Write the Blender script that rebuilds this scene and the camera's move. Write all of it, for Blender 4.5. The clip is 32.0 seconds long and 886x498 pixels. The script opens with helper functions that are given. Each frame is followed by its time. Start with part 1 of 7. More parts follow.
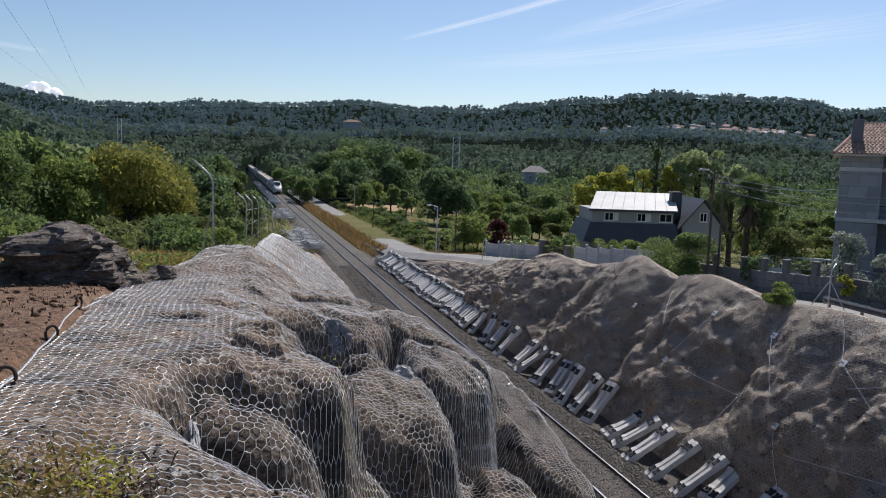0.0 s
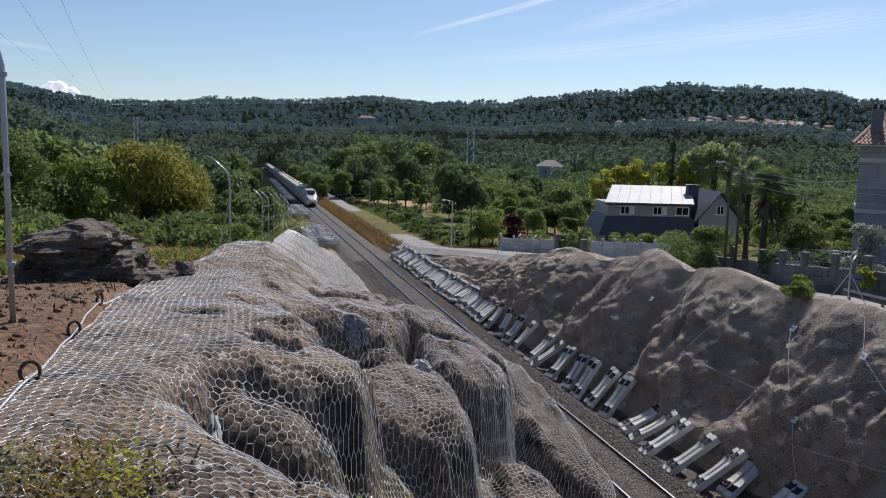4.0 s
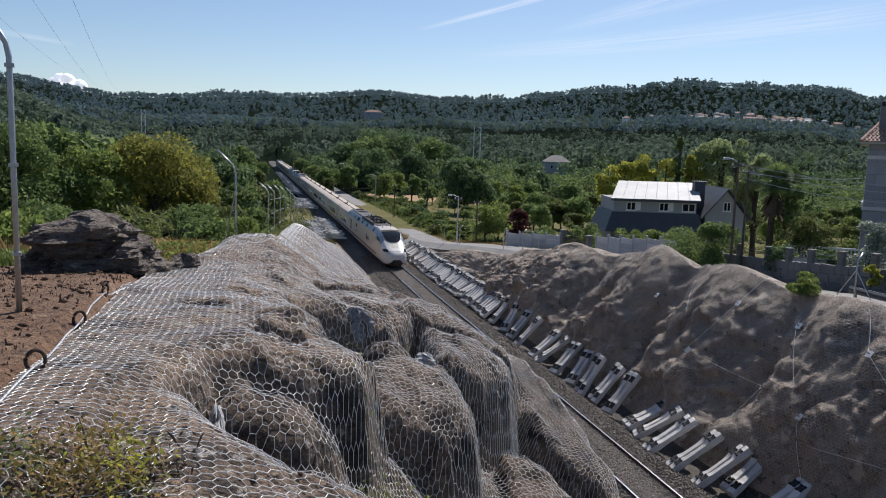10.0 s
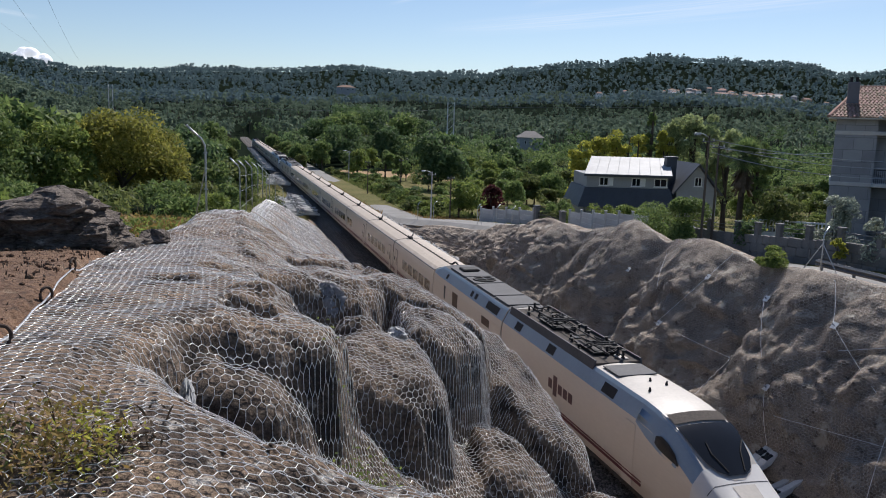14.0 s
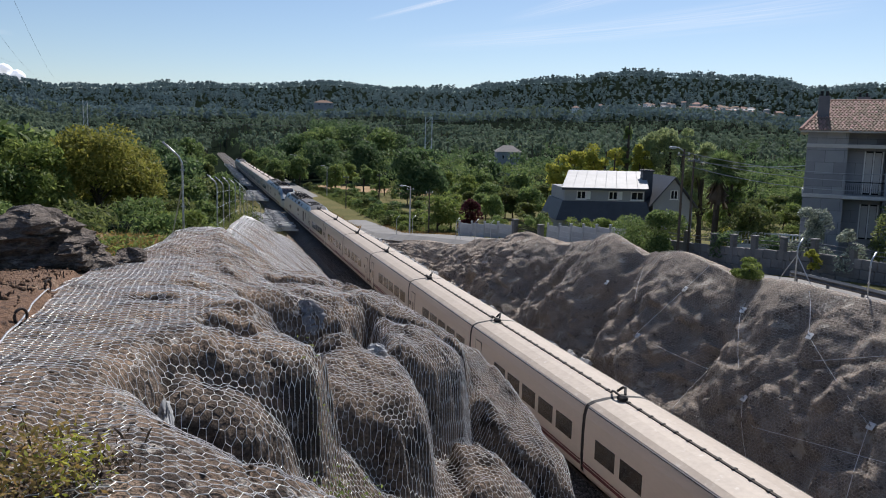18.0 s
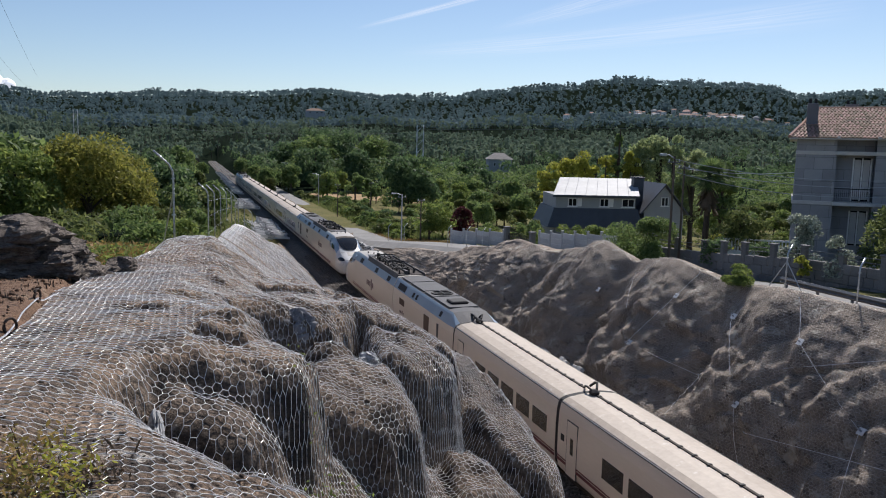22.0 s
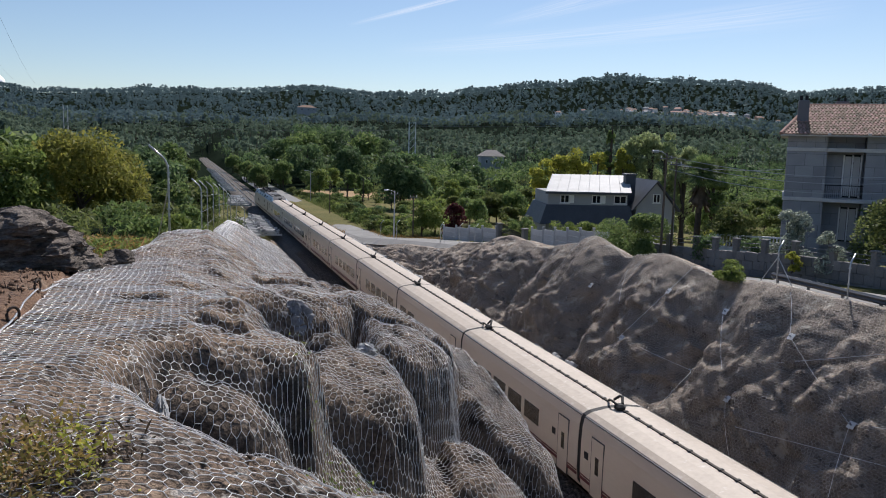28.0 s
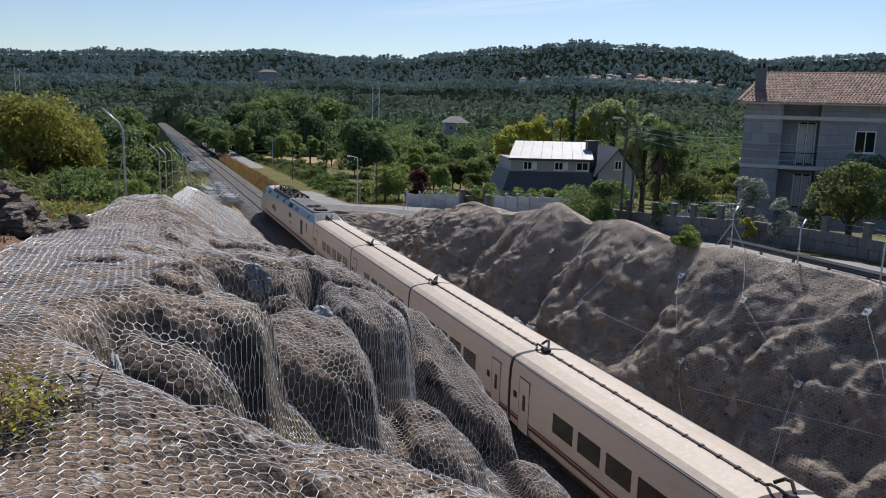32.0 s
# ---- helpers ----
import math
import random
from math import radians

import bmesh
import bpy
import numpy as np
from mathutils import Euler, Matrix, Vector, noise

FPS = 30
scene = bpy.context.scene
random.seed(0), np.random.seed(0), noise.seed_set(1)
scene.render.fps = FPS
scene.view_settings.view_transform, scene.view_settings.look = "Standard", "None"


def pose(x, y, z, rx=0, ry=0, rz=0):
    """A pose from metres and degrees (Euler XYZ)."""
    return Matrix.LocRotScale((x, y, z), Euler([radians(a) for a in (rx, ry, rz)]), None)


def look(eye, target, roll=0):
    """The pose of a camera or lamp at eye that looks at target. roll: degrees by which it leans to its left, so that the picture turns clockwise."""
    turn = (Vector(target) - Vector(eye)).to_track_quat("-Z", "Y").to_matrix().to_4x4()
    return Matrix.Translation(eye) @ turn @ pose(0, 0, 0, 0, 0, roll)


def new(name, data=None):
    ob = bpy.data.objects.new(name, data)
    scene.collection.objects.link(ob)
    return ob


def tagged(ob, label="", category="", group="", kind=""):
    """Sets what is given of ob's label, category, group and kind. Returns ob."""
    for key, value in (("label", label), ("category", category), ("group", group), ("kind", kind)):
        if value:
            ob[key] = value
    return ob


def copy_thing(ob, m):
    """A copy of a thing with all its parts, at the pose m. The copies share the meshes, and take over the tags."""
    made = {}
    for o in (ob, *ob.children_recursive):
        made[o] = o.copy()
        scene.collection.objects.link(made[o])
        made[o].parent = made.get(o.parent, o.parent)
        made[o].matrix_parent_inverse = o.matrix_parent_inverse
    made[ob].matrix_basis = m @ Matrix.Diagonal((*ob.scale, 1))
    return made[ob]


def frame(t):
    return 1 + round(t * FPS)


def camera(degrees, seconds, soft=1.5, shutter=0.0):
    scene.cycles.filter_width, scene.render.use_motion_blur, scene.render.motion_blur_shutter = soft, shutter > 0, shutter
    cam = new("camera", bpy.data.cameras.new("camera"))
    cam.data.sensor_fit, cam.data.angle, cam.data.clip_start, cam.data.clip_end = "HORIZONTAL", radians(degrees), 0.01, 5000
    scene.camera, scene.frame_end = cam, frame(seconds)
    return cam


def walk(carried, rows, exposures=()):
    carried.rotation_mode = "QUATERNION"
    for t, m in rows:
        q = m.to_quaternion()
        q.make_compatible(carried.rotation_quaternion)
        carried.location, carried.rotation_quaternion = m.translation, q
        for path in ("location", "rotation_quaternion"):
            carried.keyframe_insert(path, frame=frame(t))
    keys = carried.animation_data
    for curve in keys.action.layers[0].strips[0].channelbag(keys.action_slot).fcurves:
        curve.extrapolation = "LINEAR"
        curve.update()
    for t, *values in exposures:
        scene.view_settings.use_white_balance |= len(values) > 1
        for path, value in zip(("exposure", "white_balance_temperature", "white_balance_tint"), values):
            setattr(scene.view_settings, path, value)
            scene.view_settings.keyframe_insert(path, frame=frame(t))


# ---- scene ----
from functools import partial

cam = camera(59.48, 32.0, 1.0)
# seconds, place in metres, turn in degrees
PATH = [
    (0.0, 0.019, 0.083, 13.239, 83.344, -1.963, -15.353),
    (0.5, 0.014, 0.093, 13.231, 83.308, -1.78, -15.253),
    (1.0, 0.008, 0.078, 13.236, 83.336, -1.584, -15.109),
    (1.5, 0.009, 0.086, 13.228, 83.232, -1.295, -14.748),
    (2.0, 0.013, 0.091, 13.232, 83.16, -1.192, -14.587),
    (2.5, 0.007, 0.098, 13.228, 83.119, -1.346, -14.521),
    (3.0, 0.002, 0.097, 13.222, 83.004, -1.362, -14.529),
    (3.5, -0.007, 0.101, 13.22, 82.958, -1.335, -14.407),
    (5.5, 0.0, 0.094, 13.229, 82.897, -1.694, -13.977),
    (6.0, 0.004, 0.096, 13.23, 82.777, -1.522, -13.718),
    (6.5, 0.004, 0.088, 13.226, 82.723, -1.37, -13.737),
    (7.0, 0.001, 0.1, 13.22, 82.652, -1.442, -13.762),
    (7.5, 0.003, 0.099, 13.215, 82.612, -1.381, -13.799),
    (8.0, 0.002, 0.094, 13.217, 82.565, -1.438, -13.788),
    (8.5, -0.001, 0.094, 13.215, 82.558, -1.593, -13.849),
    (9.0, 0.005, 0.086, 13.214, 82.64, -1.599, -13.848),
    (9.5, 0.008, 0.083, 13.214, 82.581, -1.612, -13.888),
    (10.0, 0.009, 0.071, 13.21, 82.564, -1.778, -13.824),
    (10.5, 0.012, 0.074, 13.2, 82.479, -1.957, -13.847),
    (11.0, 0.012, 0.076, 13.201, 82.298, -2.119, -13.892),
    (11.5, 0.017, 0.072, 13.198, 82.117, -2.032, -14.032),
    (12.0, 0.022, 0.067, 13.196, 81.849, -2.115, -14.185),
    (12.5, 0.028, 0.062, 13.187, 81.783, -1.947, -14.275),
    (13.0, 0.028, 0.064, 13.188, 81.026, -1.905, -14.63),
    (13.5, 0.03, 0.058, 13.188, 80.878, -1.862, -15.213),
    (14.0, 0.035, 0.036, 13.19, 80.866, -1.753, -15.75),
    (14.5, 0.036, 0.018, 13.2, 80.817, -1.633, -16.014),
    (16.5, 0.028, 0.013, 13.209, 80.961, -1.521, -17.54),
    (17.0, 0.032, 0.021, 13.207, 81.055, -1.57, -17.512),
    (17.5, 0.026, 0.024, 13.213, 81.13, -1.597, -17.373),
    (18.0, 0.027, 0.02, 13.216, 81.968, -1.46, -17.367),
    (18.5, 0.025, 0.024, 13.214, 82.233, -1.564, -17.456),
    (19.0, 0.025, 0.021, 13.215, 82.234, -1.525, -17.417),
    (19.5, 0.02, 0.036, 13.216, 82.265, -1.619, -17.462),
    (20.0, 0.023, 0.023, 13.221, 82.247, -1.53, -17.464),
    (20.5, 0.026, 0.021, 13.221, 82.308, -1.377, -17.422),
    (21.0, 0.031, 0.01, 13.22, 82.375, -1.363, -17.672),
    (21.5, 0.032, 0.002, 13.221, 82.433, -1.372, -17.921),
    (22.0, 0.032, -0.003, 13.224, 82.539, -1.341, -17.984),
    (22.5, 0.036, -0.004, 13.219, 82.53, -1.218, -18.081),
    (23.0, 0.035, -0.001, 13.219, 82.492, -1.145, -18.085),
    (23.5, 0.035, 0.006, 13.217, 82.466, -1.061, -18.128),
    (24.0, 0.035, 0.005, 13.224, 82.426, -1.159, -18.198),
    (24.5, 0.031, 0.011, 13.211, 82.417, -1.218, -18.132),
    (25.0, 0.028, 0.005, 13.213, 82.42, -1.394, -18.137),
    (25.5, 0.024, 0.003, 13.211, 82.479, -1.494, -18.197),
    (27.5, -0.027, -0.039, 13.196, 82.464, -1.387, -18.504),
    (28.0, -0.062, -0.059, 13.163, 82.343, -1.419, -18.576),
    (28.5, -0.094, -0.091, 13.17, 80.76, -1.369, -18.914),
    (29.0, -0.072, -0.15, 13.162, 80.243, -1.489, -19.465),
    (29.5, -0.065, -0.198, 13.158, 80.195, -1.34, -19.576),
    (30.0, -0.059, -0.253, 13.162, 80.112, -1.349, -19.747),
    (30.5, -0.054, -0.276, 13.161, 80.022, -1.348, -19.848),
    (31.0, -0.053, -0.282, 13.161, 79.966, -1.363, -19.947),
    (31.5, -0.015, -0.297, 13.15, 79.95, -1.505, -20.76),
    (32.0, 0.001, -0.303, 13.152, 79.975, -1.687, -21.17),
]

walk(cam, [(r[0], pose(*r[1:])) for r in PATH], [(0, 0.13, 6330, 14), (32, 0.13, 6330, 14)])

# ---- light ----
SUN_DIR = Vector((0.435, 0.545, 0.715)).normalized()
world = bpy.data.worlds.new("world")
scene.world = world
world.use_nodes = True
wn = world.node_tree.nodes
sky = wn.new("ShaderNodeTexSky")
sky.sky_type = "NISHITA"
sky.sun_disc = False
sky.sun_elevation = math.asin(SUN_DIR.z)
sky.sun_rotation = math.atan2(SUN_DIR.x, SUN_DIR.y)
sky.altitude, sky.air_density, sky.dust_density, sky.ozone_density = 200, 1.0, 0.25, 3.0
wn["Background"].inputs["Strength"].default_value = 0.089
world.node_tree.links.new(sky.outputs[0], wn["Background"].inputs[0])
sun = new("sun", bpy.data.lights.new("sun", "SUN"))
sun.data.energy, sun.data.angle, sun.data.color = 5.0, radians(0.53), (1.0, 0.95, 0.87)
sun.matrix_world = look((60, 60, 90), Vector((60, 60, 90)) - SUN_DIR)
scene.view_settings.exposure = 0.0


# ---- materials ----
def mat(name, base, rough=0.8, metal=0.0, dark=None, scale=3.0, fine=40.0, amount=0.5, bump=0.0, bump_scale=None,
        island=0.0, spot=None, spot_scale=6.0, spot_cut=0.6, spec=0.4, stretch=None, objvar=0.0, translucent=0.0, dirt=None, dirt_scale=5.0, dirt_cut=0.55):
    """A surface with a broad stain, a fine grain, optional spots, relief and variation from piece to piece."""
    m = bpy.data.materials.new(name)
    m.use_nodes = True
    nt = m.node_tree
    n, l = nt.nodes, nt.links
    b = n["Principled BSDF"]
    b.inputs["Roughness"].default_value, b.inputs["Metallic"].default_value = rough, metal
    b.inputs["Specular IOR Level"].default_value = spec
    tc = n.new("ShaderNodeTexCoord")
    vec = tc.outputs["Object"]
    if stretch:
        mp = n.new("ShaderNodeMapping")
        mp.inputs["Scale"].default_value = stretch
        l.new(vec, mp.inputs[0])
        vec = mp.outputs[0]

    def tex(s, detail=5.0, roughn=0.6):
        t = n.new("ShaderNodeTexNoise")
        t.inputs["Scale"].default_value, t.inputs["Detail"].default_value, t.inputs["Roughness"].default_value = s, detail, roughn
        l.new(vec, t.inputs["Vector"])
        return t.outputs["Fac"]

    def ramp(src, lo, hi):
        r = n.new("ShaderNodeMapRange")
        r.inputs["From Min"].default_value, r.inputs["From Max"].default_value = lo, hi
        l.new(src, r.inputs["Value"])
        return r.outputs["Result"]

    def mix(fac, a, c):
        x = n.new("ShaderNodeMix")
        x.data_type = "RGBA"
        if isinstance(fac, float):
            x.inputs["Factor"].default_value = fac
        else:
            l.new(fac, x.inputs["Factor"])
        for sock, v in ((x.inputs[6], a), (x.inputs[7], c)):
            if isinstance(v, tuple):
                sock.default_value = (*v, 1.0)
            else:
                l.new(v, sock)
        return x.outputs[2]

    dark = dark or tuple(c * 0.55 for c in base)
    col = mix(ramp(tex(scale), 0.36, 0.66), dark, base)
    g = mix(ramp(tex(fine, 3.0), 0.3, 0.7), tuple(c * (1 - amount) for c in base), tuple(min(1.0, c * (1 + amount)) for c in base))
    col = mix(0.45, col, g)
    if dirt:
        col = mix(ramp(tex(dirt_scale, 7.0, 0.7), dirt_cut, dirt_cut + 0.1), col, dirt)
    if spot:
        col = mix(ramp(tex(spot_scale, 4.0, 0.65), spot_cut, spot_cut + 0.08), col, spot)
    for src, k in (("island", island), ("object", objvar)):
        if k:
            if src == "island":
                gi = n.new("ShaderNodeNewGeometry").outputs["Random Per Island"]
            else:
                gi = n.new("ShaderNodeObjectInfo").outputs["Random"]
            hs = n.new("ShaderNodeHueSaturation")
            l.new(ramp2(n, l, gi, 1 - k, 1 + k), hs.inputs["Value"])
            l.new(ramp2(n, l, gi, 0.5 + 0.06 * k, 0.5 - 0.06 * k), hs.inputs["Hue"])
            l.new(col, hs.inputs["Color"])
            col = hs.outputs[0]
    l.new(col, b.inputs["Base Color"])
    if bump:
        bp = n.new("ShaderNodeBump")
        bp.inputs["Strength"].default_value, bp.inputs["Distance"].default_value = 1.0, bump
        l.new(tex(bump_scale or fine, 6.0, 0.65), bp.inputs["Height"])
        l.new(bp.outputs[0], b.inputs["Normal"])
    if translucent:
        tr = n.new("ShaderNodeBsdfTranslucent")
        l.new(col, tr.inputs["Color"])
        ms = n.new("ShaderNodeMixShader")
        ms.inputs[0].default_value = translucent
        l.new(b.outputs[0], ms.inputs[1])
        l.new(tr.outputs[0], ms.inputs[2])
        l.new(ms.outputs[0], n["Material Output"].inputs[0])
    return m


def ramp2(n, l, src, a, c):
    r = n.new("ShaderNodeMapRange")
    r.inputs["To Min"].default_value, r.inputs["To Max"].default_value = a, c
    l.new(src, r.inputs["Value"])
    return r.outputs["Result"]


def glass_mat(name, tint):
    m = bpy.data.materials.new(name)
    m.use_nodes = True
    b = m.node_tree.nodes["Principled BSDF"]
    b.inputs["Base Color"].default_value = (*tint, 1)
    b.inputs["Roughness"].default_value = 0.09
    b.inputs["Specular IOR Level"].default_value = 0.22
    return m


def leaf(name, base, dark, k=0.35, tr=0.5, spec=0.18, patch=0.6):
    return mat(name, base, 0.6, 0, dark, patch, 8.0, 0.35, island=k, spec=spec, translucent=tr)


M_ROCK = mat("granite_soil", (0.34, 0.245, 0.168), 0.94, 0, (0.085, 0.057, 0.04), 1.8, 26, 0.9, bump=0.16, bump_scale=9, spot=(0.50, 0.455, 0.40), spot_scale=6.5, spot_cut=0.56, dirt=(0.062, 0.044, 0.032), dirt_scale=1.7, dirt_cut=0.50)
# bare rock, darker than M_ROCK: shade of side faces and hollows is painted in
M_OUTCROP_SHADE = mat("shade_toned_outcrop", (0.225, 0.168, 0.122), 0.94, 0, (0.06, 0.044, 0.033), 1.8, 26, 0.9, bump=0.16, bump_scale=9, spot=(0.36, 0.32, 0.28), spot_scale=5.0, spot_cut=0.61, dirt=(0.045, 0.034, 0.026), dirt_scale=1.7, dirt_cut=0.50)
M_ROCK_R = mat("decomposed_granite", (0.38, 0.312, 0.25), 0.95, 0, (0.12, 0.098, 0.080), 0.8, 22, 0.9, bump=0.14, bump_scale=9, spot=(0.50, 0.45, 0.38), spot_scale=1.1, spot_cut=0.58, dirt=(0.10, 0.08, 0.065), dirt_scale=2.6, dirt_cut=0.56)
M_FIELD = mat("dry_field", (0.33, 0.215, 0.10), 0.95, 0, (0.22, 0.14, 0.07), 0.3, 3, 0.4)
M_GROUND = mat("earth_and_grass", (0.17, 0.15, 0.065), 0.95, 0, (0.06, 0.075, 0.025), 0.08, 2.5, 0.5, bump=0.05, bump_scale=6, spec=0.05)
# near-black ground: understorey shade between the crowns is put into the colour
M_FLOOR_SHADE = mat("shade_dark_forest_floor", (0.014, 0.021, 0.014), 0.95, 0, (0.009, 0.014, 0.009), 0.03, 0.6, 0.5, spec=0.0)
M_SOIL = mat("red_brown_soil", (0.21, 0.125, 0.075), 0.97, 0, (0.10, 0.055, 0.034), 1.4, 18, 0.7, bump=0.12, bump_scale=8, spot=(0.30, 0.22, 0.15), spot_scale=1.1, spot_cut=0.58, dirt=(0.05, 0.03, 0.02), dirt_scale=6, dirt_cut=0.57)
M_BALLAST = mat("ballast", (0.105, 0.092, 0.08), 0.95, 0, (0.05, 0.043, 0.038), 0.5, 14, 0.9, bump=0.10, bump_scale=13, spot=(0.21, 0.19, 0.165), spot_scale=10, spot_cut=0.56)
M_STONE_I = mat("ballast_stone", (0.17, 0.15, 0.13), 0.9, 0, (0.09, 0.08, 0.07), 2, 30, 0.4, island=0.7)
M_RAIL = mat("worn_steel", (0.10, 0.075, 0.06), 0.6, 0.6, (0.05, 0.035, 0.03), 4, 40, 0.4)
M_RAILTOP = mat("polished_rail_head", (0.55, 0.55, 0.56), 0.25, 1.0, (0.4, 0.4, 0.4), 8, 60, 0.2)
M_CONC = mat("sleeper_concrete", (0.58, 0.57, 0.55), 0.85, 0, (0.38, 0.37, 0.36), 1.5, 25, 0.25, bump=0.006, bump_scale=40, objvar=0.18)
M_FAST = mat("fastening_iron", (0.035, 0.034, 0.036), 0.7, 0.3, (0.02, 0.02, 0.02), 6, 40, 0.3)
M_ASPH = mat("pale_asphalt", (0.24, 0.235, 0.225), 0.9, 0, (0.15, 0.145, 0.135), 0.35, 12, 0.3, bump=0.01, bump_scale=30)
M_WALL = mat("block_wall", (0.20, 0.195, 0.19), 0.92, 0, (0.10, 0.098, 0.095), 0.6, 14, 0.3, bump=0.01, bump_scale=20, objvar=0.12)
M_GALV = mat("galvanised_steel", (0.50, 0.52, 0.54), 0.42, 0.85, (0.34, 0.36, 0.38), 3, 30, 0.2)
M_WIRE = mat("net_wire", (0.88, 0.87, 0.85), 0.33, 0.4, (0.70, 0.69, 0.67), 5, 40, 0.2)
M_WIRE_D = mat("dull_wire", (0.62, 0.58, 0.53), 0.6, 0.5, (0.25, 0.24, 0.22), 5, 40, 0.2)
M_WOOD = mat("weathered_wood", (0.12, 0.095, 0.075), 0.9, 0, (0.06, 0.05, 0.04), 3, 30, 0.4, stretch=(6, 6, 0.6))
M_BARK = mat("bark", (0.085, 0.065, 0.05), 0.95, 0, (0.04, 0.032, 0.025), 4, 25, 0.5, bump=0.02)
M_CREAM = mat("cream_train_paint", (0.60, 0.525, 0.445), 0.38, 0, (0.53, 0.46, 0.385), 0.35, 6, 0.06, stretch=(1, 0.4, 2))
M_WHITE = mat("white_train_paint", (0.60, 0.59, 0.57), 0.36, 0, (0.52, 0.51, 0.49), 0.5, 8, 0.04)
M_ROOF_T = mat("dusty_train_roof", (0.43, 0.365, 0.295), 0.6, 0, (0.34, 0.285, 0.23), 0.7, 5, 0.16, spot=(0.50, 0.455, 0.40), spot_scale=2.6, spot_cut=0.60)
M_BLUE = mat("pale_blue_train_paint", (0.23, 0.31, 0.40), 0.4, 0, (0.19, 0.26, 0.34), 0.6, 8, 0.08)
M_ROOFGREY = mat("grey_roof_panels", (0.085, 0.086, 0.092), 0.75, 0.0, (0.05, 0.051, 0.055), 0.7, 8, 0.2)
M_MAROON = mat("maroon_stripe", (0.15, 0.03, 0.035), 0.45, 0, (0.07, 0.018, 0.022), 2, 20, 0.1)
M_DARK = mat("black_rubber", (0.018, 0.018, 0.02), 0.75, 0, (0.01, 0.01, 0.01), 4, 30, 0.3)
M_UNDER = mat("dusty_underframe", (0.07, 0.058, 0.05), 0.9, 0, (0.035, 0.03, 0.026), 1.5, 12, 0.4)
M_CABROOF = mat("cab_roof_paint", (0.43, 0.40, 0.36), 0.5, 0, (0.33, 0.305, 0.27), 0.8, 8, 0.14)
M_PANEL = mat("precast_panel", (0.50, 0.50, 0.50), 0.9, 0, (0.36, 0.36, 0.36), 0.9, 16, 0.2, objvar=0.12)
M_GLASS = glass_mat("dark_glass", (0.012, 0.014, 0.018))
M_LOGO = mat("brown_lettering", (0.10, 0.045, 0.05), 0.5)
M_TILE = mat("clay_roof_tile", (0.30, 0.19, 0.14), 0.85, 0, (0.20, 0.11, 0.08), 1.2, 14, 0.35, objvar=0.3)
M_SLATE = mat("dark_slate", (0.07, 0.078, 0.095), 0.55, 0, (0.045, 0.05, 0.06), 0.8, 10, 0.25, bump=0.01)
M_WHITEROOF = mat("pale_metal_roof", (0.42, 0.43, 0.43), 0.6, 0.0, (0.29, 0.30, 0.30), 0.5, 8, 0.15, spec=0.2)
M_PLASTER = mat("grey_plaster", (0.36, 0.37, 0.38), 0.9, 0, (0.27, 0.28, 0.29), 0.4, 10, 0.12)
M_GRANITE = mat("granite_cladding", (0.33, 0.335, 0.35), 0.85, 0, (0.25, 0.255, 0.27), 0.8, 30, 0.2, objvar=0.15)
M_WPAINT = mat("white_paint", (0.78, 0.78, 0.76), 0.6, 0, (0.68, 0.68, 0.66), 1, 10, 0.06)
L_GREEN = leaf("leaf_green", (0.185, 0.255, 0.085), (0.095, 0.145, 0.052))
L_DARK = leaf("leaf_dark", (0.130, 0.198, 0.085), (0.066, 0.108, 0.05))
L_PINE = leaf("needle", (0.205, 0.262, 0.175), (0.098, 0.146, 0.112), 0.15, 0.4, 0.03, 0.018)
# bluer copy of the needle colour: distance haze is mixed into the leaf
L_HILL_HAZE = leaf("haze_tinted_needle", (0.150, 0.215, 0.225), (0.105, 0.158, 0.170), 0.13, 0.4, 0.03, 0.012)
L_YELLOW = leaf("leaf_yellow_green", (0.30, 0.295, 0.062), (0.14, 0.155, 0.042))
L_LIGHT = leaf("leaf_light", (0.227, 0.286, 0.078), (0.117, 0.169, 0.047))
L_RED = leaf("leaf_purple", (0.091, 0.029, 0.031), (0.046, 0.016, 0.018))
L_OLIVE = leaf("leaf_olive", (0.163, 0.195, 0.065), (0.078, 0.104, 0.039))
L_GOLD = leaf("leaf_golden", (0.42, 0.42, 0.075), (0.25, 0.27, 0.055), 0.3, 0.55)
L_PALE = leaf("leaf_pale", (0.38, 0.44, 0.21), (0.25, 0.30, 0.14), 0.3)
L_SILVER = leaf("leaf_silver", (0.42, 0.46, 0.38), (0.20, 0.24, 0.17), 0.5, 0.3, 0.3)
L_DRYG = leaf("yellowing_weed", (0.30, 0.22, 0.07), (0.16, 0.11, 0.045), 0.4, 0.4)
M_BOULDER = mat("dark_layered_granite", (0.20, 0.165, 0.135), 0.92, 0, (0.06, 0.048, 0.04), 2.2, 18, 0.7, bump=0.12, bump_scale=6, stretch=(1, 1, 3.0), spot=(0.36, 0.32, 0.27), spot_scale=3.5, spot_cut=0.60, dirt=(0.03, 0.025, 0.022), dirt_scale=3, dirt_cut=0.54)
M_PALEROCK = mat("pale_rock", (0.46, 0.46, 0.45), 0.85, 0, (0.27, 0.27, 0.27), 2.5, 22, 0.35, bump=0.03, bump_scale=9)
M_GREYROCK = mat("grey_rock", (0.25, 0.25, 0.26), 0.9, 0, (0.15, 0.15, 0.155), 2.5, 22, 0.35, bump=0.03, bump_scale=9)
M_RUST = mat("rusty_iron", (0.10, 0.075, 0.06), 0.8, 0.5, (0.05, 0.035, 0.03), 12, 60, 0.4)
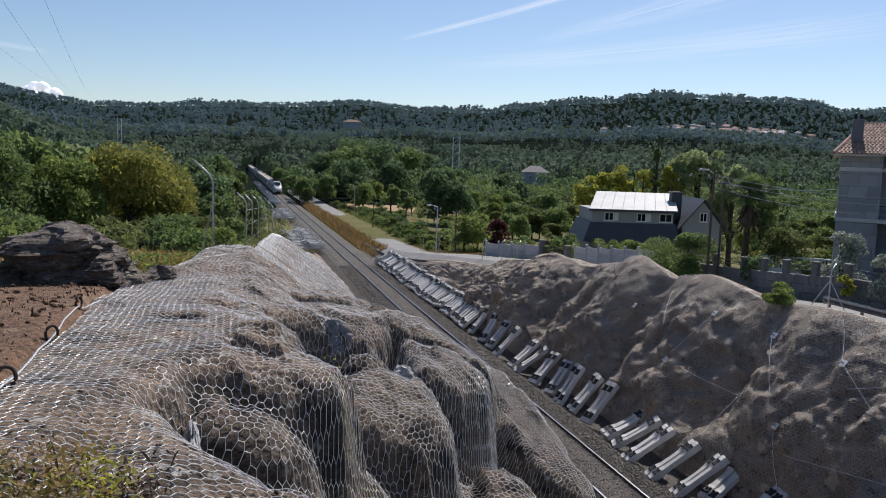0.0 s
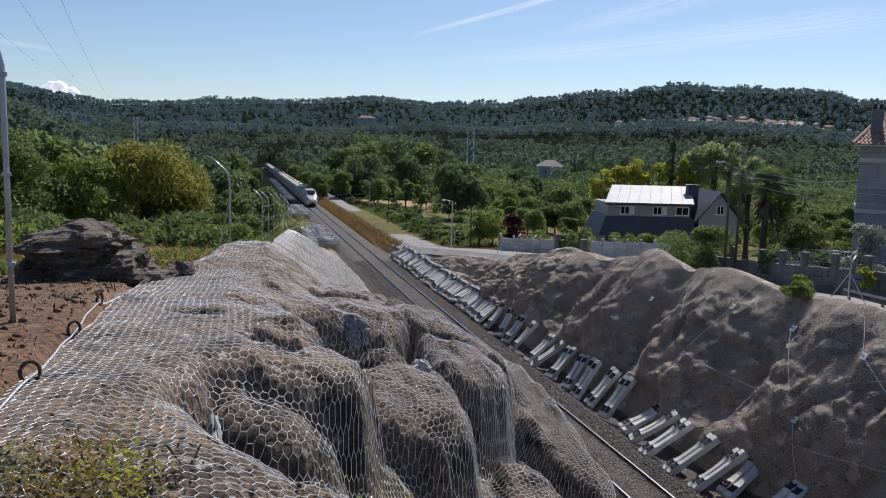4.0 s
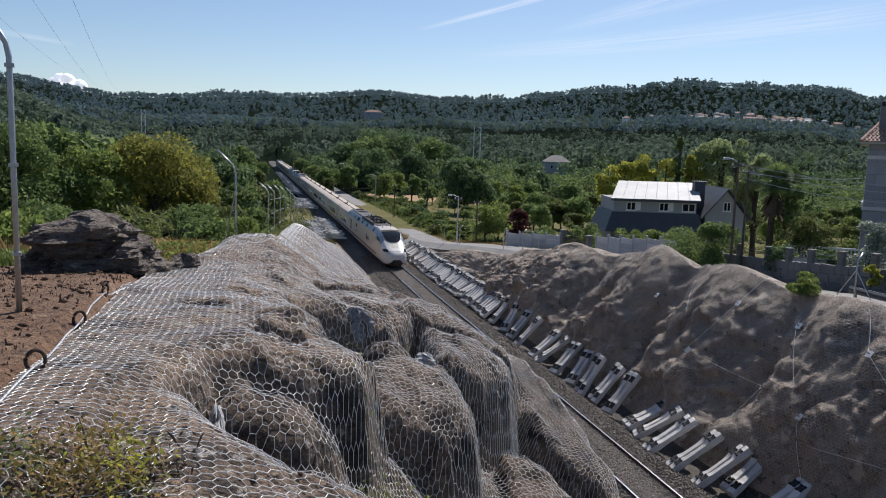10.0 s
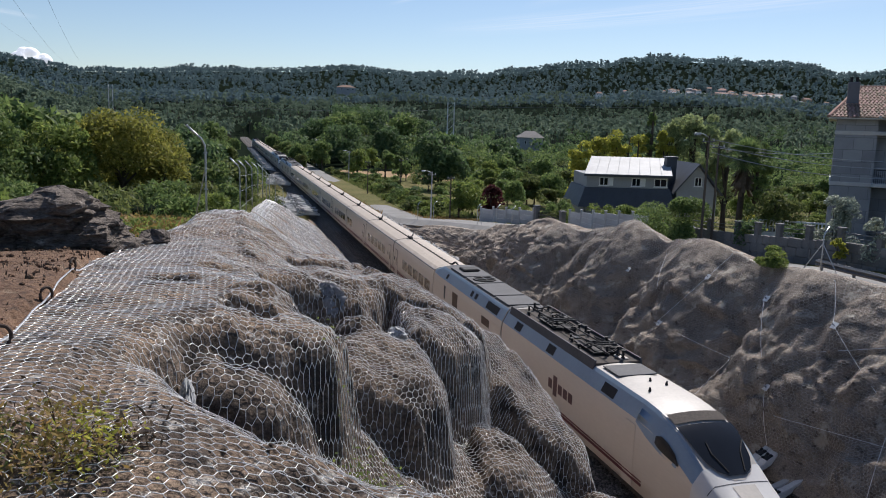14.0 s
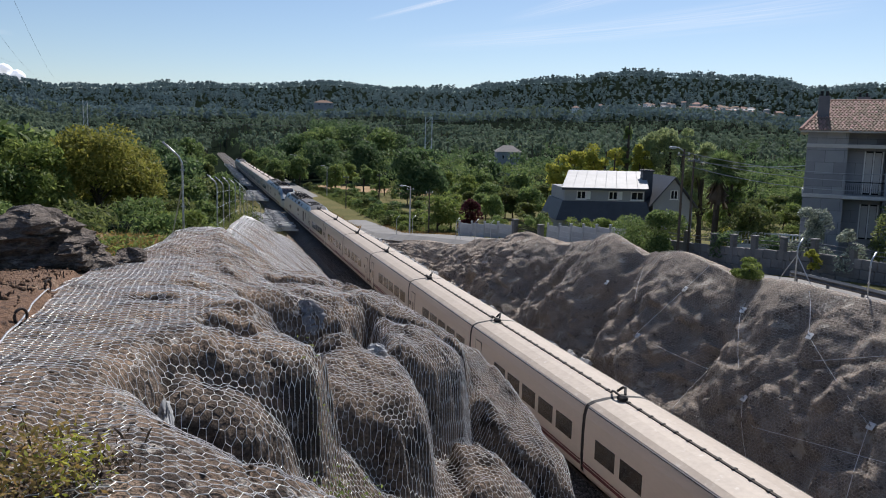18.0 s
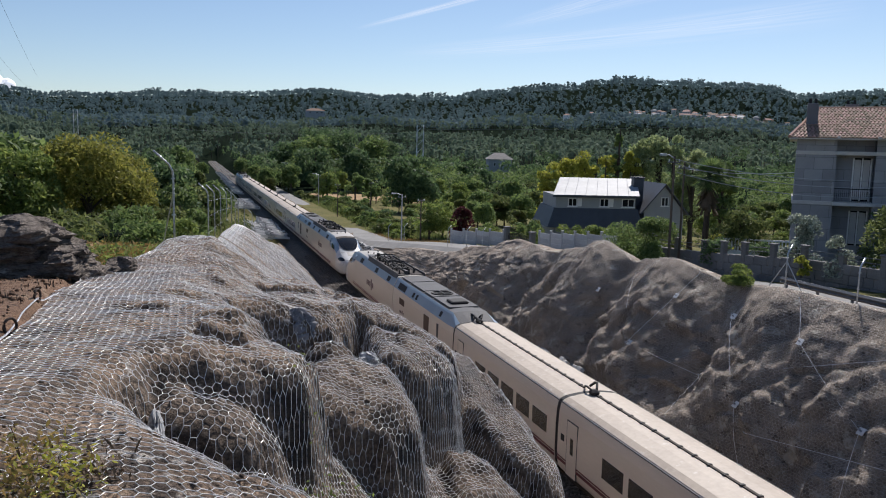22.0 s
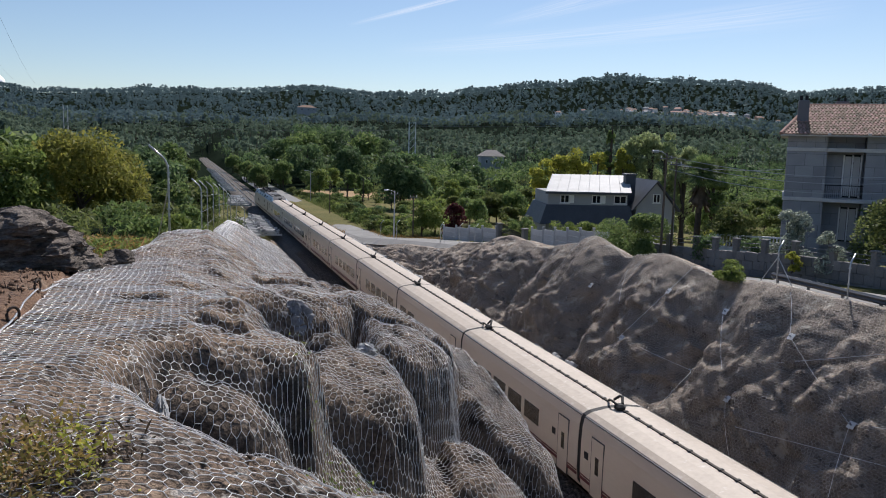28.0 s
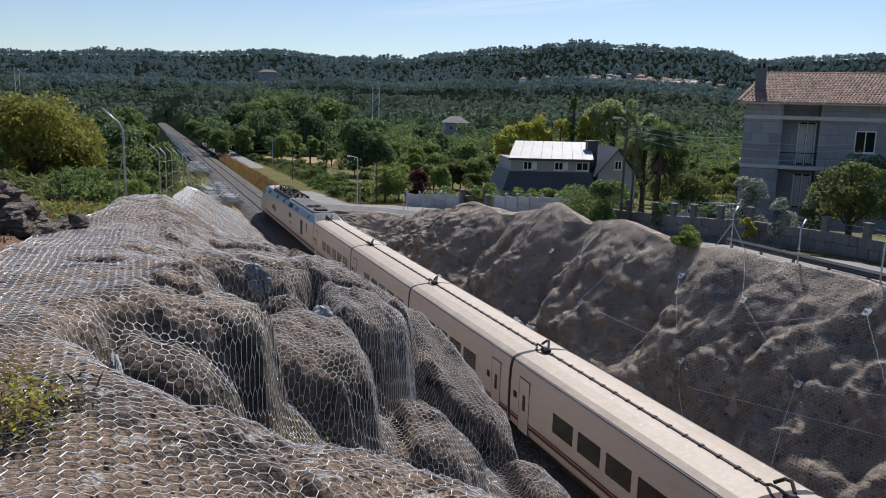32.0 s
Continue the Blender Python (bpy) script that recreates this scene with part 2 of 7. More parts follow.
M_GALVD = mat("weathered_barrier_steel", (0.20, 0.205, 0.21), 0.6, 0.6, (0.13, 0.13, 0.135), 2, 20, 0.2)
M_CABLE = mat("cable_sheath", (0.22, 0.22, 0.23), 0.5, 0.3, (0.15, 0.15, 0.15), 3, 20, 0.1)
M_GRANITE_D = mat("granite_joints", (0.17, 0.175, 0.19), 0.9, 0, (0.12, 0.125, 0.135), 0.8, 20, 0.2)
M_BAND = mat("pale_stone_band", (0.58, 0.57, 0.55), 0.8, 0, (0.46, 0.45, 0.44), 1.5, 14, 0.15)
M_TILE_I = mat("clay_tile_rows", (0.32, 0.215, 0.16), 0.85, 0, (0.19, 0.125, 0.095), 1.2, 14, 0.3, island=0.4)
M_DEADFROND = mat("dead_frond", (0.13, 0.09, 0.055), 0.9, 0, (0.07, 0.05, 0.03), 3, 20, 0.4)
M_OCHRE = mat("ochre_render", (0.48, 0.34, 0.20), 0.9, 0, (0.38, 0.27, 0.16), 0.5, 8, 0.1)
M_CLOUD = mat("cloud", (0.9, 0.9, 0.9), 1.0, 0, (0.85, 0.86, 0.88), 0.01, 0.1, 0.04)
# added glow stands for sunlight scattered through the backlit cloud
M_CLOUD.node_tree.nodes["Principled BSDF"].inputs["Emission Color"].default_value = (0.95, 0.97, 1.0, 1)
M_CLOUD.node_tree.nodes["Principled BSDF"].inputs["Emission Strength"].default_value = 0.5
M_STEM = mat("pine_stem", (0.16, 0.125, 0.10), 0.9, 0, (0.09, 0.07, 0.055), 0.05, 3, 0.4)
L_DRY = leaf("dry_grass", (0.34, 0.23, 0.095), (0.20, 0.14, 0.06), 0.35, 0.3)


# ---- mesh helpers ----
def mesh(name, verts, faces, mats, idx=None, smooth=False):
    me = bpy.data.meshes.new(name)
    if isinstance(verts, np.ndarray):
        verts = np.ascontiguousarray(verts, dtype=np.float32)
        faces = np.ascontiguousarray(faces, dtype=np.int32)
        k = faces.shape[1]
        me.vertices.add(len(verts))
        me.vertices.foreach_set("co", verts.ravel())
        me.loops.add(faces.size)
        me.loops.foreach_set("vertex_index", faces.ravel())
        me.polygons.add(len(faces))
        me.polygons.foreach_set("loop_start", np.arange(0, faces.size, k, dtype=np.int32))
        me.update(calc_edges=True)
    else:
        me.from_pydata(verts, [], faces)
    for m in (mats if isinstance(mats, (list, tuple)) else [mats]):
        me.materials.append(m)
    if idx is not None:
        me.polygons.foreach_set("material_index", np.asarray(idx, dtype=np.int32))
    if smooth:
        me.polygons.foreach_set("use_smooth", np.ones(len(me.polygons), dtype=bool))
    me.update()
    return me


class Shape:
    """Collects vertices and faces of one mesh."""

    def __init__(self):
        self.v, self.f = [], []

    def add(self, verts, faces, m=None):
        o = len(self.v)
        self.v += [tuple(m @ Vector(p)) if m else tuple(p) for p in verts]
        self.f += [tuple(i + o for i in q) for q in faces]
        return self

    def box(self, x0, x1, y0, y1, z0, z1, m=None, bevel=0.0):
        b = min(bevel, (x1 - x0) / 3, (y1 - y0) / 3, (z1 - z0) / 3)
        if b <= 0:
            vs = [(x, y, z) for z in (z0, z1) for y in (y0, y1) for x in (x0, x1)]
            return self.add(vs, [(0, 2, 3, 1), (4, 5, 7, 6), (0, 1, 5, 4), (2, 6, 7, 3), (0, 4, 6, 2), (1, 3, 7, 5)], m)
        rings = []
        for z, ins in ((z0, b), (z0 + b, 0), (z1 - b, 0), (z1, b)):
            rings.append([(x0 + ins + b, y0 + ins, z), (x1 - ins - b, y0 + ins, z), (x1 - ins, y0 + ins + b, z), (x1 - ins, y1 - ins - b, z),
                          (x1 - ins - b, y1 - ins, z), (x0 + ins + b, y1 - ins, z), (x0 + ins, y1 - ins - b, z), (x0 + ins, y0 + ins + b, z)])
        return self.loft(rings, m=m)

    def loft(self, rings, close=True, caps=True, m=None):
        k = len(rings[0])
        fs = []
        for i in range(len(rings) - 1):
            for j in range(k if close else k - 1):
                a, b = i * k + j, i * k + (j + 1) % k
                fs.append((a, b, b + k, a + k))
        if caps:
            fs.append(tuple(range(k - 1, -1, -1)))
            fs.append(tuple(range((len(rings) - 1) * k, len(rings) * k)))
        return self.add([p for r in rings for p in r], fs, m)

    def tube(self, pts, radii, sides=8, m=None):
        pts = [Vector(p) for p in pts]
        if not isinstance(radii, (list, tuple)):
            radii = [radii] * len(pts)
        rings = []
        for i, p in enumerate(pts):
            d = (pts[min(i + 1, len(pts) - 1)] - pts[max(i - 1, 0)]).normalized()
            a = d.cross(Vector((0, 0, 1)) if abs(d.z) < 0.9 else Vector((1, 0, 0))).normalized()
            b = d.cross(a)
            rings.append([p + radii[i] * (math.cos(2 * math.pi * j / sides) * a + math.sin(2 * math.pi * j / sides) * b) for j in range(sides)])
        return self.loft(rings, m=m)

    def make(self, name, mats, smooth=False):
        return mesh(name, self.v, self.f, mats, smooth=smooth)


def part(name, shape, material, parent, label="", smooth=False):
    me = shape.make(name, material, smooth) if isinstance(shape, Shape) else shape
    ob = new(name, me)
    ob.parent = parent
    if label:
        ob["label"] = label
    return ob


def thing(name, m, label, category, group="", kind=""):
    ob = new(name)
    ob.matrix_world = m
    return tagged(ob, label, category, group, kind)


def solo(name, me, label, category="", group="", kind="", m=None):
    ob = new(name, me)
    if m:
        ob.matrix_world = m
    return tagged(ob, label, category, group, kind)


# ---- noise and ground ----
def _hash(ix, iy, s):
    h = (ix * 374761393 + iy * 668265263 + s * 974634777) & 0xFFFFFFFF
    h = ((h ^ (h >> 13)) * 1274126177) & 0xFFFFFFFF
    return ((h ^ (h >> 16)) & 0xFFFFFF) / float(0xFFFFFF)


def vnoise(x, y, s=0):
    x, y = np.asarray(x, float), np.asarray(y, float)
    ix, iy = np.floor(x).astype(np.int64), np.floor(y).astype(np.int64)
    fx, fy = x - ix, y - iy
    fx, fy = fx * fx * (3 - 2 * fx), fy * fy * (3 - 2 * fy)
    a, b, c, d = _hash(ix, iy, s), _hash(ix + 1, iy, s), _hash(ix, iy + 1, s), _hash(ix + 1, iy + 1, s)
    return (a + (b - a) * fx) * (1 - fy) + (c + (d - c) * fx) * fy


def fbm(x, y, s=0, octaves=4):
    t, a, k = 0.0, 0.5, 1.0
    for o in range(octaves):
        t = t + a * (vnoise(x * k, y * k, s + o) - 0.5) * 2
        a, k = a * 0.5, k * 2.03
    return t


def ridged(x, y, s=0, octaves=4):
    t, a, k = 0.0, 0.5, 1.0
    for o in range(octaves):
        t = t + a * (1 - np.abs(vnoise(x * k, y * k, s + o) * 2 - 1))
        a, k = a * 0.5, k * 2.03
    return t


def smooth01(v):
    v = np.clip(v, 0, 1)
    return v * v * (3 - 2 * v)


TX = 15.45                      # the track's centre line
RIM_Y = [-60, 8, 10, 14, 17, 20, 22, 30, 45, 60, 75, 90, 105, 125]
RIM_X = [-1.4, -1.42, -1.52, -1.4, -0.77, 0.0, 0.2, 0.6, 1.7, 3.2, 4.7, 7.7, 11.3, 12.0]
RIM_Z = [11.7, 11.65, 11.5, 11.05, 10.65, 10.15, 9.75, 9.0, 8.1, 7.1, 5.4, 2.2, -0.3, -0.6]
TOP_Y = [-60, 26, 37, 46, 54, 61, 67, 78, 96, 110]
TOP_Z = [6.9, 6.9, 7.0, 6.6, 6.1, 4.9, 3.7, 2.6, 0.6, 0.4]
SIDE_Y = [-60, 30, 36, 40, 47, 56, 66, 75, 83, 96, 110]
SIDE_Z = [6.6, 6.4, 5.95, 5.55, 5.0, 4.6, 3.7, 3.1, 2.4, 1.1, 0.6]
rim_x = partial(np.interp, xp=RIM_Y, fp=RIM_X)
rim_z = partial(np.interp, xp=RIM_Y, fp=RIM_Z)
top_z = partial(np.interp, xp=TOP_Y, fp=TOP_Z)
TOE_L, TOE_R = 12.2, 19.35


def top_x(y):
    return 20.4 + 0.75 * top_z(y)


# height of the wooded skyline, in degrees by compass bearing from the railway
RIDGE_A = [-180, -60, -24, -14.1, -11.2, -8.9, -5.4, -2.4, 2.9, 6.5, 8.5, 11.8, 13.6, 18.8, 20, 24, 27.6, 28.3, 31, 36.6, 38.7, 40.8, 42, 43.3, 44.6, 48.7, 60, 180]
RIDGE_H = [4, 4, 4.6, 3.5, 3.1, 2.75, 2.9, 3.1, 3.3, 3.5, 3.75, 3.6, 3.4, 3.5, 3.8, 4.2, 4.4, 4.75, 4.85, 4.6, 4.6, 4.3, 3.8, 3.7, 4.0, 4.15, 4, 4]


def far_z(x, y):
    """Rolling land: a flat wooded valley, a first line of hills, and the ridge behind them."""
    r = np.hypot(x, y)
    az = np.degrees(np.arctan2(x, y))
    ridge = 13.2 + np.tan(np.radians(np.interp(az, RIDGE_A, RIDGE_H))) * 1700 - 3
    first = 0.36 + 0.10 * fbm(az / 7.0, r * 0 + 3.3, 13, 3)
    k = 0.10 * smooth01((r - 260) / 500) + (first - 0.10) * smooth01((r - 680) / 420) + (1 - first) * smooth01((r - 1180) / 520)
    roll = fbm(x / 170, y / 170, 11, 3) * 9 * smooth01((r - 300) / 400) * smooth01((1650 - r) / 300)
    lefthill = 24 * smooth01((-7 - az) / 12) * smooth01((r - 120) / 240) * smooth01((1500 - r) / 700) * (az > -100)
    return k * ridge + roll + lefthill - 0.2 * smooth01((r - 110) / 120) * (1 - k)


def ground_z(x, y):
    x, y = np.asarray(x, float), np.asarray(y, float)
    fz = far_z(x, y)
    # left: plateau that falls away with the cutting
    left = rim_z(y) + 0.035 * np.clip(rim_x(y) - x, 0, 40) * smooth01((y - 8) / 30) + 0.07 * fbm(x * 0.9, y * 0.9, 3) - 0.02
    left = left - 1.5 * np.clip(x - rim_x(y) + 0.12, 0, 1.5) * (x < 9)
    left = np.where(y > 100, -0.5, left)
    right = np.interp(x, [20, 26, 36, 60, 110], [0, 0, 0, -1.5, -3.5]) + np.interp(y, SIDE_Y, SIDE_Z) - 0.12 + 0.06 * fbm(x * 0.6, y * 0.6, 5)
    side = smooth01((x - 10) / 10)
    near = left * (1 - side) + right * side
    r = np.hypot(x, y)
    w = smooth01((r - 120) / 140)
    z = near * (1 - w) + fz * w
    # the railway keeps its level, in a trench where the ground is higher
    d = np.abs(x - TX)
    bed = np.maximum(np.where(x > TX, smooth01((d - 3.6) / 2.2), smooth01((d - 7) / 14)), smooth01((y - 560) / 160))
    z = np.where(y > 100, -0.75 * (1 - bed) + z * bed, z)
    cut = (x > rim_x(y) + 0.9) & (x < top_x(y) + 2.2) & (y <= 104) & (y > -400)
    z = np.where(cut, -1.6, z)
    return z


def build_ground():
    rs = np.concatenate([[0.0], np.geomspace(1.2, 4600, 190)])
    az = np.radians(np.concatenate([np.arange(-180, -40, 6.0), np.arange(-40, 60, 0.45), np.arange(60, 180, 6.0)]))
    rr, aa = np.meshgrid(rs, az, indexing="ij")
    x, y = rr * np.sin(aa), rr * np.cos(aa)
    v = np.stack([x, y, ground_z(x, y)], -1).reshape(-1, 3)
    n, k = len(rs), len(az)
    i, j = np.meshgrid(np.arange(n - 1), np.arange(k), indexing="ij")
    a, b = i * k + j, i * k + (j + 1) % k
    f = np.stack([a, b, b + k, a + k], -1).reshape(-1, 4)[:, ::-1]
    c = v[f].mean(1)
    soil = (c[:, 0] < 0.6) & (c[:, 1] < 17 + 1.5 * np.sin(c[:, 0])) & (c[:, 0] > -14) & (c[:, 1] > -20)
    field = (np.abs(c[:, 0] - 43) < 13) & (np.abs(c[:, 1] - 200) < 16)
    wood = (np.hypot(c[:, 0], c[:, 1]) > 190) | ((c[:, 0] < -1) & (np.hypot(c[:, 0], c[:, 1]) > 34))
    solo("ground", mesh("ground", v, f, [M_GROUND, M_SOIL, M_FLOOR_SHADE, M_FIELD], np.where(field, 3, np.where(soil, 1, np.where(wood, 2, 0))), True), "uneven earth and grass with bare red-brown soil", kind="structure")


build_ground()


def grid_mesh(name, u, w, fn, material):
    uu, ww = np.meshgrid(u, w, indexing="ij")
    v = fn(uu, ww).reshape(-1, 3)
    n, k = len(u), len(w)
    i, j = np.meshgrid(np.arange(n - 1), np.arange(k - 1), indexing="ij")
    a = i * k + j
    f = np.stack([a, a + k, a + k + 1, a + 1], -1).reshape(-1, 4)
    return mesh(name, v, f, material, smooth=True)


# rock masses of the left face: outline in plan, height, fall along x and y, steepness of the sides
MASSES = [
    # smooth mound under the camera
    ([(-4, -16), (-4, 5.7), (-0.42, 5.5), (-0.1, 4.88), (0.28, 4.5), (1.0, 4.38), (2.0, 3.85), (3.0, 2.4), (3.8, 0), (5, -16)], (11.5, -0.30, 0.02, -0.1, 4.0), 3.2),
    # the plateau and its back wall
    ([(-4, 2.5), (-0.9, 3.6), (-0.48, 5.55), (-0.22, 6.3), (0.35, 6.45), (1.0, 6.72), (1.22, 7.2), (0.85, 8.0), (0.66, 9.4), (0.62, 10.8), (1.2, 11.1), (2.0, 11.35), (2.5, 11.9), (2.75, 12.9), (2.9, 15.5), (2.2, 18), (1.5, 24), (-4, 24)], (11.52, -0.24, -0.068, 0.0, 7.0), 9.0),
    # low shelf before the plateau
    ([(-0.3, 5.85), (0.2, 5.75), (0.52, 5.85), (0.72, 6.25), (0.6, 6.7), (-0.2, 6.6)], (11.3, -0.6, 0.1, 0.0, 6.1), 7.0),
    # step on the plateau
    ([(-0.1, 7.5), (0.5, 7.42), (0.85, 7.6), (0.6, 8.6), (-0.3, 8.7)], (11.53, -0.2, -0.06, 0.3, 7.6), 7.0),
    # flat-topped block in the middle
    ([(1.0, 8.1), (1.35, 7.8), (2.05, 7.75), (2.5, 8.2), (2.65, 9.5), (2.1, 10.0), (1.35, 9.3)], (10.58, -0.25, 0.12, 1.15, 8.0), 9.0),
    # taller block behind it
    ([(2.35, 9.75), (2.8, 9.6), (3.4, 10.15), (3.85, 10.8), (3.5, 11.7), (2.5, 11.5)], (10.52, -0.40, 0.05, 2.6, 9.8), 9.0),
    # ridge that runs from the back wall towards the track
    ([(2.45, 12.3), (3.3, 11.7), (4.1, 11.7), (4.35, 12.4), (3.4, 13.8), (2.5, 13.6)], (10.62, -0.45, 0.05, 2.62, 12.6), 4.5),
    # the block nearest the track
    ([(4.15, 11.6), (4.65, 11.2), (5.2, 10.85), (5.75, 10.6), (6.1, 11.6), (5.7, 12.6), (5.1, 13.7), (4.3, 13.5)], (9.38, -0.70, 0.42, 4.81, 13.2), 7.0),
    ([(5.3, 9.2), (6.2, 8.8), (6.7, 9.7), (6.2, 10.6), (5.5, 10.5)], (7.5, -0.6, 0.35, 5.8, 10.2), 7.0),
    ([(3.0, 8.2), (3.7, 8.0), (4.2, 8.7), (3.9, 9.5), (3.2, 9.4)], (9.2, -0.55, 0.25, 3.4, 9.0), 4.5)]
# hollows with a broken back wall: x from, x to, y of the wall, its slant, depth, length
CUTS = [(-0.3, 0.35, 10.3, 0.25, 0.09, 0.4), (-0.75, -0.2, 8.55, -0.3, 0.10, 0.3), (-0.2, 0.15, 8.75, 0.4, 0.12, 0.3), (0.0, 0.6, 7.4, 0.15, 0.22, 0.5), (-0.12, 0.2, 6.42, -0.3, 0.26, 0.32), (-0.62, -0.42, 6.6, 0.3, 0.12, 0.3),
        (1.1, 2.1, 13.6, 0.1, 0.25, 0.8), (0.9, 2.2, 19.4, 0.2, 0.5, 1.2), (-0.55, -0.25, 7.4, 0.3, 0.1, 0.3)]


def outline(x, y, pts):
    """Distance to a closed outline in plan, negative inside."""
    best, inside = np.full(np.shape(x), 1e9), np.zeros(np.shape(x), bool)
    for (ax, ay), (bx, by) in zip(pts, pts[1:] + pts[:1]):
        ex, ey = bx - ax, by - ay
        h = np.clip(((x - ax) * ex + (y - ay) * ey) / (ex * ex + ey * ey), 0, 1)
        best = np.minimum(best, np.hypot(x - ax - ex * h, y - ay - ey * h))
        if by != ay:
            inside ^= ((ay > y) != (by > y)) & (x < ex * (y - ay) / ey + ax)
    return np.where(inside, -best, best)


def blocks(x, y, size, s=0):
    """Broken rock: each cell of a jittered grid stands at its own height. Gives the height and the nearness to a joint."""
    gx, gy = x / size, y / size
    ix, iy = np.floor(gx).astype(np.int64), np.floor(gy).astype(np.int64)
    best, second, val = np.full(np.shape(gx), 9.0), np.full(np.shape(gx), 9.0), np.zeros(np.shape(gx))
    for ox in (-1, 0, 1):
        for oy in (-1, 0, 1):
            cx, cy = ix + ox + _hash(ix + ox, iy + oy, s), iy + oy + _hash(ix + ox, iy + oy, s + 1)
            d = np.hypot(gx - cx, gy - cy)
            tilt = (_hash(ix + ox, iy + oy, s + 3) - 0.5) * (gx - cx) + (_hash(ix + ox, iy + oy, s + 4) - 0.5) * (gy - cy)
            h = _hash(ix + ox, iy + oy, s + 2) - 0.5 + 0.8 * tilt
            closer = d < best
            second = np.where(closer, best, np.minimum(second, d))
            val = np.where(closer, h, val)
            best = np.where(closer, d, best)
    return val, second - best


def left_z(x, y):
    x, y = np.asarray(x, float), np.asarray(y, float)
    rx, rz = rim_x(y), rim_z(y)
    # the far part: an even slope from rim to toe
    v = np.clip((x - rx) / (TOE_L - rx), 0, 1)
    even = rz + 0.04 - (rz + 0.75) * v ** 1.12
    # the near part: broken masses over a falling floor
    wx = x + 0.10 * fbm(x * 1.6, y * 1.6, 51, 3) + 0.035 * fbm(x * 6, y * 6, 53, 3)
    wy = y + 0.12 * fbm(x * 1.6, y * 1.6, 55, 3) + 0.035 * fbm(x * 6, y * 6, 56, 3)
    floor = np.minimum(10.9 - 0.75 * np.maximum(wx, 0.4) + 0.08 * (y - 6), 7.0 + 0.1 * (y - 11) - 1.23 * (wx - 5.9))
    floor = floor + 0.22 * fbm(x * 0.9, y * 0.9, 25, 4)
    z = floor
    lo = rz + 0.04
    for pts, (h, sx, sy, ox, oy), k in MASSES:
        d = outline(wx, wy, pts)
        top = np.minimum(h + sx * np.maximum(x - ox, -0.25) + sy * (y - oy), lo + 0.6) + 0.05 * fbm(x * 1.3, y * 1.3, 29, 3)
        m = top - k * 0.5 * (d + np.sqrt(d * d + 0.003)) - 0.09 * smooth01((d + 0.35) / 0.35)
        z = 0.5 * (z + m + np.sqrt((z - m) ** 2 + 0.0015))
    # a round boulder in the hollow
    q = np.hypot(wx - 1.72, wy - 9.75)
    z = np.maximum(z, 10.32 + 0.36 * np.sqrt(np.clip(1 - (q / 0.34) ** 2, 0, 1)) - 3 * np.clip(q - 0.34, 0, 9))
    cx, cy = x + 0.2 * fbm(x * 1.7, y * 1.7, 57, 3), y + 0.2 * fbm(x * 1.7, y * 1.7, 58, 3)
    for x0, x1, yf, sl, h, ln in CUTS:
        d = yf + sl * (cx - 0.5 * (x0 + x1)) - cy
        side = smooth01((cx - x0) / 0.18) * smooth01((x1 - cx) / 0.18)
        z = z - h * side * smooth01((d + 0.05) / 0.1) * smooth01((ln - d) / (0.85 * ln)) + 0.25 * h * side * smooth01((d + 0.7) / 0.6) * (d < 0.03)
    act = smooth01((x - rx - 1.0) / 1.2) * smooth01((TOE_L - x) / 1.5)
    b2, e2 = blocks(wx, wy, 0.7, 71)
    b3, e3 = blocks(wx, wy * 1.4, 0.26, 76)
    z = z + act * (0.13 * b2 * smooth01(e2 / 0.25) - 0.05 * smooth01((0.12 - e2) / 0.12) + 0.05 * b3 * smooth01(e3 / 0.12) - 0.02 * smooth01((0.14 - e3) / 0.1))
    z = z + (0.035 + 0.05 * act) * fbm(x * 2.4, y * 2.4, 31, 5) + (0.012 + 0.02 * act) * fbm(x * 9, y * 9, 35, 3)
    # meet the rim at the soil, and pass over to the even slope further on
    k = smooth01((x - rx) / 0.7)
    z = z * k + np.minimum(z, lo) * (1 - k)
    far = even + 0.16 * fbm(x * 0.7, y * 0.6, 37, 2) * smooth01((x - rx - 0.2) / 0.8) + 0.3 * fbm(x * 0.8, y * 0.8, 33, 4) * smooth01((x - rx - 0.3) / 1.0)
    w = smooth01((y - 15.5) / 6.0)
    return z * (1 - w) + far * w


def build_left():
    u = np.concatenate([np.arange(-0.02, 0.56, 0.0026), np.arange(0.56, 1.02, 0.012)])
    w = np.concatenate([np.arange(-14, 2, 1.0), np.arange(2, 14.5, 0.035), np.arange(14.5, 24, 0.1), np.arange(24, 40, 0.25), np.arange(40, 108, 0.6)])

    def fn(uu, ww):
        x = rim_x(ww) + uu * (TOE_L - rim_x(ww))
        edge = smooth01(-uu / 0.02)
        return np.stack([x, ww, left_z(x, ww) - 0.25 * edge], -1)
    me = grid_mesh("rock_slope_left", u, w, fn, [M_ROCK, M_OUTCROP_SHADE])
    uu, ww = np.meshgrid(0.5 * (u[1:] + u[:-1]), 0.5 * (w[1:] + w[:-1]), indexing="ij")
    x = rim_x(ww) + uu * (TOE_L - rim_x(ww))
    # beyond mound and plateau the rock takes the shade-darkened copy
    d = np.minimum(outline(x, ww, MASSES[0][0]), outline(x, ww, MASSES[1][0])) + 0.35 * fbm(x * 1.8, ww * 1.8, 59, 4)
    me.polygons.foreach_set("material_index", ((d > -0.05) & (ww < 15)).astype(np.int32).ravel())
    solo("rock_slope_left", me, "bulging weathered granite cutting slope under wire netting", kind="structure")


build_left()


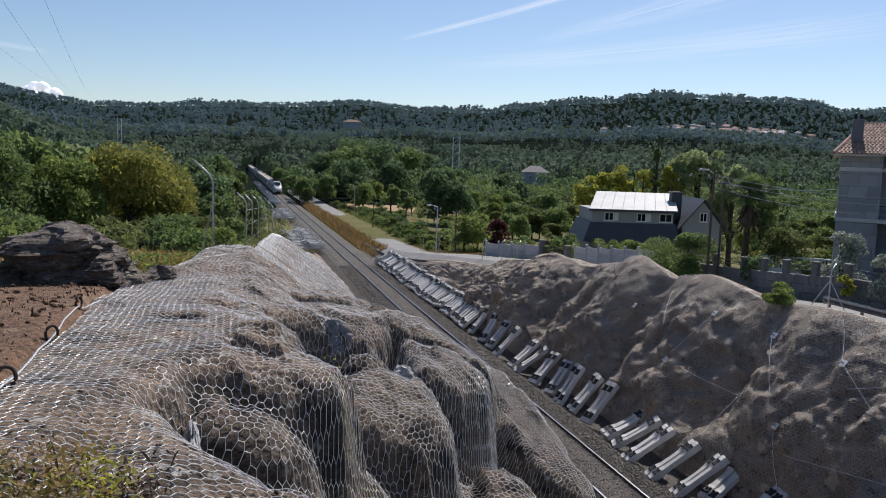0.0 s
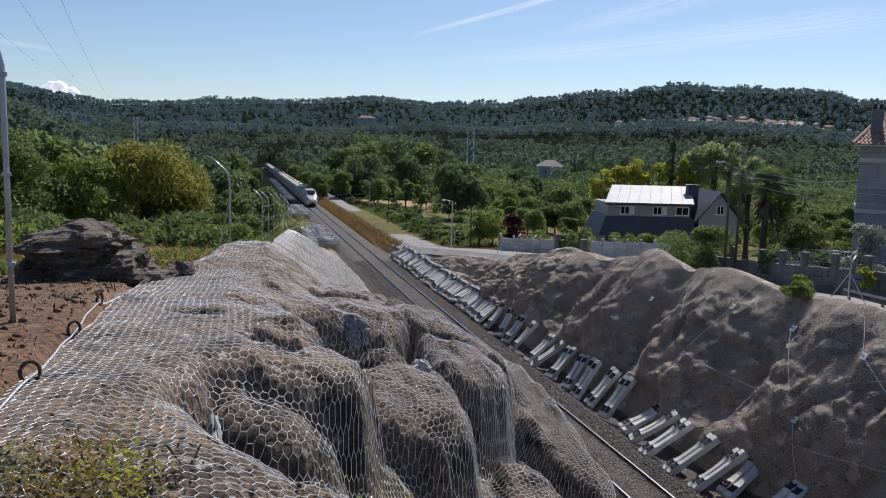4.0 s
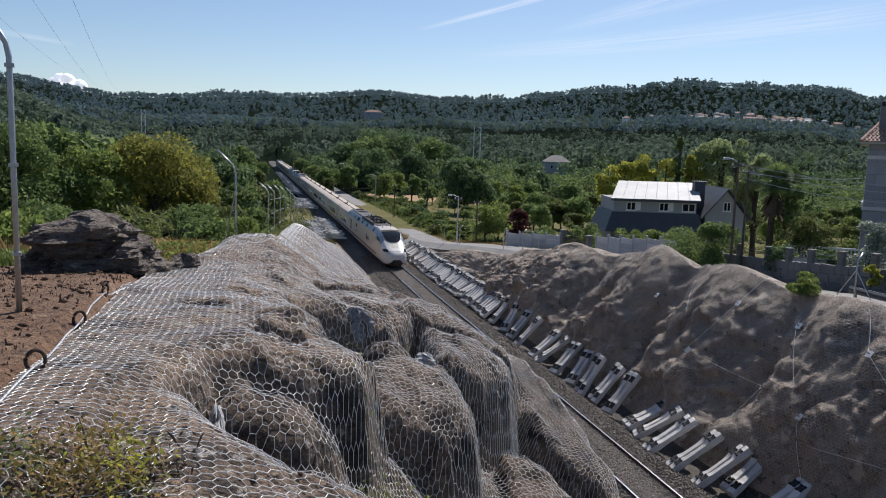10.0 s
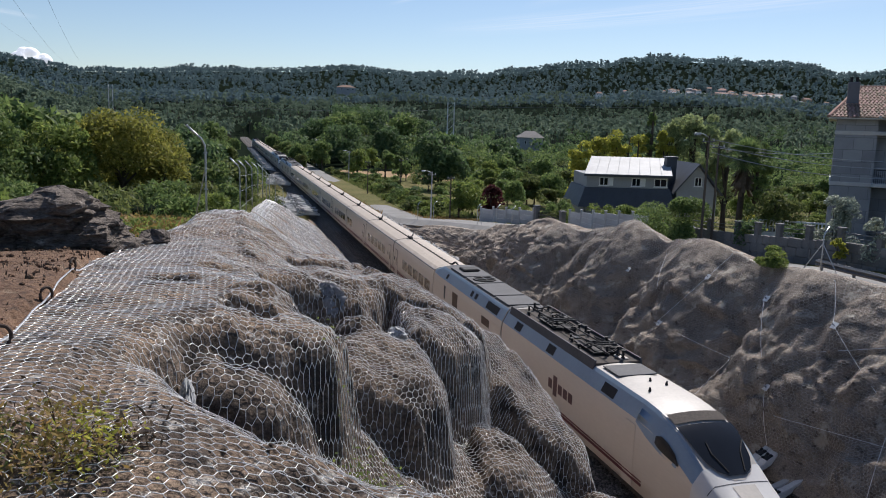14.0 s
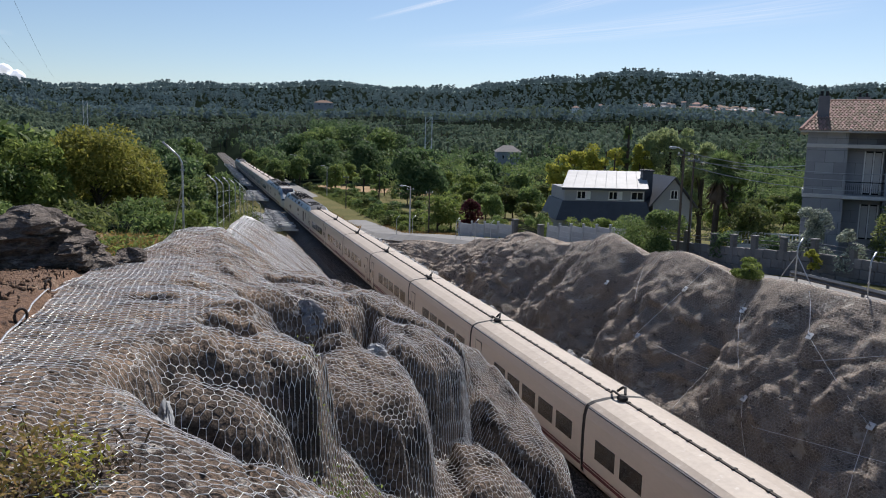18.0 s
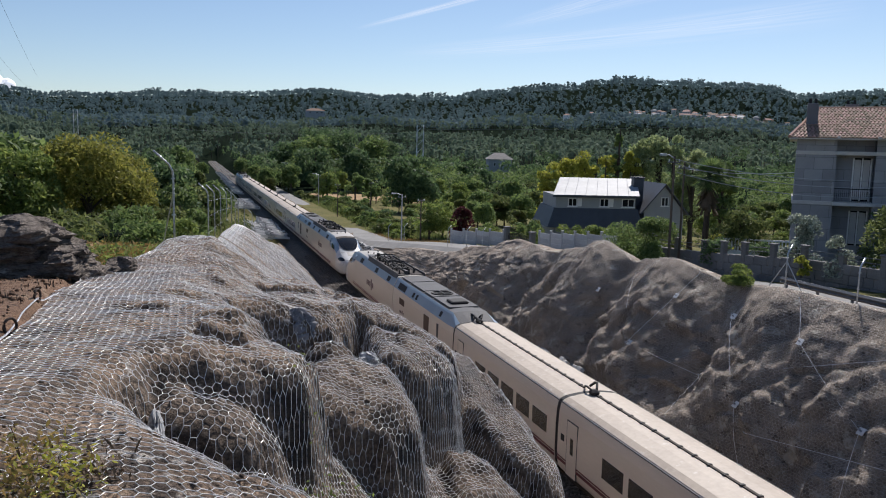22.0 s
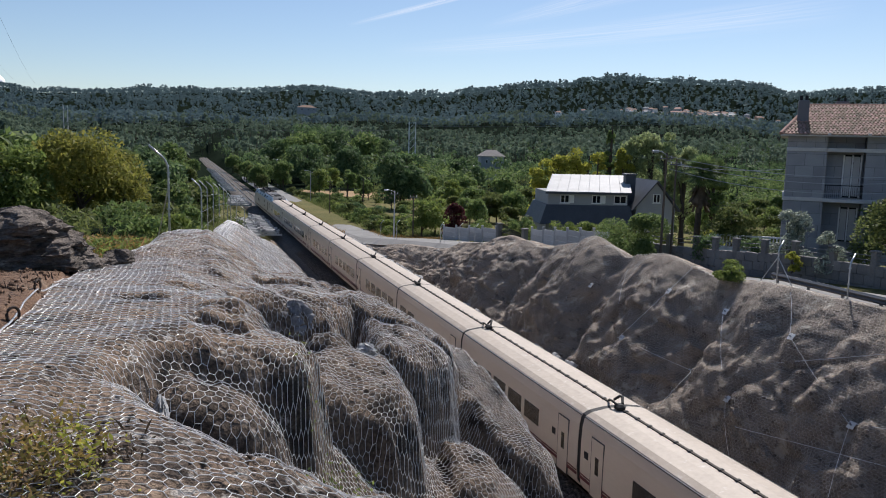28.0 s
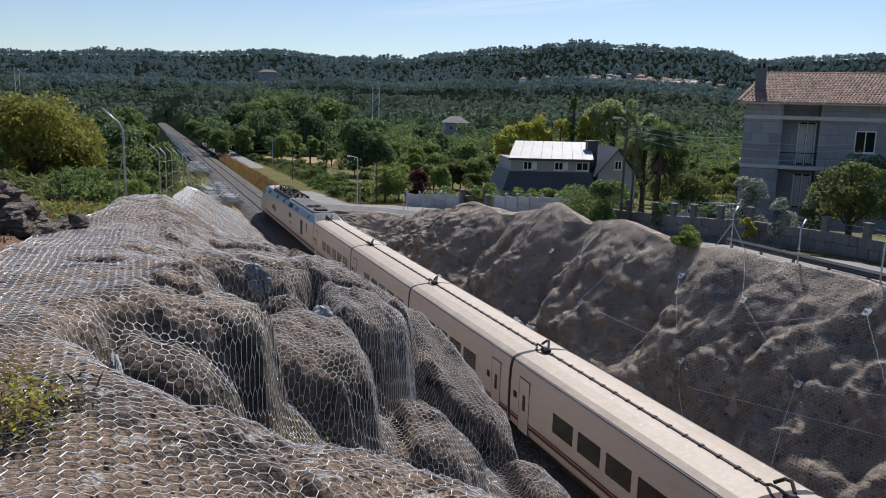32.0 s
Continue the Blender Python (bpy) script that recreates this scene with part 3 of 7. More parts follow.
def wire_net(name, grid, du, dv, cell, radius, material, label, keep=None):
    """Hexagonal wire netting laid over a grid of points whose steps are about du and dv metres."""
    nu, nv = grid.shape[:2]
    lu, lv = (nu - 1) * du, (nv - 1) * dv
    h = cell / math.sqrt(3)
    cols, rows = int(lu / cell) - 1, int(lv / (1.5 * h)) - 1
    r, c = np.meshgrid(np.arange(rows), np.arange(cols), indexing="ij")
    cu, cv = (c + 0.5 * (r % 2) + 0.5) * cell, (r + 0.7) * 1.5 * h
    corner = [(0, h), (cell / 2, h / 2), (cell / 2, -h / 2), (0, -h)]

    def at(u, v):
        fu, fv = np.clip(u / du, 0, nu - 1.001), np.clip(v / dv, 0, nv - 1.001)
        iu, iv = fu.astype(int), fv.astype(int)
        a, b = (fu - iu)[..., None], (fv - iv)[..., None]
        return (grid[iu, iv] * (1 - a) + grid[iu + 1, iv] * a) * (1 - b) + (grid[iu, iv + 1] * (1 - a) + grid[iu + 1, iv + 1] * a) * b
    a, b = [], []
    for i in range(3):
        a.append(at(cu + corner[i][0], cv + corner[i][1]).reshape(-1, 3))
        b.append(at(cu + corner[i + 1][0], cv + corner[i + 1][1]).reshape(-1, 3))
    a, b = np.concatenate(a), np.concatenate(b)
    if keep is not None:
        k = keep(a)
        a, b = a[k], b[k]
    d = b - a
    d /= np.linalg.norm(d, axis=1)[:, None] + 1e-9
    s1 = np.cross(d, np.array([0.3, 0.2, 0.9]))
    s1 /= np.linalg.norm(s1, axis=1)[:, None] + 1e-9
    s2 = np.cross(d, s1)
    ring = [math.cos(t) * s1 + math.sin(t) * s2 for t in (0, 2.094, 4.189)]
    v = np.stack([p + radius * q for p in (a, b) for q in ring], 1).reshape(-1, 3)
    o = np.arange(len(a))[:, None] * 6
    f = np.concatenate([o + np.array(q) for q in ((0, 1, 4, 3), (1, 2, 5, 4), (2, 0, 3, 5))])
    solo(name, mesh(name, v, f, material), label, "wire netting", kind="stuff")


def soften(z, n):
    for _ in range(n):
        q = np.pad(z, 1, mode="edge")
        z = 0.2 * (q[1:-1, 1:-1] + q[:-2, 1:-1] + q[2:, 1:-1] + q[1:-1, :-2] + q[1:-1, 2:])
    return z


def left_net(name, y0, y1, step, cell, radius, label, lift):
    y = np.arange(y0, y1, step)
    xs = np.linspace(0, 1, 400)
    # even steps along the slope, from the mean profile
    rx, rz = rim_x(y)[:, None], rim_z(y)[:, None]
    x = rx + xs[None] * (TOE_L - 0.25 - rx)
    z = soften(left_z(x, y[:, None] + 0 * x), 4)
    ds = np.hypot(np.diff(x, axis=1), np.diff(soften(z, 60), axis=1))
    s = np.concatenate([np.zeros((len(y), 1)), np.cumsum(ds, 1)], 1)
    su = np.linspace(0, 1, int(s[:, -1].mean() / step))
    xx = np.stack([np.interp(su * s[i, -1], s[i], x[i]) for i in range(len(y))])
    yy = y[:, None] + 0 * xx
    z0 = left_z(xx, yy)
    zz = np.maximum(z0, soften(z0, 12)) + lift + 0.012 * fbm(xx * 5, yy * 5, 91, 2)
    wire_net(name, np.stack([xx, yy, zz], -1), step, step, cell, radius, M_WIRE, label, keep=lambda a: (a[:, 1] > 16) | (a[:, 0] < 7.6))


left_net("wire_netting", 1.2, 16.5, 0.05, 0.084, 0.0031, "galvanised hexagonal wire netting draped over the rock", 0.025)
left_net("wire_netting", 16.5, 26, 0.08, 0.12, 0.0058, "galvanised hexagonal wire netting draped over the rock", 0.03)
for ya, yb in ((26, 42), (42, 62), (62, 80), (80, 100)):
    left_net("wire_netting", ya, yb, 0.16, 0.26, 0.011, "pale wire netting over the far rock slope", 0.05)


# buttresses of the far face: where along the line, half width, how far they stand out
BUTTRESS = [(64, 2.4, 0.7), (56.5, 2.6, 1.1), (50.3, 1.5, -0.7), (43.6, 2.7, 1.3), (39.6, 1.1, -0.6), (36, 2.0, 0.9), (31, 1.6, -0.5), (27, 2.2, 0.7), (22.5, 1.5, 0.2), (18, 2.0, -0.4)]


def right_point(v, y):
    """Point on the far cutting face: v runs from toe to top and on over the shoulder."""
    tz, tx = top_z(y), top_x(y)
    c = np.clip(v, 0, 1)
    out = np.sin(np.pi * np.clip(v, 0, 1)) ** 0.7 * np.clip(tz / 6, 0, 1)
    gull = 0.6 * (ridged(y * 0.16 + 0.3 * v, v * 0.8, 41, 3) - 0.55)
    butt = 0.0
    for yc, wd, am in BUTTRESS:
        butt = butt + am * np.exp(-((y - yc - 2.2 * (v - 0.8) + 1.3 * fbm(y * 0.45, v * 3.5, 48, 3)) / wd) ** 2)
    butt = butt * smooth01((v - 0.12) / 0.3)
    b1, e1 = blocks(y + 0.3 * fbm(y * 0.7, v * 4, 42, 3), v * 9.0 + 0.3 * fbm(y * 0.7, v * 4, 43, 3), 2.1, 81)
    b2, e2 = blocks(y + 0.25 * fbm(y * 1.5, v * 9, 44, 3), v * 9.0 + 0.25 * fbm(y * 1.5, v * 9, 46, 3), 0.8, 85)
    n = out * (1.7 * gull + butt + 0.65 * fbm(y * 0.8, v * 5, 45, 5) + 0.6 * b1 * smooth01(e1 / 0.15) + 0.34 * b2 * smooth01(e2 / 0.15) - 0.16 * smooth01((0.1 - e2) / 0.1) + 0.24 * fbm(y * 2.4, v * 16, 49, 4))
    toe = TOE_R + 1.3 * smooth01((29.0 - y) / 6)
    x = toe + (tx + 1.4 * smooth01((29.0 - y) / 6) - toe) * c ** 1.25 + 4.0 * np.clip(v - 1, 0, 1) - n * 0.85
    hump = 0.42 * butt * smooth01((v - 0.6) / 0.4) * smooth01((1.5 - v) / 0.5) + 0.8 * np.clip(fbm(y * 0.2, v * 0.5, 47, 3), -0.5, 1) * smooth01((v - 0.7) / 0.3) * smooth01((1.6 - v) / 0.5) * smooth01((y - 36) / 8) * np.clip(tz / 5, 0, 1)
    x = x + (13 + 22 * smooth01((29.0 - y) / 6)) * np.clip(v, -1, 0)
    z = -0.5 + (tz + 0.5) * c - 0.5 * smooth01((v - 1.15) / 0.4) + n * 0.5 + hump
    return np.stack([x, y + 0 * v, z], -1)


def build_right():
    v = np.concatenate([np.arange(-0.11, 1.1, 0.009), np.arange(1.1, 1.6, 0.04)])
    y = np.concatenate([np.arange(-14, 14, 1.0), np.arange(14, 70, 0.12), np.arange(70, 112, 0.6)])
    me = grid_mesh("rock_slope_right", y, v, lambda yy, vv: right_point(vv, yy), [M_ROCK_R, M_BALLAST])
    # dark ballast at the toe: spilt stone and soil, also painting the slope's shadow
    me.polygons.foreach_set("material_index", np.tile((v[:-1] < 0.03).astype(np.int32), len(y) - 1))
    solo("rock_slope_right", me, "gullied decomposed granite cutting slope with netting", kind="structure")


build_right()


def right_net():
    v, y = np.linspace(0.14, 1.06, 90), np.arange(13, 54, 0.1)
    yy, vv = np.meshgrid(y, v, indexing="ij")
    g = right_point(vv, yy)
    for k in (0, 2):
        g[..., k] = soften(g[..., k], 3)
    g[..., 0] -= 0.07
    g[..., 2] += 0.05
    wire_net("wire_netting", g, 0.1, 0.1, 0.15, 0.006, M_WIRE_D, "dull wire netting over the far cutting face")


right_net()


# ---- railway ----
def build_track():
    w = np.concatenate([np.arange(-60, 20, 4.0), np.arange(20, 60, 0.25), np.arange(60, 700, 4.0)])
    prof = [(-3.6, -0.95), (-2.5, -0.32), (-1.9, -0.16), (-0.95, -0.15), (-0.6, -0.12), (0, -0.11), (0.6, -0.12), (0.95, -0.15), (1.9, -0.16), (2.5, -0.32), (3.6, -0.95)]
    pts = []
    for a, b in zip(prof, prof[1:]):
        pts += [(a[0] + (b[0] - a[0]) * i / 4, a[1] + (b[1] - a[1]) * i / 4) for i in range(4)]
    pts.append(prof[-1])
    px, pz = np.array([p[0] for p in pts]), np.array([p[1] for p in pts])

    def fn(uu, ww):
        i = uu.astype(int)
        return np.stack([TX + px[i], ww, pz[i] + 0.03 * fbm(px[i] * 3, ww * 3, 61, 3)], -1)
    solo("ballast_bed", grid_mesh("ballast_bed", np.arange(len(pts)), w, fn, M_BALLAST), "grey-brown crushed stone ballast under the rails", kind="structure")
    for s in (-1, 1):
        rail = thing("rail", pose(TX + s * 0.87, 0, 0), "steel running rail with worn bright head", "rail", "rails of the track")
        prof = [(-0.07, -0.16), (0.07, -0.16), (0.07, -0.145), (0.012, -0.12), (0.012, -0.045), (0.036, -0.03), (0.036, -0.004), (-0.036, -0.004), (-0.036, -0.03), (-0.012, -0.045), (-0.012, -0.12), (-0.07, -0.145)]
        part("rail_web", Shape().loft([[(x, y, z) for x, z in prof] for y in (-300, 40, 700)]), M_RAIL, rail)
        part("rail_head", Shape().box(-0.034, 0.034, -300, 700, -0.004, 0.0), M_RAILTOP, rail, "bright rail head")


build_track()


# ---- the train ----
COACH = [(-1.28, 0.42), (-1.42, 0.62), (-1.47, 1.15), (-1.47, 2.2), (-1.44, 2.85), (-1.38, 3.14), (-1.30, 3.27), (-1.05, 3.38), (-0.5, 3.46), (0, 3.48)]
POWER = [(-1.28, 0.42), (-1.42, 0.62), (-1.47, 1.15), (-1.47, 2.2), (-1.45, 2.75), (-1.40, 3.08), (-1.12, 3.62), (-1.02, 3.74), (-0.5, 3.80), (0, 3.82)]


def section(prof, y, sx=1.0, top=None, low=None):
    full = prof + [(-x, z) for x, z in prof[-2::-1]]
    out = []
    for x, z in full:
        zz = z
        if top is not None:
            zz = low + (z - prof[0][1]) / (prof[-1][1] - prof[0][1]) * (top - low)
        out.append((x * sx, y, zz))
    return out


def bogie(parent, y):
    b = part("bogie", Shape().box(-1.1, 1.1, y - 1.4, y + 1.4, 0.35, 0.62, bevel=0.05), M_UNDER, parent)
    for dy in (-1.2, 1.2) if parent["category"] == "locomotive" else (0,):
        for s in (-1, 1):
            sh = Shape()
            ring = [(s * 0.82, y + dy + 0.44 * math.cos(a), 0.45 + 0.44 * math.sin(a)) for a in [2 * math.pi * i / 20 for i in range(20)]]
            sh.loft([ring, [(p[0] + s * 0.11, p[1], p[2]) for p in ring]])
            part("wheel", sh, M_UNDER, b)


def stripes(parent, y0, y1):
    for s in (-1, 1):
        for z, h in ((0.86, 0.10), (1.02, 0.045)):
            part("stripe", Shape().box(*sorted((s * 1.455, s * 1.482)), y0, y1, z, z + h), M_MAROON, parent)


def coach(windows, door, label):
    L = 13.14
    t = thing("passenger_coach", pose(0, 0, 0), label, "rail coach", "coaches of the train")
    g = 0.13
    sh = Shape()
    full = COACH + [(-x, z) for x, z in COACH[-2::-1]]
    k = len(full)
    rings = [section(COACH, y) for y in (g, L - g)]
    part("body", Shape().loft([r[:7] for r in rings], close=False, caps=False).loft([r[-7:] for r in rings], close=False, caps=False)
         .add(rings[0], [tuple(range(k))]).add(rings[1], [tuple(range(k - 1, -1, -1))]).add([rings[0][0], rings[0][-1], rings[1][-1], rings[1][0]], [(0, 1, 2, 3)]), M_CREAM, t)
    part("roof", Shape().loft([r[6:k - 6] for r in rings], close=False, caps=False), M_ROOF_T, t, "dusty cream roof")
    part("roof_ridge", Shape().box(-0.05, 0.05, g + 0.4, L - g - 0.4, 3.47, 3.515), M_UNDER, t, "dark cable duct along the roof")
    for i in range(16):
        part("duct_clip", Shape().box(-0.085, 0.085, 0.8 + i * 0.77, 0.9 + i * 0.77, 3.46, 3.535), M_DARK, t)
    for s in (-1, 1):
        part("gutter", Shape().box(*sorted((s * 1.33, s * 1.375)), g, L - g, 3.20, 3.245), M_ROOFGREY, t, "grey rain gutter")
        for y, wd in windows:
            part("window", Shape().box(*sorted((s * 1.44, s * 1.478)), y, y + wd, 1.52, 2.28, bevel=0.012), M_GLASS, t, "dark tinted window")
        if door:
            y = L - 1.75 if door > 0 else 0.9
            d = part("door", Shape().box(*sorted((s * 1.44, s * 1.484)), y, y + 0.82, 0.55, 2.72, bevel=0.01), M_CREAM, t)
            part("door_window", Shape().box(*sorted((s * 1.47, s * 1.49)), y + 0.28, y + 0.52, 1.45, 2.1), M_GLASS, d)
            part("door_seal", Shape().box(*sorted((s * 1.44, s * 1.480)), y - 0.03, y + 0.85, 0.53, 2.75), M_ROOFGREY, d)
            part("destination_sign", Shape().box(*sorted((s * 1.44, s * 1.479)), y + 1.05, y + 1.35, 1.75, 2.02), M_DARK, t)
    stripes(t, g, L - g)
    part("skirt", Shape().box(-1.2, 1.2, g + 1.2, L - g - 1.2, 0.25, 0.46, bevel=0.03), M_UNDER, t)
    part("gangway", Shape().loft([[(x * 0.985, y, 0.46 + (z - 0.42) * 0.985) for x, z in full] for y in (L - g - 0.02, L + g + 0.02)]), M_DARK, t, "black rubber gangway between coaches")
    hump = part("coupling_box", Shape().box(-0.24, 0.12, L - 0.60, L - 0.2, 3.44, 3.70, bevel=0.08), M_DARK, t, "black cable box on the roof end")
    part("cable", Shape().tube([(0.05, L - 0.4, 3.7), (0.22, L - 0.1, 3.86), (0.3, L + 0.2, 3.78), (0.25, L + 0.5, 3.55)], 0.055, 7), M_DARK, hump)
    part("cable", Shape().tube([(-0.15, L - 0.4, 3.66), (-0.2, L - 0.05, 3.72), (-0.12, L + 0.25, 3.66), (0.0, L + 0.5, 3.52)], 0.045, 7), M_DARK, hump)
    bogie(t, L - 0.1)
    return t


def generator_car():
    L = 13.7
    t = thing("generator_car", pose(0, 0, 0), "cream generator car with blue and grey ribbed roof", "rail coach", "generator cars of the train")
    g = 0.07
    full = POWER + [(-x, z) for x, z in POWER[-2::-1]]
    k = len(full)
    ys = (g, L - 1.3, L - g)
    rings = [section(POWER, ys[0]), section(POWER, ys[1]), section(COACH, ys[2])]
    part("body", Shape().loft([r[:6] for r in rings], close=False, caps=False).loft([r[-6:] for r in rings], close=False, caps=False)
         .add(rings[0], [tuple(range(k))]).add(rings[2], [tuple(range(k - 1, -1, -1))]).add([rings[0][0], rings[0][-1], rings[2][-1], rings[2][0]], [(0, 1, 2, 3)]), M_CREAM, t)
    part("roof_side", Shape().loft([r[5:8] for r in rings], close=False, caps=False), M_BLUE, t, "pale blue roof flank")
    part("roof_side", Shape().loft([r[-8:-5] for r in rings], close=False, caps=False), M_BLUE, t, "pale blue roof flank")
    part("roof", Shape().loft([r[7:k - 7] for r in rings], close=False, caps=False), M_ROOFGREY, t, "dark grey roof panels")
    for y0, y1 in ((0.5, 2.6), (2.8, 6.0), (6.2, 8.0), (8.2, 11.4)):
        part("roof_panel", Shape().box(-0.92, 0.92, y0, y1, 3.78, 3.86, bevel=0.03), M_ROOFGREY, t)
    ring = lambda r, z: [(r * math.cos(a), 7.1 + r * math.sin(a), z) for a in [2 * math.pi * i / 24 for i in range(24)]]
    fan = part("fan", Shape().loft([ring(0.72, 3.8), ring(0.72, 3.92), ring(0.6, 3.92), ring(0.6, 3.86)]), M_DARK, t, "round roof fan with cross bars")
    part("fan_bar", Shape().box(-0.65, 0.65, 7.06, 7.14, 3.90, 3.93).box(-0.04, 0.04, 6.45, 7.75, 3.90, 3.93), M_ROOFGREY, fan)
    part("roof_hatch", Shape().box(-0.55, 0.55, 9.6, 10.7, 3.84, 4.02, bevel=0.06), M_DARK, t)
    for s in (-1, 1):
        for y0, y1, z0, z1 in ((1.0, 2.9, 3.16, 3.55), (4.6, 5.0, 3.2, 3.5), (5.4, 5.8, 3.2, 3.5), (10.6, 11.0, 3.2, 3.5)):
            r = [(s * (1.40 - 0.28 * (z - 3.08) / 0.54 + o), y, z) for y, z, o in ((y0, z0, 0.012), (y1, z0, 0.012), (y1, z1, 0.012), (y0, z1, 0.012))]
            q = [(p[0] - s * 0.05, p[1], p[2] - 0.03) for p in r]
            part("vent", Shape().loft([q, r]), M_DARK, t)
        part("louvre", Shape().box(*sorted((s * 1.44, s * 1.478)), 7.9, 9.0, 1.35, 2.75, bevel=0.02), mat_louvre(), t, "brown louvred grille")
        part("louvre", Shape().box(*sorted((s * 1.44, s * 1.478)), 1.9, 3.2, 2.2, 2.65, bevel=0.02), mat_louvre(), t, "brown louvred grille")
        part("louvre", Shape().box(*sorted((s * 1.44, s * 1.478)), 10.6, 10.95, 1.9, 2.75, bevel=0.02), M_ROOFGREY, t)
        for i in range(5):
            part("lettering_bar", Shape().box(*sorted((s * 1.46, s * 1.476)), 2.0 + i * 0.24, 2.14 + i * 0.24, 1.6, 1.78 + (0.08 if i == 3 else 0)), M_LOGO, t)
    stripes(t, g, L - g)
    part("skirt", Shape().box(-1.25, 1.25, 0.5, L - 1.0, 0.22, 0.5, bevel=0.03), M_UNDER, t)
    part("gangway", Shape().loft([[(x * 0.96, y, 0.5 + (z - 0.42) * 0.96) for x, z in COACH + [(-x, z) for x, z in COACH[-2::-1]]] for y in (L - g - 0.02, L + g + 0.02)]), M_DARK, t, "black rubber gangway")
    part("cable", Shape().tube([(0.05, L - 0.9, 3.70), (0.1, L - 0.4, 3.75), (0.15, L + 0.2, 3.72), (0.1, L + 0.7, 3.50)], 0.07, 7), M_DARK, t)
    bogie(t, L - 0.1)
    return t


_louvre = []


def mat_louvre():
    if not _louvre:
        _louvre.append(mat("brown_grille", (0.10, 0.065, 0.045), 0.7, 0.1, (0.06, 0.04, 0.03), 3, 30, 0.2))
    return _louvre[0]


# nose sections: y, width factor, low, top of the body
NOSE = [(0.0, 0.30, 0.95, 1.45), (0.15, 0.52, 0.62, 1.62), (0.45, 0.70, 0.50, 1.82), (0.9, 0.82, 0.44, 2.02), (1.5, 0.90, 0.42, 2.22), (2.1, 0.94, 0.42, 2.46),
        (2.7, 0.97, 0.42, 2.78), (3.3, 0.985, 0.42, 3.12), (3.9, 0.995, 0.42, 3.42), (4.6, 1.0, 0.42, 3.64), (5.4, 1.0, 0.42, 3.77), (6.2, 1.0, 0.42, 3.82)]


def power_car(flip):
    L = 20.0
    t = thing("power_car", pose(0, 0, 0), "cream and white power car with sloping streamlined nose and roof pantographs", "locomotive", "power cars of the train")
    full = POWER + [(-x, z) for x, z in POWER[-2::-1]]
    k = len(full)
    rings = [section(POWER, y, s, top, low) for y, s, low, top in NOSE] + [section(POWER, y) for y in (8.0, L - 0.08)]
    # the nose is blunter low down and raked above
    n = len(NOSE)
    part("nose", Shape().loft(rings[:7], close=False, caps=False).add(rings[0], [tuple(range(k))]), M_WHITE, t, "glossy white streamlined nose", True)
    part("body", Shape().loft([r[:6] for r in rings[6:]], close=False, caps=False).loft([r[-6:] for r in rings[6:]], close=False, caps=False)
         .add(rings[-1], [tuple(range(k - 1, -1, -1))]), M_CREAM, t, "", True)
    part("floor", Shape().loft([[r[0], r[-1]] for r in rings], close=False, caps=False), M_UNDER, t)
    part("roof_side", Shape().loft([r[5:8] for r in rings[6:]], close=False, caps=False), M_BLUE, t, "pale blue roof flank")
    part("roof_side", Shape().loft([r[-8:-5] for r in rings[6:]], close=False, caps=False), M_BLUE, t, "pale blue roof flank")
    part("roof", Shape().loft([r[7:k - 7] for r in rings[6:]], close=False, caps=False), M_CABROOF, t, "pale grey cab roof", True)

    def skin(y, u, o=0.012):
        """A point on the nose: u runs across from -1 to 1."""
        i = max(j for j in range(n) if NOSE[j][0] <= y) if y < NOSE[-1][0] else n - 2
        i = min(i, n - 2)
        a, b = NOSE[i], NOSE[i + 1]
        f = (y - a[0]) / (b[0] - a[0])
        s, low, top = (a[j] + (b[j] - a[j]) * f for j in (1, 2, 3))
        sec = [Vector(p) for p in section(POWER, y, s, top, low)][k // 2:]
        if u < 0:
            sec = [Vector((-p.x, p.y, p.z)) for p in sec]
        run = [0.0]
        for p, q in zip(sec, sec[1:]):
            run.append(run[-1] + (q - p).length)
        want = abs(u) * run[-1]
        j = max(i for i in range(len(run) - 1) if run[i] <= want + 1e-9)
        f = (want - run[j]) / (run[j + 1] - run[j])
        side = 1 if u > 0 else -1
        return sec[j].lerp(sec[j + 1], f) + Vector((side * o * min(1.0, abs(u) * 3), -o * 0.6, o))

    def patch(name, yu, material, label="", steps=6, o=0.012):
        rows = []
        for y0, u0, y1, u1 in yu:
            rows.append([skin(y0 + (y1 - y0) * i / steps, u0 + (u1 - u0) * i / steps, o) for i in range(steps + 1)])
        part(name, Shape().loft(rows, close=False, caps=False), material, t, label, True)
    patch("windscreen_surround", [(y, -u, y, u) for y, u in ((2.2, 0.06), (2.4, 0.16), (2.75, 0.235), (3.3, 0.258), (3.9, 0.262), (4.5, 0.258), (5.0, 0.25), (5.15, 0.24))], M_CABROOF, "pale windscreen surround", 14, 0.008)
    patch("windscreen", [(y, -u, y, u) for y, u in ((2.35, 0.09), (2.55, 0.175), (2.9, 0.222), (3.4, 0.236), (3.9, 0.24), (4.3, 0.236))], M_GLASS, "large dark raked windscreen", 14, 0.05)
    patch("windscreen_top", [(y, -u, y, u) for y, u in ((4.42, 0.23), (4.7, 0.228), (4.98, 0.22))], M_UNDER, "dark strip above the windscreen", 14, 0.05)
    for x in (-0.25, 0.3):
        part("wiper", Shape().tube([skin(2.45, x * 0.3, 0.07), skin(3.1, x * 0.5, 0.075), skin(3.5, x * 0.6 + 0.04, 0.07)], 0.018, 5), M_DARK, t)
    patch("nose_hatch", [(y, -0.13, y, 0.13) for y in (1.3, 1.55, 1.8, 2.02)], M_CABROOF, "pale grey nose hatch", 6)
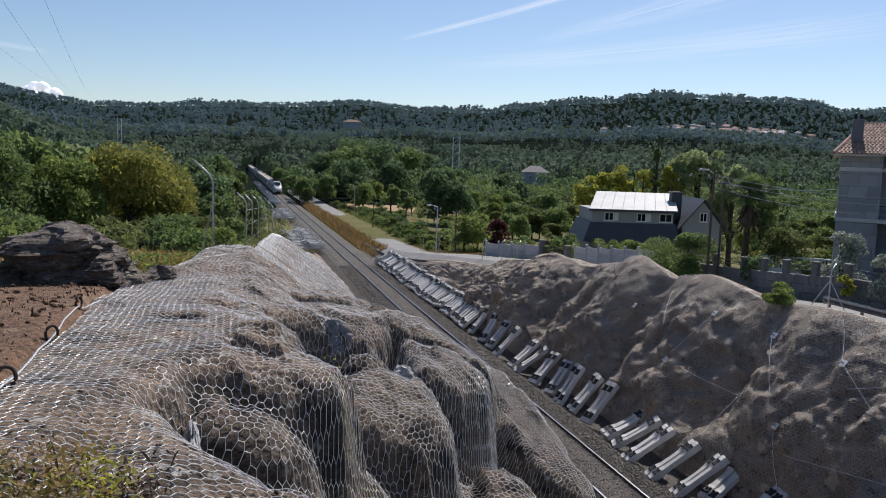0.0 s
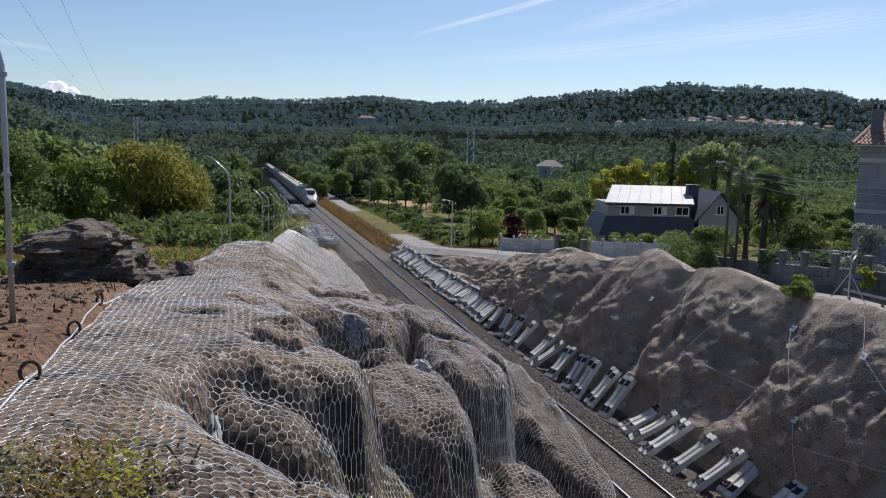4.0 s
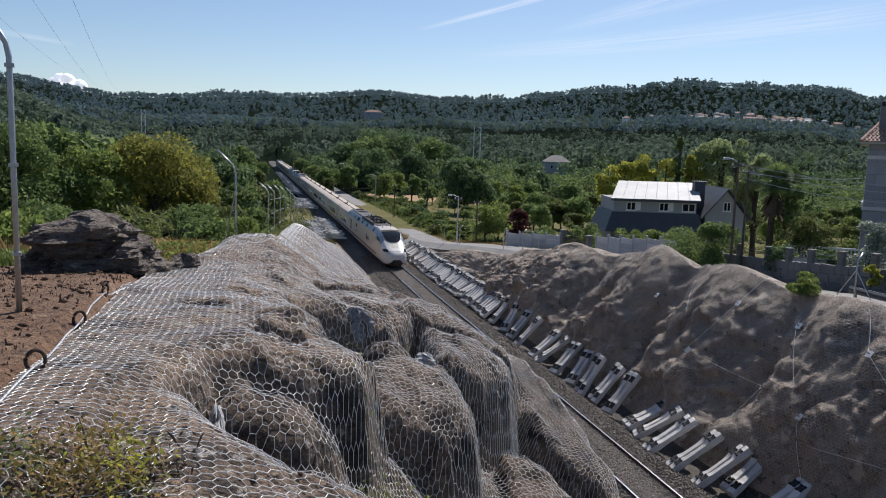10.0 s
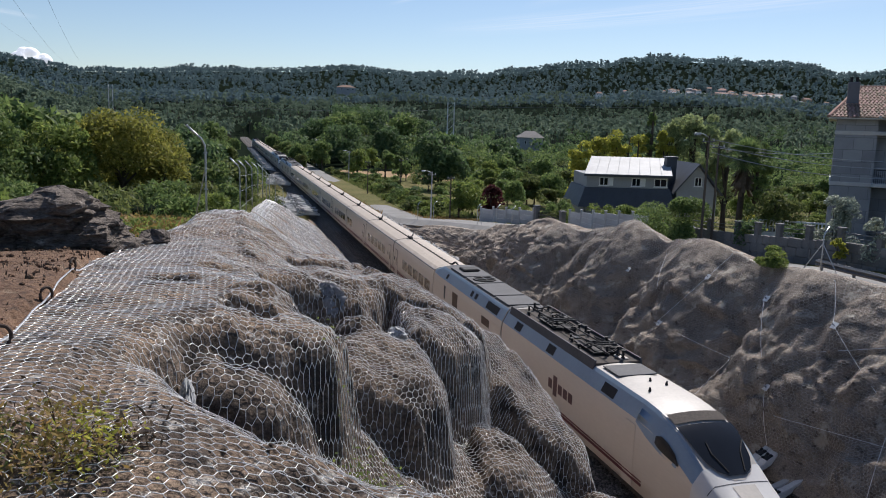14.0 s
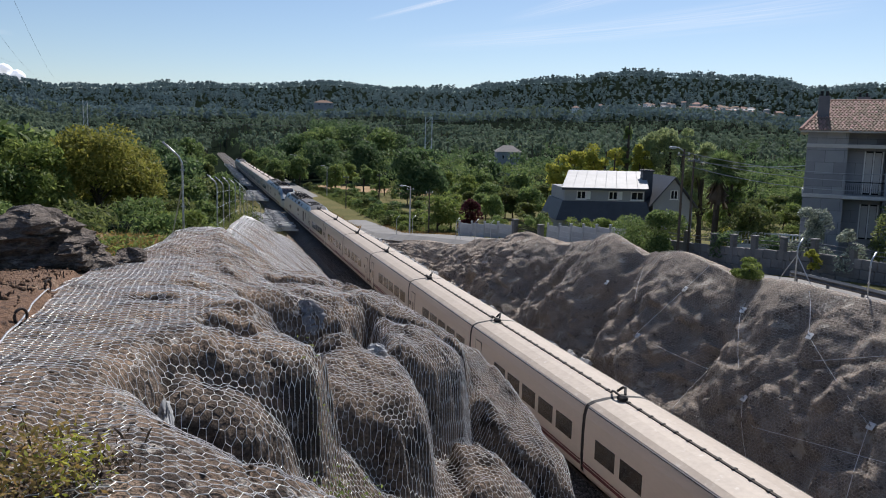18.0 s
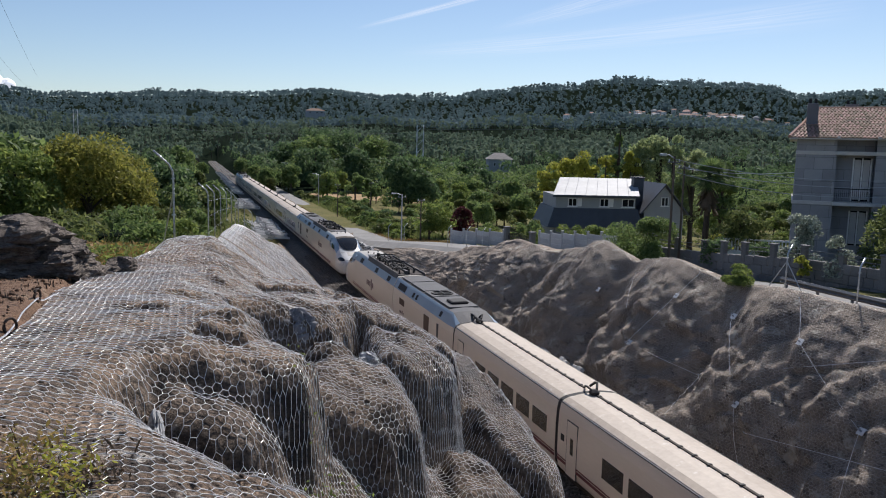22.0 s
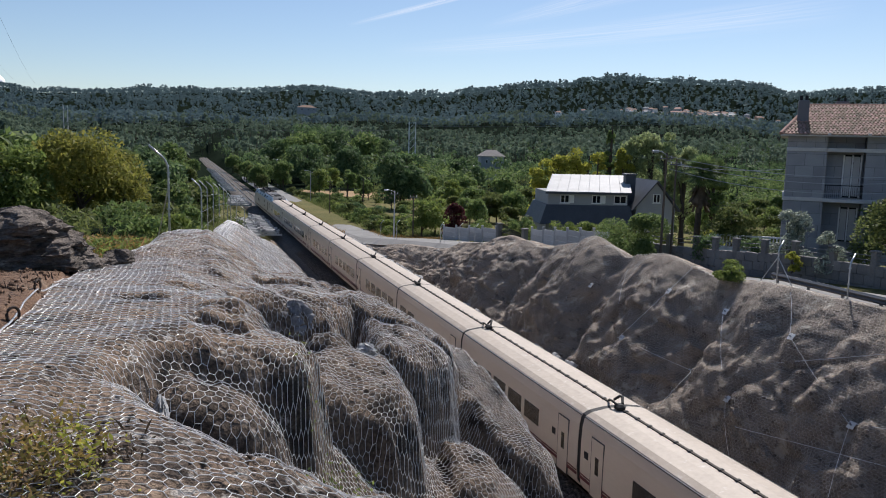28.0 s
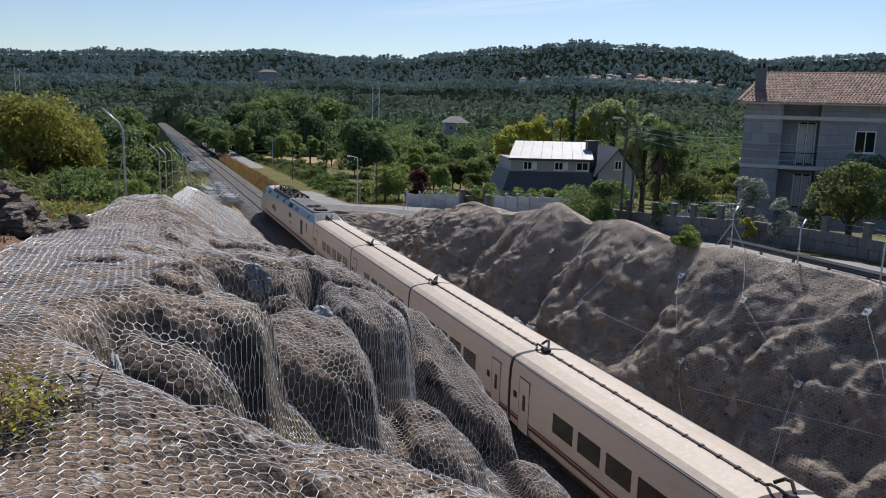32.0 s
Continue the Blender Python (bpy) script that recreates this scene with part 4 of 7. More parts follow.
    for s in (-1, 1):
        patch("headlight", [(y, s * a, y, s * b) for y, a, b in ((0.62, 0.36, 0.40), (0.85, 0.34, 0.47), (1.2, 0.36, 0.52), (1.6, 0.42, 0.53), (1.85, 0.49, 0.53))], M_GLASS, "dark glazed headlight", 5)
        patch("cab_flank", [(y, s * a, y, s * b) for y, a, b in ((2.75, 0.30, 0.34), (3.1, 0.30, 0.42), (3.6, 0.30, 0.485), (4.6, 0.30, 0.50), (5.4, 0.30, 0.475), (6.2, 0.30, 0.42), (6.19, 0.30, 0.41))], M_BLUE, "pale blue cab flank", 6, 0.006)
        patch("side_window", [(y, s * a, y, s * b) for y, a, b in ((3.45, 0.44, 0.455), (3.75, 0.395, 0.465), (4.2, 0.375, 0.475), (4.6, 0.375, 0.475), (4.85, 0.40, 0.46))], M_GLASS, "dark cab side window", 5, 0.03)
        part("cab_door", Shape().box(*sorted((s * 1.44, s * 1.478)), 6.1, 6.8, 0.6, 2.9, bevel=0.01), M_CREAM, t)
        for i in range(5):
            part("lettering_bar", Shape().box(*sorted((s * 1.46, s * 1.476)), 11.2 + i * 0.52, 11.6 + i * 0.52, 1.75 - (0.22 if i == 3 else 0), 2.18 + (0.25 if i == 3 else 0)), M_LOGO, t)
        for y0, y1 in ((8.0, 9.0), (13.6, 14.4), (17.6, 18.4)):
            r = [(s * (1.40 - 0.28 * (z - 3.08) / 0.54 + 0.012), y, z) for y, z in ((y0, 3.16), (y1, 3.16), (y1, 3.52), (y0, 3.52))]
            part("vent", Shape().loft([[(p[0] - s * 0.05, p[1], p[2] - 0.03) for p in r], r]), M_DARK, t)
    part("roof_panel", Shape().box(-0.85, 0.85, 8.6, 9.9, 3.80, 3.85, bevel=0.02), M_ROOFGREY, t)
    well = part("equipment_tray", Shape().box(-1.0, 1.0, 10.2, L - 0.4, 3.79, 3.85, bevel=0.02), M_UNDER, t, "dark roof equipment well")
    rnd = random.Random(5)
    for sd in (-1, 1):
        part("coaming", Shape().loft([[(sd * 1.14, 10.2, 3.6), (sd * 1.04, 10.2, 3.98), (sd * 0.98, 10.2, 3.98), (sd * 1.0, 10.2, 3.7)], [(sd * 1.14, L - 0.3, 3.6), (sd * 1.04, L - 0.3, 3.98), (sd * 0.98, L - 0.3, 3.98), (sd * 1.0, L - 0.3, 3.7)]]), M_ROOFGREY, well, "roof side coaming")
    for i in range(26):
        y, x = 10.5 + i * 0.35 + rnd.uniform(-0.12, 0.12), rnd.uniform(-0.8, 0.8)
        hh = rnd.uniform(0.15, 0.42)
        ins = part("insulator", Shape().tube([(x, y, 3.84), (x, y, 3.84 + hh * 0.3), (x, y, 3.84 + hh * 0.32), (x, y, 3.84 + hh), (x, y, 3.88 + hh)], [0.09, 0.09, 0.055, 0.055, 0.10], 8), M_DARK, well)
    for i in range(9):
        y, x, w = 10.6 + i * 1.0 + rnd.uniform(-0.2, 0.2), rnd.uniform(-0.6, 0.5), rnd.uniform(0.2, 0.45)
        part("roof_box", Shape().box(x, x + w, y, y + rnd.uniform(0.3, 0.7), 3.84, 3.84 + rnd.uniform(0.06, 0.24), bevel=0.02), rnd.choice((M_CABROOF, M_DARK, M_ROOFGREY)), well)
    for i in range(8):
        y, x = 10.6 + i * 1.05, rnd.uniform(-0.5, 0.5)
        part("roof_cable", Shape().tube([(x, y, 4.0), (x + 0.2, y + 0.5, 4.16), (x - 0.1, y + 1.1, 4.02)], 0.03, 5), M_DARK, well)
    for y in (11.2, 15.2):
        pan = part("pantograph", Shape().box(-0.6, 0.6, y, y + 1.9, 3.92, 3.98), M_DARK, t, "folded black pantograph")
        for s in (-1, 1):
            part("pantograph_arm", Shape().tube([(s * 0.5, y + 0.1, 4.0), (s * 0.35, y + 1.9, 4.12), (s * 0.3, y + 0.3, 4.24)], 0.035, 6), M_DARK, pan)
        for o in (0.2, 0.5):
            part("pantograph_bow", Shape().tube([(-0.85, y + o, 4.12), (-0.6, y + o, 4.26), (0.6, y + o, 4.26), (0.85, y + o, 4.12)], 0.03, 6), M_DARK, pan)
    part("bus_bar", Shape().tube([(-0.3, 10.4, 4.12), (-0.3, L - 0.6, 4.12)], 0.035, 6), M_DARK, well)
    part("bus_bar", Shape().tube([(0.3, 10.4, 4.05), (0.3, L - 0.6, 4.05)], 0.035, 6), M_DARK, well)
    for x, y in ((-0.5, 6.9), (0.5, 7.4), (0.1, 7.9)):
        part("aerial", Shape().tube([(x, y, 3.8), (x, y, 3.95)], [0.06, 0.03], 6), M_DARK, t)
    stripes(t, 5.5, L - 0.08)
    part("skirt", Shape().box(-1.28, 1.28, 5.2, L - 0.5, 0.24, 0.55, bevel=0.04), M_UNDER, t)
    part("gangway", Shape().loft([[(x * 0.97, y, 0.5 + (z - 0.42) * 0.97) for x, z in full] for y in (L - 0.1, L + 0.1)]), M_DARK, t, "black rubber gangway")
    patch("bumper_seam", [(y, -u, y, u) for y, u in ((0.50, 0.62), (0.53, 0.62))], M_ROOFGREY, "grey seam above the bumper", 16, 0.006)
    patch("nose_seam", [(y, -u, y, u) for y, u in ((2.10, 0.42), (2.13, 0.42))], M_ROOFGREY, "grey seam behind the nose hatch", 14, 0.006)
    for k in range(5):
        u = -0.10 + k * 0.045
        patch("lettering_bar", [(y, u, y, u + 0.028) for y in (0.88, 1.0)], M_LOGO, "", 2, 0.01)
    part("snowplough", Shape().loft([[(-0.6, 0.6, 0.25), (0.6, 0.6, 0.25), (0.8, 0.5, 0.6), (-0.8, 0.5, 0.6)], [(-1.2, 2.4, 0.2), (1.2, 2.4, 0.2), (1.25, 2.4, 0.6), (-1.25, 2.4, 0.6)]]), M_UNDER, t)
    bogie(t, 4.5)
    bogie(t, 15.5)
    return t


W5 = [(0.9 + i * 1.78, 1.45) for i in range(5)]
W2 = [(8.9, 1.45), (10.7, 1.45)]
C_A = coach(W5, 1, "cream passenger coach with five dark windows and an end door")
C_B = coach([(w[0] + 2.6, w[1]) for w in W5], -1, "cream passenger coach with five dark windows")
C_C = coach(W2, -1, "cream buffet coach with two dark windows")
GEN = generator_car()
PWR = power_car(False)
UNIT = 186.7
ORDER = [C_A, C_B, C_C, C_A, C_A, C_A, C_B, C_A, C_A]
CARS = []
used = set()


def put_car(src, y, turned):
    m = pose(0, 0, 0, 0, 0, 180) if turned else pose(0, 0, 0)
    ob = src if src not in used and not turned else copy_thing(src, m)
    used.add(src)
    CARS.append((ob, y, turned))


for unit in (0, 1):
    o = unit * UNIT
    put_car(PWR, o, False)
    put_car(GEN, o + 20.0, False)
    for i, c in enumerate(ORDER):
        put_car(c, o + 33.7 + 13.14 * i, False)
    o2 = o + 33.7 + 13.14 * 9
    put_car(GEN, o2 + 13.7, True)
    put_car(PWR, o2 + 33.7, True)
# the place of the first nose on the track, by seconds
RUN = [(0, 256), (3, 201), (6, 148.5), (9, 98.5), (13, 33.4), (17, -31.5), (19, -63.4), (21, -95.4), (23, -127.9), (25, -160.5), (28, -208.8), (30, -240.4), (32, -272.0)]


# ---- concrete sleepers lying beside the track ----
def sleeper():
    t = thing("concrete_sleeper", pose(0, 0, 0), "loose waisted concrete sleeper lying against the cutting slope", "railway sleeper", "loose sleepers beside the track")
    rings = []
    for x, w, h in ((-1.3, 0.17, 0.25), (-1.27, 0.185, 0.275), (-0.72, 0.185, 0.275), (-0.5, 0.165, 0.225), (-0.4, 0.15, 0.222), (0, 0.135, 0.215), (0.4, 0.15, 0.222), (0.5, 0.165, 0.225), (0.72, 0.185, 0.275), (1.27, 0.185, 0.275), (1.3, 0.17, 0.25)):
        rings.append([(x, -w, 0), (x, w, 0), (x, w, h * 0.7), (x, w * 0.86, h), (x, -w * 0.86, h), (x, -w, h * 0.7)])
    part("body", Shape().loft(rings), M_CONC, t)
    for s in (-1, 1):
        f = part("rail_seat", Shape().box(s * 0.87 - 0.09, s * 0.87 + 0.09, -0.14, 0.14, 0.262, 0.282), M_FAST, t, "dark rubber rail pad")
        for o in (-1, 1):
            c = s * 0.87 + o * 0.13
            part("clip", Shape().loft([[(c - w, y, 0.25), (c + w, y, 0.25), (c + w, y, h), (c - w, y, h)] for y, w, h in ((-0.15, 0.04, 0.32), (-0.13, 0.045, 0.33), (-0.03, 0.045, 0.33), (-0.025, 0.03, 0.28), (0.035, 0.03, 0.28), (0.04, 0.045, 0.325), (0.13, 0.045, 0.325), (0.15, 0.04, 0.315))]), M_FAST, f)
    return t


SLEEPER = sleeper()
# the ones nearest: x, y, z of the middle, turn, rise in degrees
NEAR = [(20.8, 23.2, -0.1, 6, 14), (20.0, 24.5, 0.05, 6, 20), (20.0, 26.65, 0.24, 12, 24), (18.95, 26.9, 0.45, -14, 36), (18.75, 28.6, 0.45, -17, 35), (18.7, 30.6, 0.45, -17, 35), (19.1, 32.3, 0.37, -20, 30),
        (19.4, 34.05, 0.13, 0, 19), (19.05, 36.2, 0.6, 7, 45), (19.25, 38.3, 0.5, 8, 40), (18.95, 39.8, 0.6, 17, 46), (19.1, 41.6, 0.42, 30, 34), (19.15, 43.8, 0.45, 22, 35),
        (19.1, 45.9, 0.38, -4, 31), (19.15, 47.4, 0.4, 7, 33), (19.05, 50.2, 0.6, -7, 45), (19.35, 52.9, 0.51, 19, 39), (19.3, 54.8, 0.6, 28, 44), (19.5, 57.7, 0.55, 10, 42)]
rnd = random.Random(3)
first = True


def put_sleeper(m):
    global first
    ob = SLEEPER if first else copy_thing(SLEEPER, m)
    ob.matrix_world = m
    first = False


def pair_of_sleepers(x, y, z, turn, rise, n=2):
    """Sleepers lying side by side, leaning together on the bank."""
    base = pose(x, y, z, 0, 0, turn) @ pose(0, 0, 0, rnd.uniform(-6, 6), -rise, 0)
    for k in range(n):
        put_sleeper(base @ pose(rnd.uniform(-0.07, 0.07), (k - (n - 1) / 2) * 0.385, rnd.uniform(-0.02, 0.02), 0, 0, rnd.uniform(-2.5, 2.5)))


for x, y, z, turn, rise in NEAR:
    pair_of_sleepers(x, y, z - 0.05, turn, rise + 4)
for y0, y1, n, turn in ((58.8, 66, 8, 14), (66.5, 80, 15, 6), (80.5, 98, 19, 0)):
    for i in range(n):
        y = y0 + (y1 - y0) * (i + 0.5) / n + rnd.uniform(-0.12, 0.12)
        pair_of_sleepers(TX + 3.85 + rnd.uniform(-0.15, 0.25), y, 0.36 + rnd.uniform(0, 0.1), turn + rnd.uniform(-9, 9), 34 + rnd.uniform(-7, 7))
for y0, y1, n, x0 in ((108, 134, 44, -3.7), (110, 132, 38, -5.9), (158, 182, 28, -3.6), (162, 180, 18, -5.6), (205, 345, 62, -3.6)):
    for i in range(n):
        y = y0 + (y1 - y0) * (i + 0.5) / n + rnd.uniform(-0.1, 0.1)
        put_sleeper(pose(TX + x0 + rnd.uniform(-0.25, 0.25), y, 0.12 + 0.3 * (i % 2) + 0.1 * (x0 + 3.7), rnd.uniform(-5, 5), 6 + rnd.uniform(-6, 6), rnd.uniform(-14, 14)))


# ---- trees ----
def rand_quads(rng, pts, nrm, size, aspect=1.4, lean=0.9):
    """Leaf blades at the points, turned every way, leaning towards the given normals."""
    n = len(pts)
    d = rng.normal(size=(n, 3)) + nrm * lean
    d /= np.linalg.norm(d, axis=1)[:, None] + 1e-9
    a = np.cross(d, rng.normal(size=(n, 3)))
    a /= np.linalg.norm(a, axis=1)[:, None] + 1e-9
    b = np.cross(d, a)
    s = (size * rng.uniform(0.6, 1.3, n))[:, None]
    v = np.stack([pts - a * s * aspect, pts - b * s * 0.55, pts + a * s * aspect, pts + b * s * 0.55], 1)
    return v.reshape(-1, 3)


def crown(rng, n, w, h, z0, lobes, size, taper=0.0, fill=0.25, lean=0.9):
    """Leaves on many lobes that make up an uneven crown of width w and height h, from z0 up."""
    c = rng.uniform(-1, 1, (lobes, 3))
    c /= np.maximum(1, np.linalg.norm(c, axis=1))[:, None]
    zz = (c[:, 2] + 1) / 2
    sc = 1 - taper * zz
    cen = np.stack([c[:, 0] * w * 0.36 * sc, c[:, 1] * w * 0.36 * sc, z0 + h * (0.12 + 0.74 * zz)], 1)
    rad = w * 0.5 * rng.uniform(0.28, 0.5, lobes) * (1 - 0.5 * taper * zz)
    k = rng.integers(0, lobes, n)
    d = rng.normal(size=(n, 3))
    d /= np.linalg.norm(d, axis=1)[:, None]
    d[:, 2] = np.where(d[:, 2] < -0.3, -d[:, 2], d[:, 2])
    rr = rad[k] * np.where(rng.uniform(size=n) < fill, rng.uniform(0.4, 1, n), rng.uniform(0.85, 1.1, n))
    p = cen[k] + d * rr[:, None] * np.array([1, 1, min(1.0, h / w)])
    return rand_quads(rng, p, d, np.full(n, size), 1.4 if lean < 1 else 1.1, lean), cen


def quads(v):
    return np.arange(len(v)).reshape(-1, 4)


def tree(name, x, y, w, h, material, seed, leaves=2600, lobes=16, size=0.16, trunk=0.22, label="", z=None, taper=0.3, category="tree", group=""):
    rng = np.random.default_rng(seed)
    zg = float(ground_z(x, y)) if z is None else z
    t = thing(name, pose(x, y, zg), label, category, group)
    z0 = h * trunk
    v, cen = crown(rng, leaves, w, h - z0, z0, lobes, size, taper)
    sh = Shape()
    r = 0.022 * h + 0.03
    lean = rng.normal(size=2) * 0.03 * h
    sh.tube([(0, 0, -0.4), (0, 0, 0.1), (lean[0] * 0.3, lean[1] * 0.3, z0), (lean[0], lean[1], h * 0.6), (lean[0] * 1.2, lean[1] * 1.2, h * 0.85)], [r * 1.5, r * 1.15, r * 0.9, r * 0.5, r * 0.15], 8)
    limbs = []
    for c in cen[: min(8, len(cen))]:
        if name == "poplar":
            sh2 = sh
            sh = Shape()
        b = Vector((lean[0] * 0.5, lean[1] * 0.5, max(z0 * 0.8, c[2] * 0.55)))
        sh.tube([b, b.lerp(Vector(c), 0.5) + Vector((0, 0, 0.06 * h)), Vector(c)], [r * 0.45, r * 0.3, r * 0.1], 5)
        if name == "poplar":
            limbs.append(sh)
            sh = sh2
    part("trunk", sh, M_BARK, t)
    for q in limbs:
        part("limb", q, M_BARK, t)
    part("crown", mesh("crown", v, quads(v), material), material, t)
    return t


def bush(x, y, w, h, material, seed, leaves=900, size=0.1, label="leafy shrub", z=None):
    rng = np.random.default_rng(seed)
    v, cen = crown(rng, leaves, w, h * 1.25, -0.32 * h, 11, size, 0.2, 0.4)
    v[:, 2] = np.maximum(v[:, 2], -0.08)
    zg = float(ground_z(x, y)) - 0.05 if z is None else z
    t = thing("shrub", pose(x, y, zg), label, "shrub")
    sh = Shape()
    for c in cen[:6]:
        sh.tube([(0, 0, -0.2), (c[0] * 0.4, c[1] * 0.4, c[2] * 0.6), tuple(c)], [0.03, 0.02, 0.008], 5)
    part("woody_base", sh, M_BARK, t)
    part("foliage", mesh("foliage", v, quads(v), material), material, t)
    return t


# ---- the wooded valley and hills ----
def forest(name, n, rmin, rmax, a0, a1, seed, material, hmin, hmax, leaves, size, label, wide=0.6, keep=None, power=1.0, pine=False):
    rng = np.random.default_rng(seed)
    r = rmin + (rmax - rmin) * rng.uniform(size=n * 3) ** power
    a = np.radians(rng.uniform(a0, a1, n * 3))
    x, y = r * np.sin(a), r * np.cos(a)
    ok = np.ones(len(x), bool)
    if keep is not None:
        ok &= keep(x, y)
    x, y, r = x[ok][:n], y[ok][:n], r[ok][:n]
    out, stems = [], []
    z = ground_z(x, y) - 0.3
    # trees of one patch are of about one age
    age = np.clip(0.5 + 0.9 * fbm(x / 70, y / 70, seed, 2), 0, 1)
    for i in range(len(x)):
        h = hmin + (hmax - hmin) * float(np.clip(0.65 * age[i] + 0.35 * rng.uniform(), 0, 1))
        w = h * wide * rng.uniform(0.75, 1.3)
        base = h * (0.38 if pine else 0.12)
        v, _ = crown(rng, leaves, w, h - base, base, 7, size * h / 10, 0.45, 0.3, 2.2)
        out.append(v + np.array([x[i], y[i], z[i]]))
        if pine:
            a = rng.uniform(0, math.pi)
            d = np.array([math.cos(a), math.sin(a), 0]) * 0.02 * h
            e = np.array([-d[1], d[0], 0])
            foot, head = np.array([x[i], y[i], z[i] - 1]), np.array([x[i], y[i], z[i] + h * 0.8])
            stems += [np.stack([foot - d, foot + d, head + d * 0.4, head - d * 0.4]), np.stack([foot - e, foot + e, head + e * 0.4, head - e * 0.4])]
    v = np.concatenate(out)
    solo(name, mesh(name, v, quads(v), material), label, "trees", kind="stuff")
    if stems:
        v = np.concatenate(stems)
        solo("pine_stems", mesh("pine_stems", v, quads(v), M_STEM), "thin brown pine stems under the crowns", "trees", kind="stuff")


def village(x, y):
    a, r = np.degrees(np.arctan2(x, y)), np.hypot(x, y)
    return (a > 26) & (a < 42) & (r > 1180) & (r < 1345)


far = lambda x, y: (x - TX > 6.5) | (x < 0.026 * y - 6) | (y > 585)
thin = lambda x, y: ~village(x, y) | (fbm(x / 20, y / 20, 19, 2) > 0.12)
clearing = lambda x, y: far(x, y) & (fbm(x / 55, y / 55, 23, 2) > -0.28)
forest("pine_forest", 4300, 360, 1080, -40, 56, 71, L_PINE, 9, 16, 60, 0.62, "dense dark green pine wood in the valley", 0.42, keep=clearing, pine=True)
forest("oak_forest", 1100, 240, 620, -40, 58, 72, L_DARK, 7, 12, 130, 0.46, "broadleaved wood in the valley", 0.9, keep=far)
forest("hill_forest", 12500, 900, 1800, -26, 52, 73, L_HILL_HAZE, 8, 14, 20, 1.5, "dark wooded hills on the horizon", 0.8, keep=thin)
forest("ridge_trees", 420, 1640, 1760, -30, 50, 74, L_HILL_HAZE, 11, 21, 60, 0.8, "taller trees along the skyline", 0.5, keep=lambda x, y: fbm(np.degrees(np.arctan2(x, y)) / 2.2, x * 0, 17, 3) > 0.05)
forest("left_hill_pines", 420, 170, 420, -40, -6, 75, L_PINE, 11, 17, 150, 0.42, "tall pines on the near wooded hill", 0.45, keep=far, pine=True)


def zg(x, y):
    return float(ground_z(x, y))


# single trees of the valley, copied from a few grown ones
def stand(name, protos, n, box, seed, lo, hi, keep=None):
    r = random.Random(seed)
    done = 0
    while done < n:
        x, y = r.uniform(box[0], box[1]), r.uniform(box[2], box[3])
        if keep and not keep(x, y):
            continue
        p, s = r.choice(protos), r.uniform(lo, hi)
        copy_thing(p, pose(x, y, zg(x, y) - 0.1, 0, 0, r.uniform(0, 360)) @ Matrix.Diagonal((s, s, s * r.uniform(0.85, 1.2), 1)))
        done += 1


T_GREEN = tree("tree", 33, 101, 5.6, 5.4, L_LIGHT, 11, 2200, 18, 0.2, 0.12, "bright green leafy tree beside the lane")
T_MID = tree("tree", 62, 118, 6.0, 6.0, L_GREEN, 12, 2000, 16, 0.23, 0.12, "green broadleaved tree among fields")
T_OLIVE = tree("tree", 52, 128, 5.4, 5.2, L_OLIVE, 13, 2000, 14, 0.22, 0.12, "olive green broadleaved tree among fields")
tree("tree", 41, 148, 8.5, 9.0, L_DARK, 14, 2400, 20, 0.3, 0.1, "large dark green tree beyond the field")
T_SMALL = tree("tree", 38, 168, 4.0, 4.6, L_GREEN, 15, 1200, 10, 0.2, 0.25, "young round-headed fruit tree")
valley = lambda x, y: x > 34 + 0.05 * (y - 90) and math.hypot(x - 46, y - 80) > 13 and not (abs(x - 43) < 13 and abs(y - 196) < 22) and not (42 < x < 80 and y < 101 + 0.2 * (x - 42)) and math.degrees(math.atan2(x, y)) > 11
stand("valley", [T_MID, T_OLIVE, T_GREEN, T_SMALL], 130, (34, 150, 92, 180), 21, 0.6, 1.15, valley)
forest("valley_wood", 330, 180, 340, 10, 50, 76, L_GREEN, 5.5, 10, 260, 0.34, "green broadleaved trees filling the valley", 0.95, keep=lambda x, y: ~((np.abs(x - 43) < 15) & (np.abs(y - 196) < 24)) & ((x > 34) | (y > 300)))
forest("valley_scrub", 500, 110, 330, 12, 50, 78, L_OLIVE, 2.5, 5.5, 130, 0.42, "olive scrub between the trees", 1.1, keep=lambda x, y: ~((np.abs(x - 43) < 15) & (np.abs(y - 196) < 24)) & (x > 38) & (np.hypot(x - 46, y - 82) > 13))
stand("field_edge", [T_SMALL, T_GREEN], 16, (30, 58, 176, 230), 23, 0.9, 1.5)
leftside = lambda x, y: x < 3.5 - 0.01 * y and math.degrees(math.atan2(x, y)) > -32
forest("left_wood", 300, 90, 340, -34, 3, 77, L_GREEN, 6, 11, 260, 0.34, "green broadleaved wood left of the railway", 0.95, keep=lambda x, y: (x < 3.5 - 0.01 * y) & (x < 0.026 * y - 5.5))
forest("left_scrub", 420, 44, 200, -34, 4, 79, L_OLIVE, 2.5, 5, 150, 0.4, "olive scrub under the trees", 1.1, keep=lambda x, y: (x < rim_x(y) - 2.5))
stand("left_near", [T_MID, T_OLIVE, T_GREEN], 56, (-40, 1, 45, 95), 25, 0.7, 1.05, lambda x, y: x < -1 + 0.0 * y and math.degrees(math.atan2(x, y)) > -32)
stand("lineside", [T_MID, T_SMALL, T_OLIVE], 26, (20, 27, 205, 330), 26, 0.8, 1.2, lambda x, y: not 20.9 < x < 26)
stand("lineside_left", [T_MID, T_OLIVE], 30, (-6, 7, 110, 400), 27, 0.8, 1.1, lambda x, y: x < 0.026 * y - 3.2)

